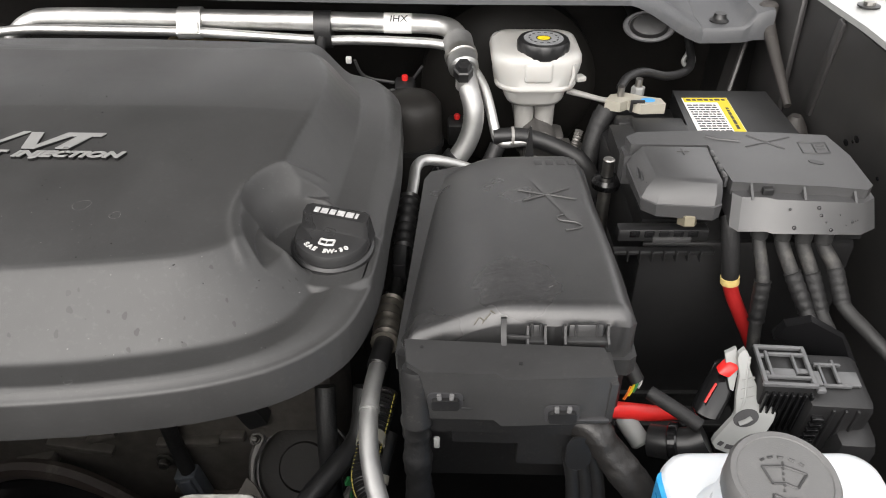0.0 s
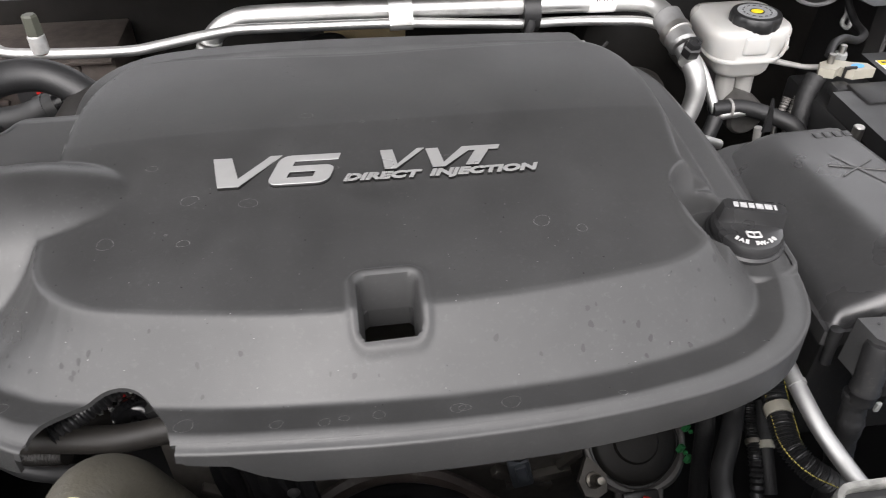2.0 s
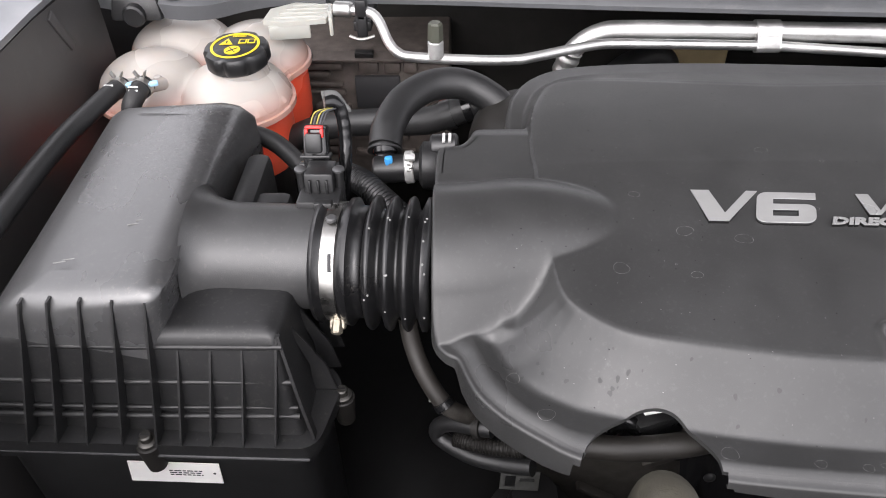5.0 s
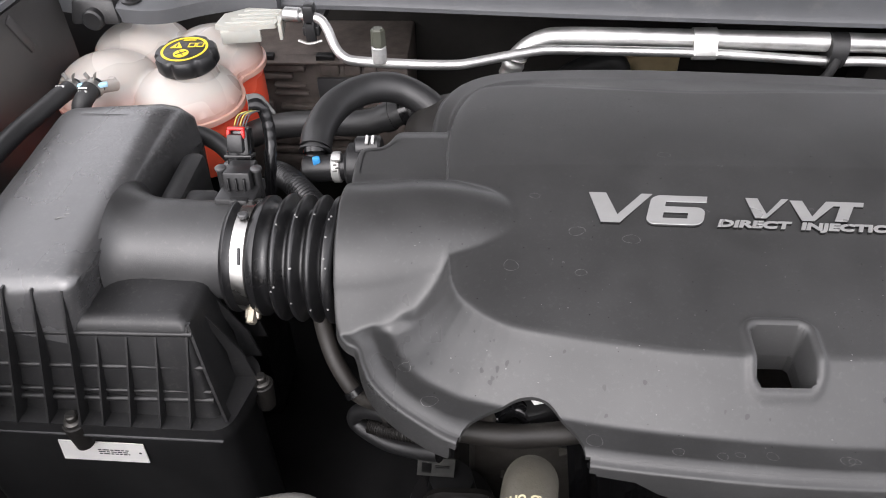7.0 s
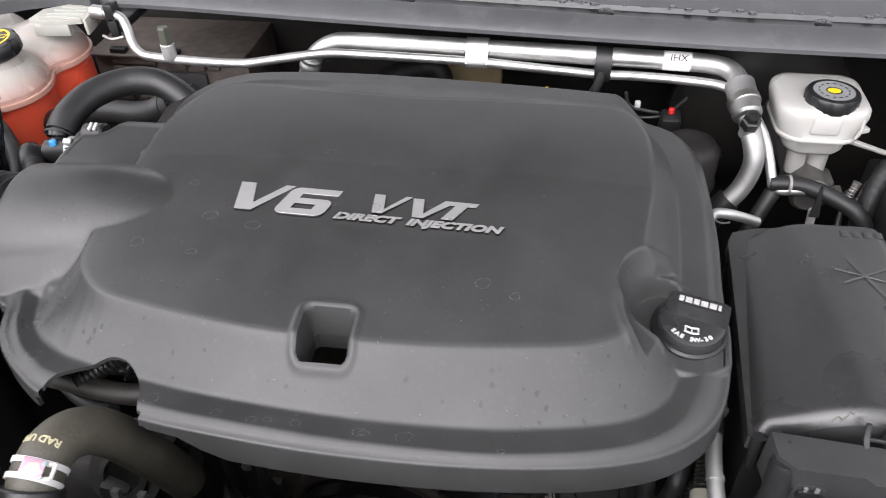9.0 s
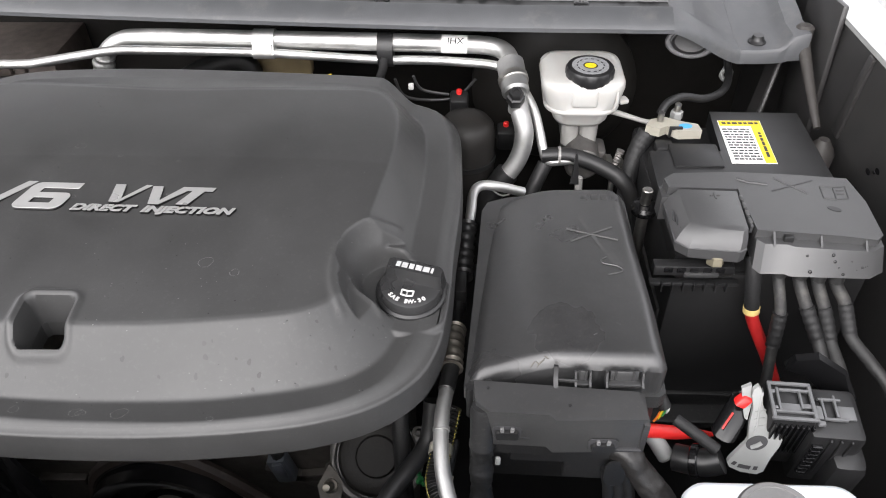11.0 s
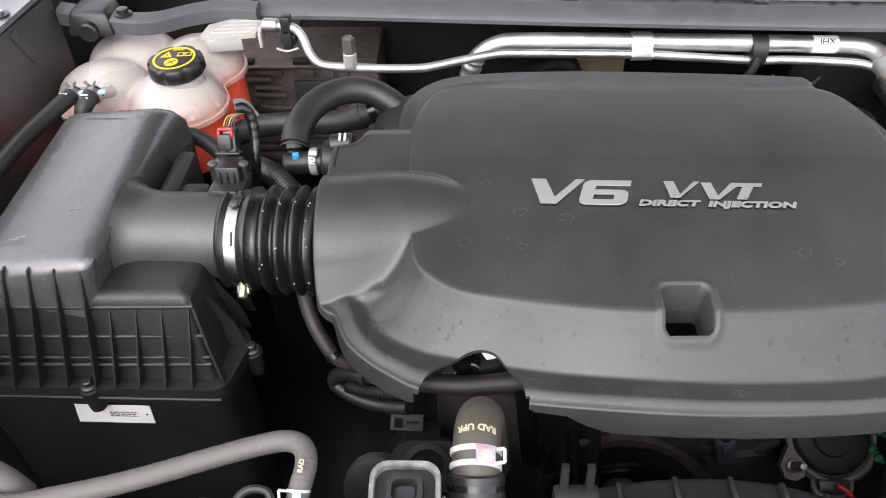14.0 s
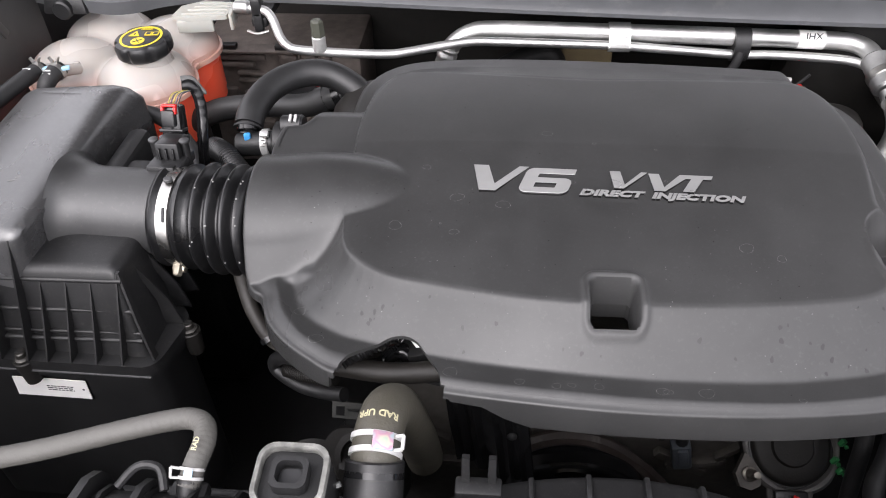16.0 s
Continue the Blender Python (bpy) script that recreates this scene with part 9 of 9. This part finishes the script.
    part("pulley", lathe([(0.03, 0), (0.034, 0.003), (0.031, 0.006), (0.034, 0.009), (0.031, 0.012), (0.034, 0.015), (0.03, 0.018), (0, 0.018)], Matrix.Translation((-0.605, 0.345, 0.985)) @ rot(x=60), 32), DEEP, t)
    part("bracket", box((-0.57, 0.33, 0.98), (0.03, 0.02, 0.09), 0.006, rot(y=12)), DEEP, t)
    t = thing("lower_label", (-0.579, 0.4, 1.0), "small white printed label deep in the bay", "label")
    tag = part("tag", box((-0.579, 0.4, 1.008), (0.034, 0.002, 0.02), 0.0005, rot(x=-20, y=4)), DIMTAG, t)
    part("code_block", box((-0.5875, 0.3987, 1.0085), (0.009, 0.001, 0.011), 0.0002, rot(x=-20, y=4)), BLACK, tag)
    for k in range(3):
        part("print_bar", box((-0.573, 0.3987 + 0.001 * (k - 1), 1.0085 - 0.004 * (k - 1)), (0.013, 0.001, 0.0012), 0.0002, rot(x=-20, y=4)), FUSE, tag)
    # hoses under the cover's left side
    t = thing("lower_hose", (-0.65, 0.41, 1.1), "brown-grey rubber hose below the bellows", "hose")
    part("hose", tube([(-0.672, 0.44, 1.17), (-0.668, 0.43, 1.15), (-0.658, 0.415, 1.13), (-0.64, 0.402, 1.108), (-0.615, 0.41, 1.085), (-0.58, 0.44, 1.05), (-0.56, 0.47, 1.02)], 0.0072, 12, 6), DUSTYB, t)
    part("ring", tube([(-0.645, 0.402, 1.1155), (-0.642, 0.3995, 1.112)], 0.009, 14, 2), GLOSS, t)
    part("clip", box((-0.655, 0.42, 1.105), (0.003, 0.008, 0.02), 0.0006), LIGHTG, t)
    t = thing("loop_hose", (-0.66, 0.42, 1.04), "smooth black hose loop below the cover", "hose")
    part("hose", tube([(-0.605, 0.395, 1.089), (-0.618, 0.4, 1.085), (-0.638, 0.41, 1.076), (-0.649, 0.413, 1.066), (-0.647, 0.41, 1.055), (-0.6225, 0.395, 1.053), (-0.598, 0.385, 1.057), (-0.573, 0.375, 1.067)], 0.0072, 16, 6), BLACK, t)
    part("clamp", rod((-0.618, 0.4, 1.085), (-0.613, 0.398, 1.087), 0.0098, 18), DEEP, t)
    t = thing("mesh_sleeve", (-0.6, 0.37, 1.05), "black braided sleeve below the cover", "sleeve")
    part("sleeve", tube([(-0.635, 0.4, 1.068), (-0.61, 0.39, 1.073), (-0.58, 0.38, 1.083)], 0.006, 14, 5, ridges=24, depth=0.0005), DEEP, t)
    # things seen in the cut-out
    t = thing("cutout_hose", (-0.51, 0.34, 1.13), "brown-black hose crossing under the cover cut-out", "hose")
    part("hose", tube([(-0.59, 0.352, 1.142), (-0.56, 0.346, 1.145), (-0.535, 0.342, 1.1455), (-0.51, 0.34, 1.147), (-0.475, 0.342, 1.151), (-0.44, 0.352, 1.15)], 0.009, 16, 5), DUSTYB, t)
    t = thing("cutout_loom", (-0.51, 0.37, 1.15), "black corrugated conduit under the cover cut-out", "wiring conduit")
    part("conduit", tube([(-0.56, 0.345, 1.15), (-0.535, 0.36, 1.16), (-0.51, 0.375, 1.166), (-0.48, 0.39, 1.168)], 0.0075, 12, 6, ridges=22, depth=0.001), BLACK, t)
    t = thing("injector_plug", (-0.48, 0.37, 1.13), "taped wires and a red-locked plug under the cover", "connector")
    part("body", box((-0.492, 0.375, 1.135), (0.04, 0.03, 0.03), 0.004, rot(z=20)), TAPE, t)
    part("white_tag", prism([(0, 0), (0.019, 0.004), (0.012, 0.02), (-0.009, 0.0135)], 0, 0.0006, 0, Matrix.Translation((-0.5, 0.366, 1.15)) @ rot(x=62)), PAPER, t, "white tag")
    part("red_tab", box((-0.5225, 0.372, 1.152), (0.004, 0.003, 0.004), 0.0006, rot(z=20)), RED, t)
    part("pale_tab", join(box((-0.517, 0.3735, 1.154), (0.002, 0.004, 0.005), 0.0004, rot(z=20)), box((-0.529, 0.37, 1.151), (0.0035, 0.003, 0.0035), 0.0004, rot(z=20))), WHITE, t)
    for k in range(5):
        part("pin_row", box((-0.54 + 0.006 * k, 0.372 + 0.0025 * k, 1.1385), (0.003, 0.008, 0.003), 0.0006, rot(z=22)), LIGHTG, t)
    part("wrap_fold", loft([[(-0.53, 0.36, 1.12), (-0.5, 0.365, 1.145), (-0.47, 0.36, 1.12), (-0.47, 0.355, 1.11)], [(-0.525, 0.39, 1.12), (-0.49, 0.385, 1.138), (-0.465, 0.39, 1.125), (-0.465, 0.395, 1.11)], [(-0.52, 0.42, 1.13), (-0.495, 0.415, 1.15), (-0.46, 0.42, 1.13), (-0.46, 0.425, 1.11)]]), TAPE, t)
    for k, (x, y, z) in enumerate(((-0.515, 0.362, 1.142), (-0.502, 0.378, 1.147), (-0.478, 0.366, 1.14))):
        part("tape_fold", wrinkled(tube([(x - 0.012, y, z - 0.004), (x, y + 0.004, z + 0.003), (x + 0.013, y + 0.002 * k, z - 0.002)], 0.008 - 0.001 * k, 14, 8), 0.0016, 31 + k), GLOSS, t)
    t = thing("splash_guard", (-0.46, 0.33, 1.05), "crumpled black plastic guard beside the radiator hose", "guard")
    rnd = random.Random(14)
    folds = [rnd.uniform(-0.004, 0.004) for _ in range(15)]
    rings = []
    for k in range(7):
        f = k / 6
        front = []
        for c, bend in enumerate(folds):
            g = c / 14
            front.append(Vector((-0.478 + 0.072 * g + 0.014 * f, 0.347 - 0.03 * g - 0.006 * f + bend * (0.5 + f) + 0.003 * math.sin(9 * f + c), 1.152 - 0.01 * g - 0.125 * f)))
        rings.append(front + [q + Vector((0.001, 0.003, 0)) for q in reversed(front)])
    part("sheet", loft(rings), GLOSS, t, angle=30)
    for g, f in ((0.25, 0.2), (0.8, 0.35)):
        c = Vector((-0.478 + 0.072 * g + 0.014 * f, 0.342 - 0.03 * g - 0.006 * f, 1.152 - 0.01 * g - 0.125 * f))
        part("push_pin", lathe([(0.0042, 0), (0.0042, 0.001), (0.002, 0.0022), (0, 0.0024)], Matrix.Translation(c) @ rot(x=82), 14), BLACK, t)
    t = thing("well_bottom", (-0.3425, 0.36, 1.1), "dark fuel rail fitting below the square well", "fitting")
    part("rail", rod((-0.42, 0.37, 1.115), (-0.26, 0.37, 1.115), 0.012, 16), DEEP, t)
    part("tab", box((-0.335, 0.372, 1.12), (0.005, 0.004, 0.012), 0.001), STEELD, t)


# white label darkened in colour for the shadow deep in the bay
DIMTAG = material("shaded_white_label", (0.07, 0.07, 0.067), 0.6, var=0.3, scale=200)
BELT = material("worn_drive_belt", (0.026, 0.019, 0.016), 0.6, var=0.3, stain=0.3)
DUSTYB = material("dusty_brown_rubber", (0.016, 0.014, 0.012), 0.6, var=0.3, stain=0.2)
engine_front()
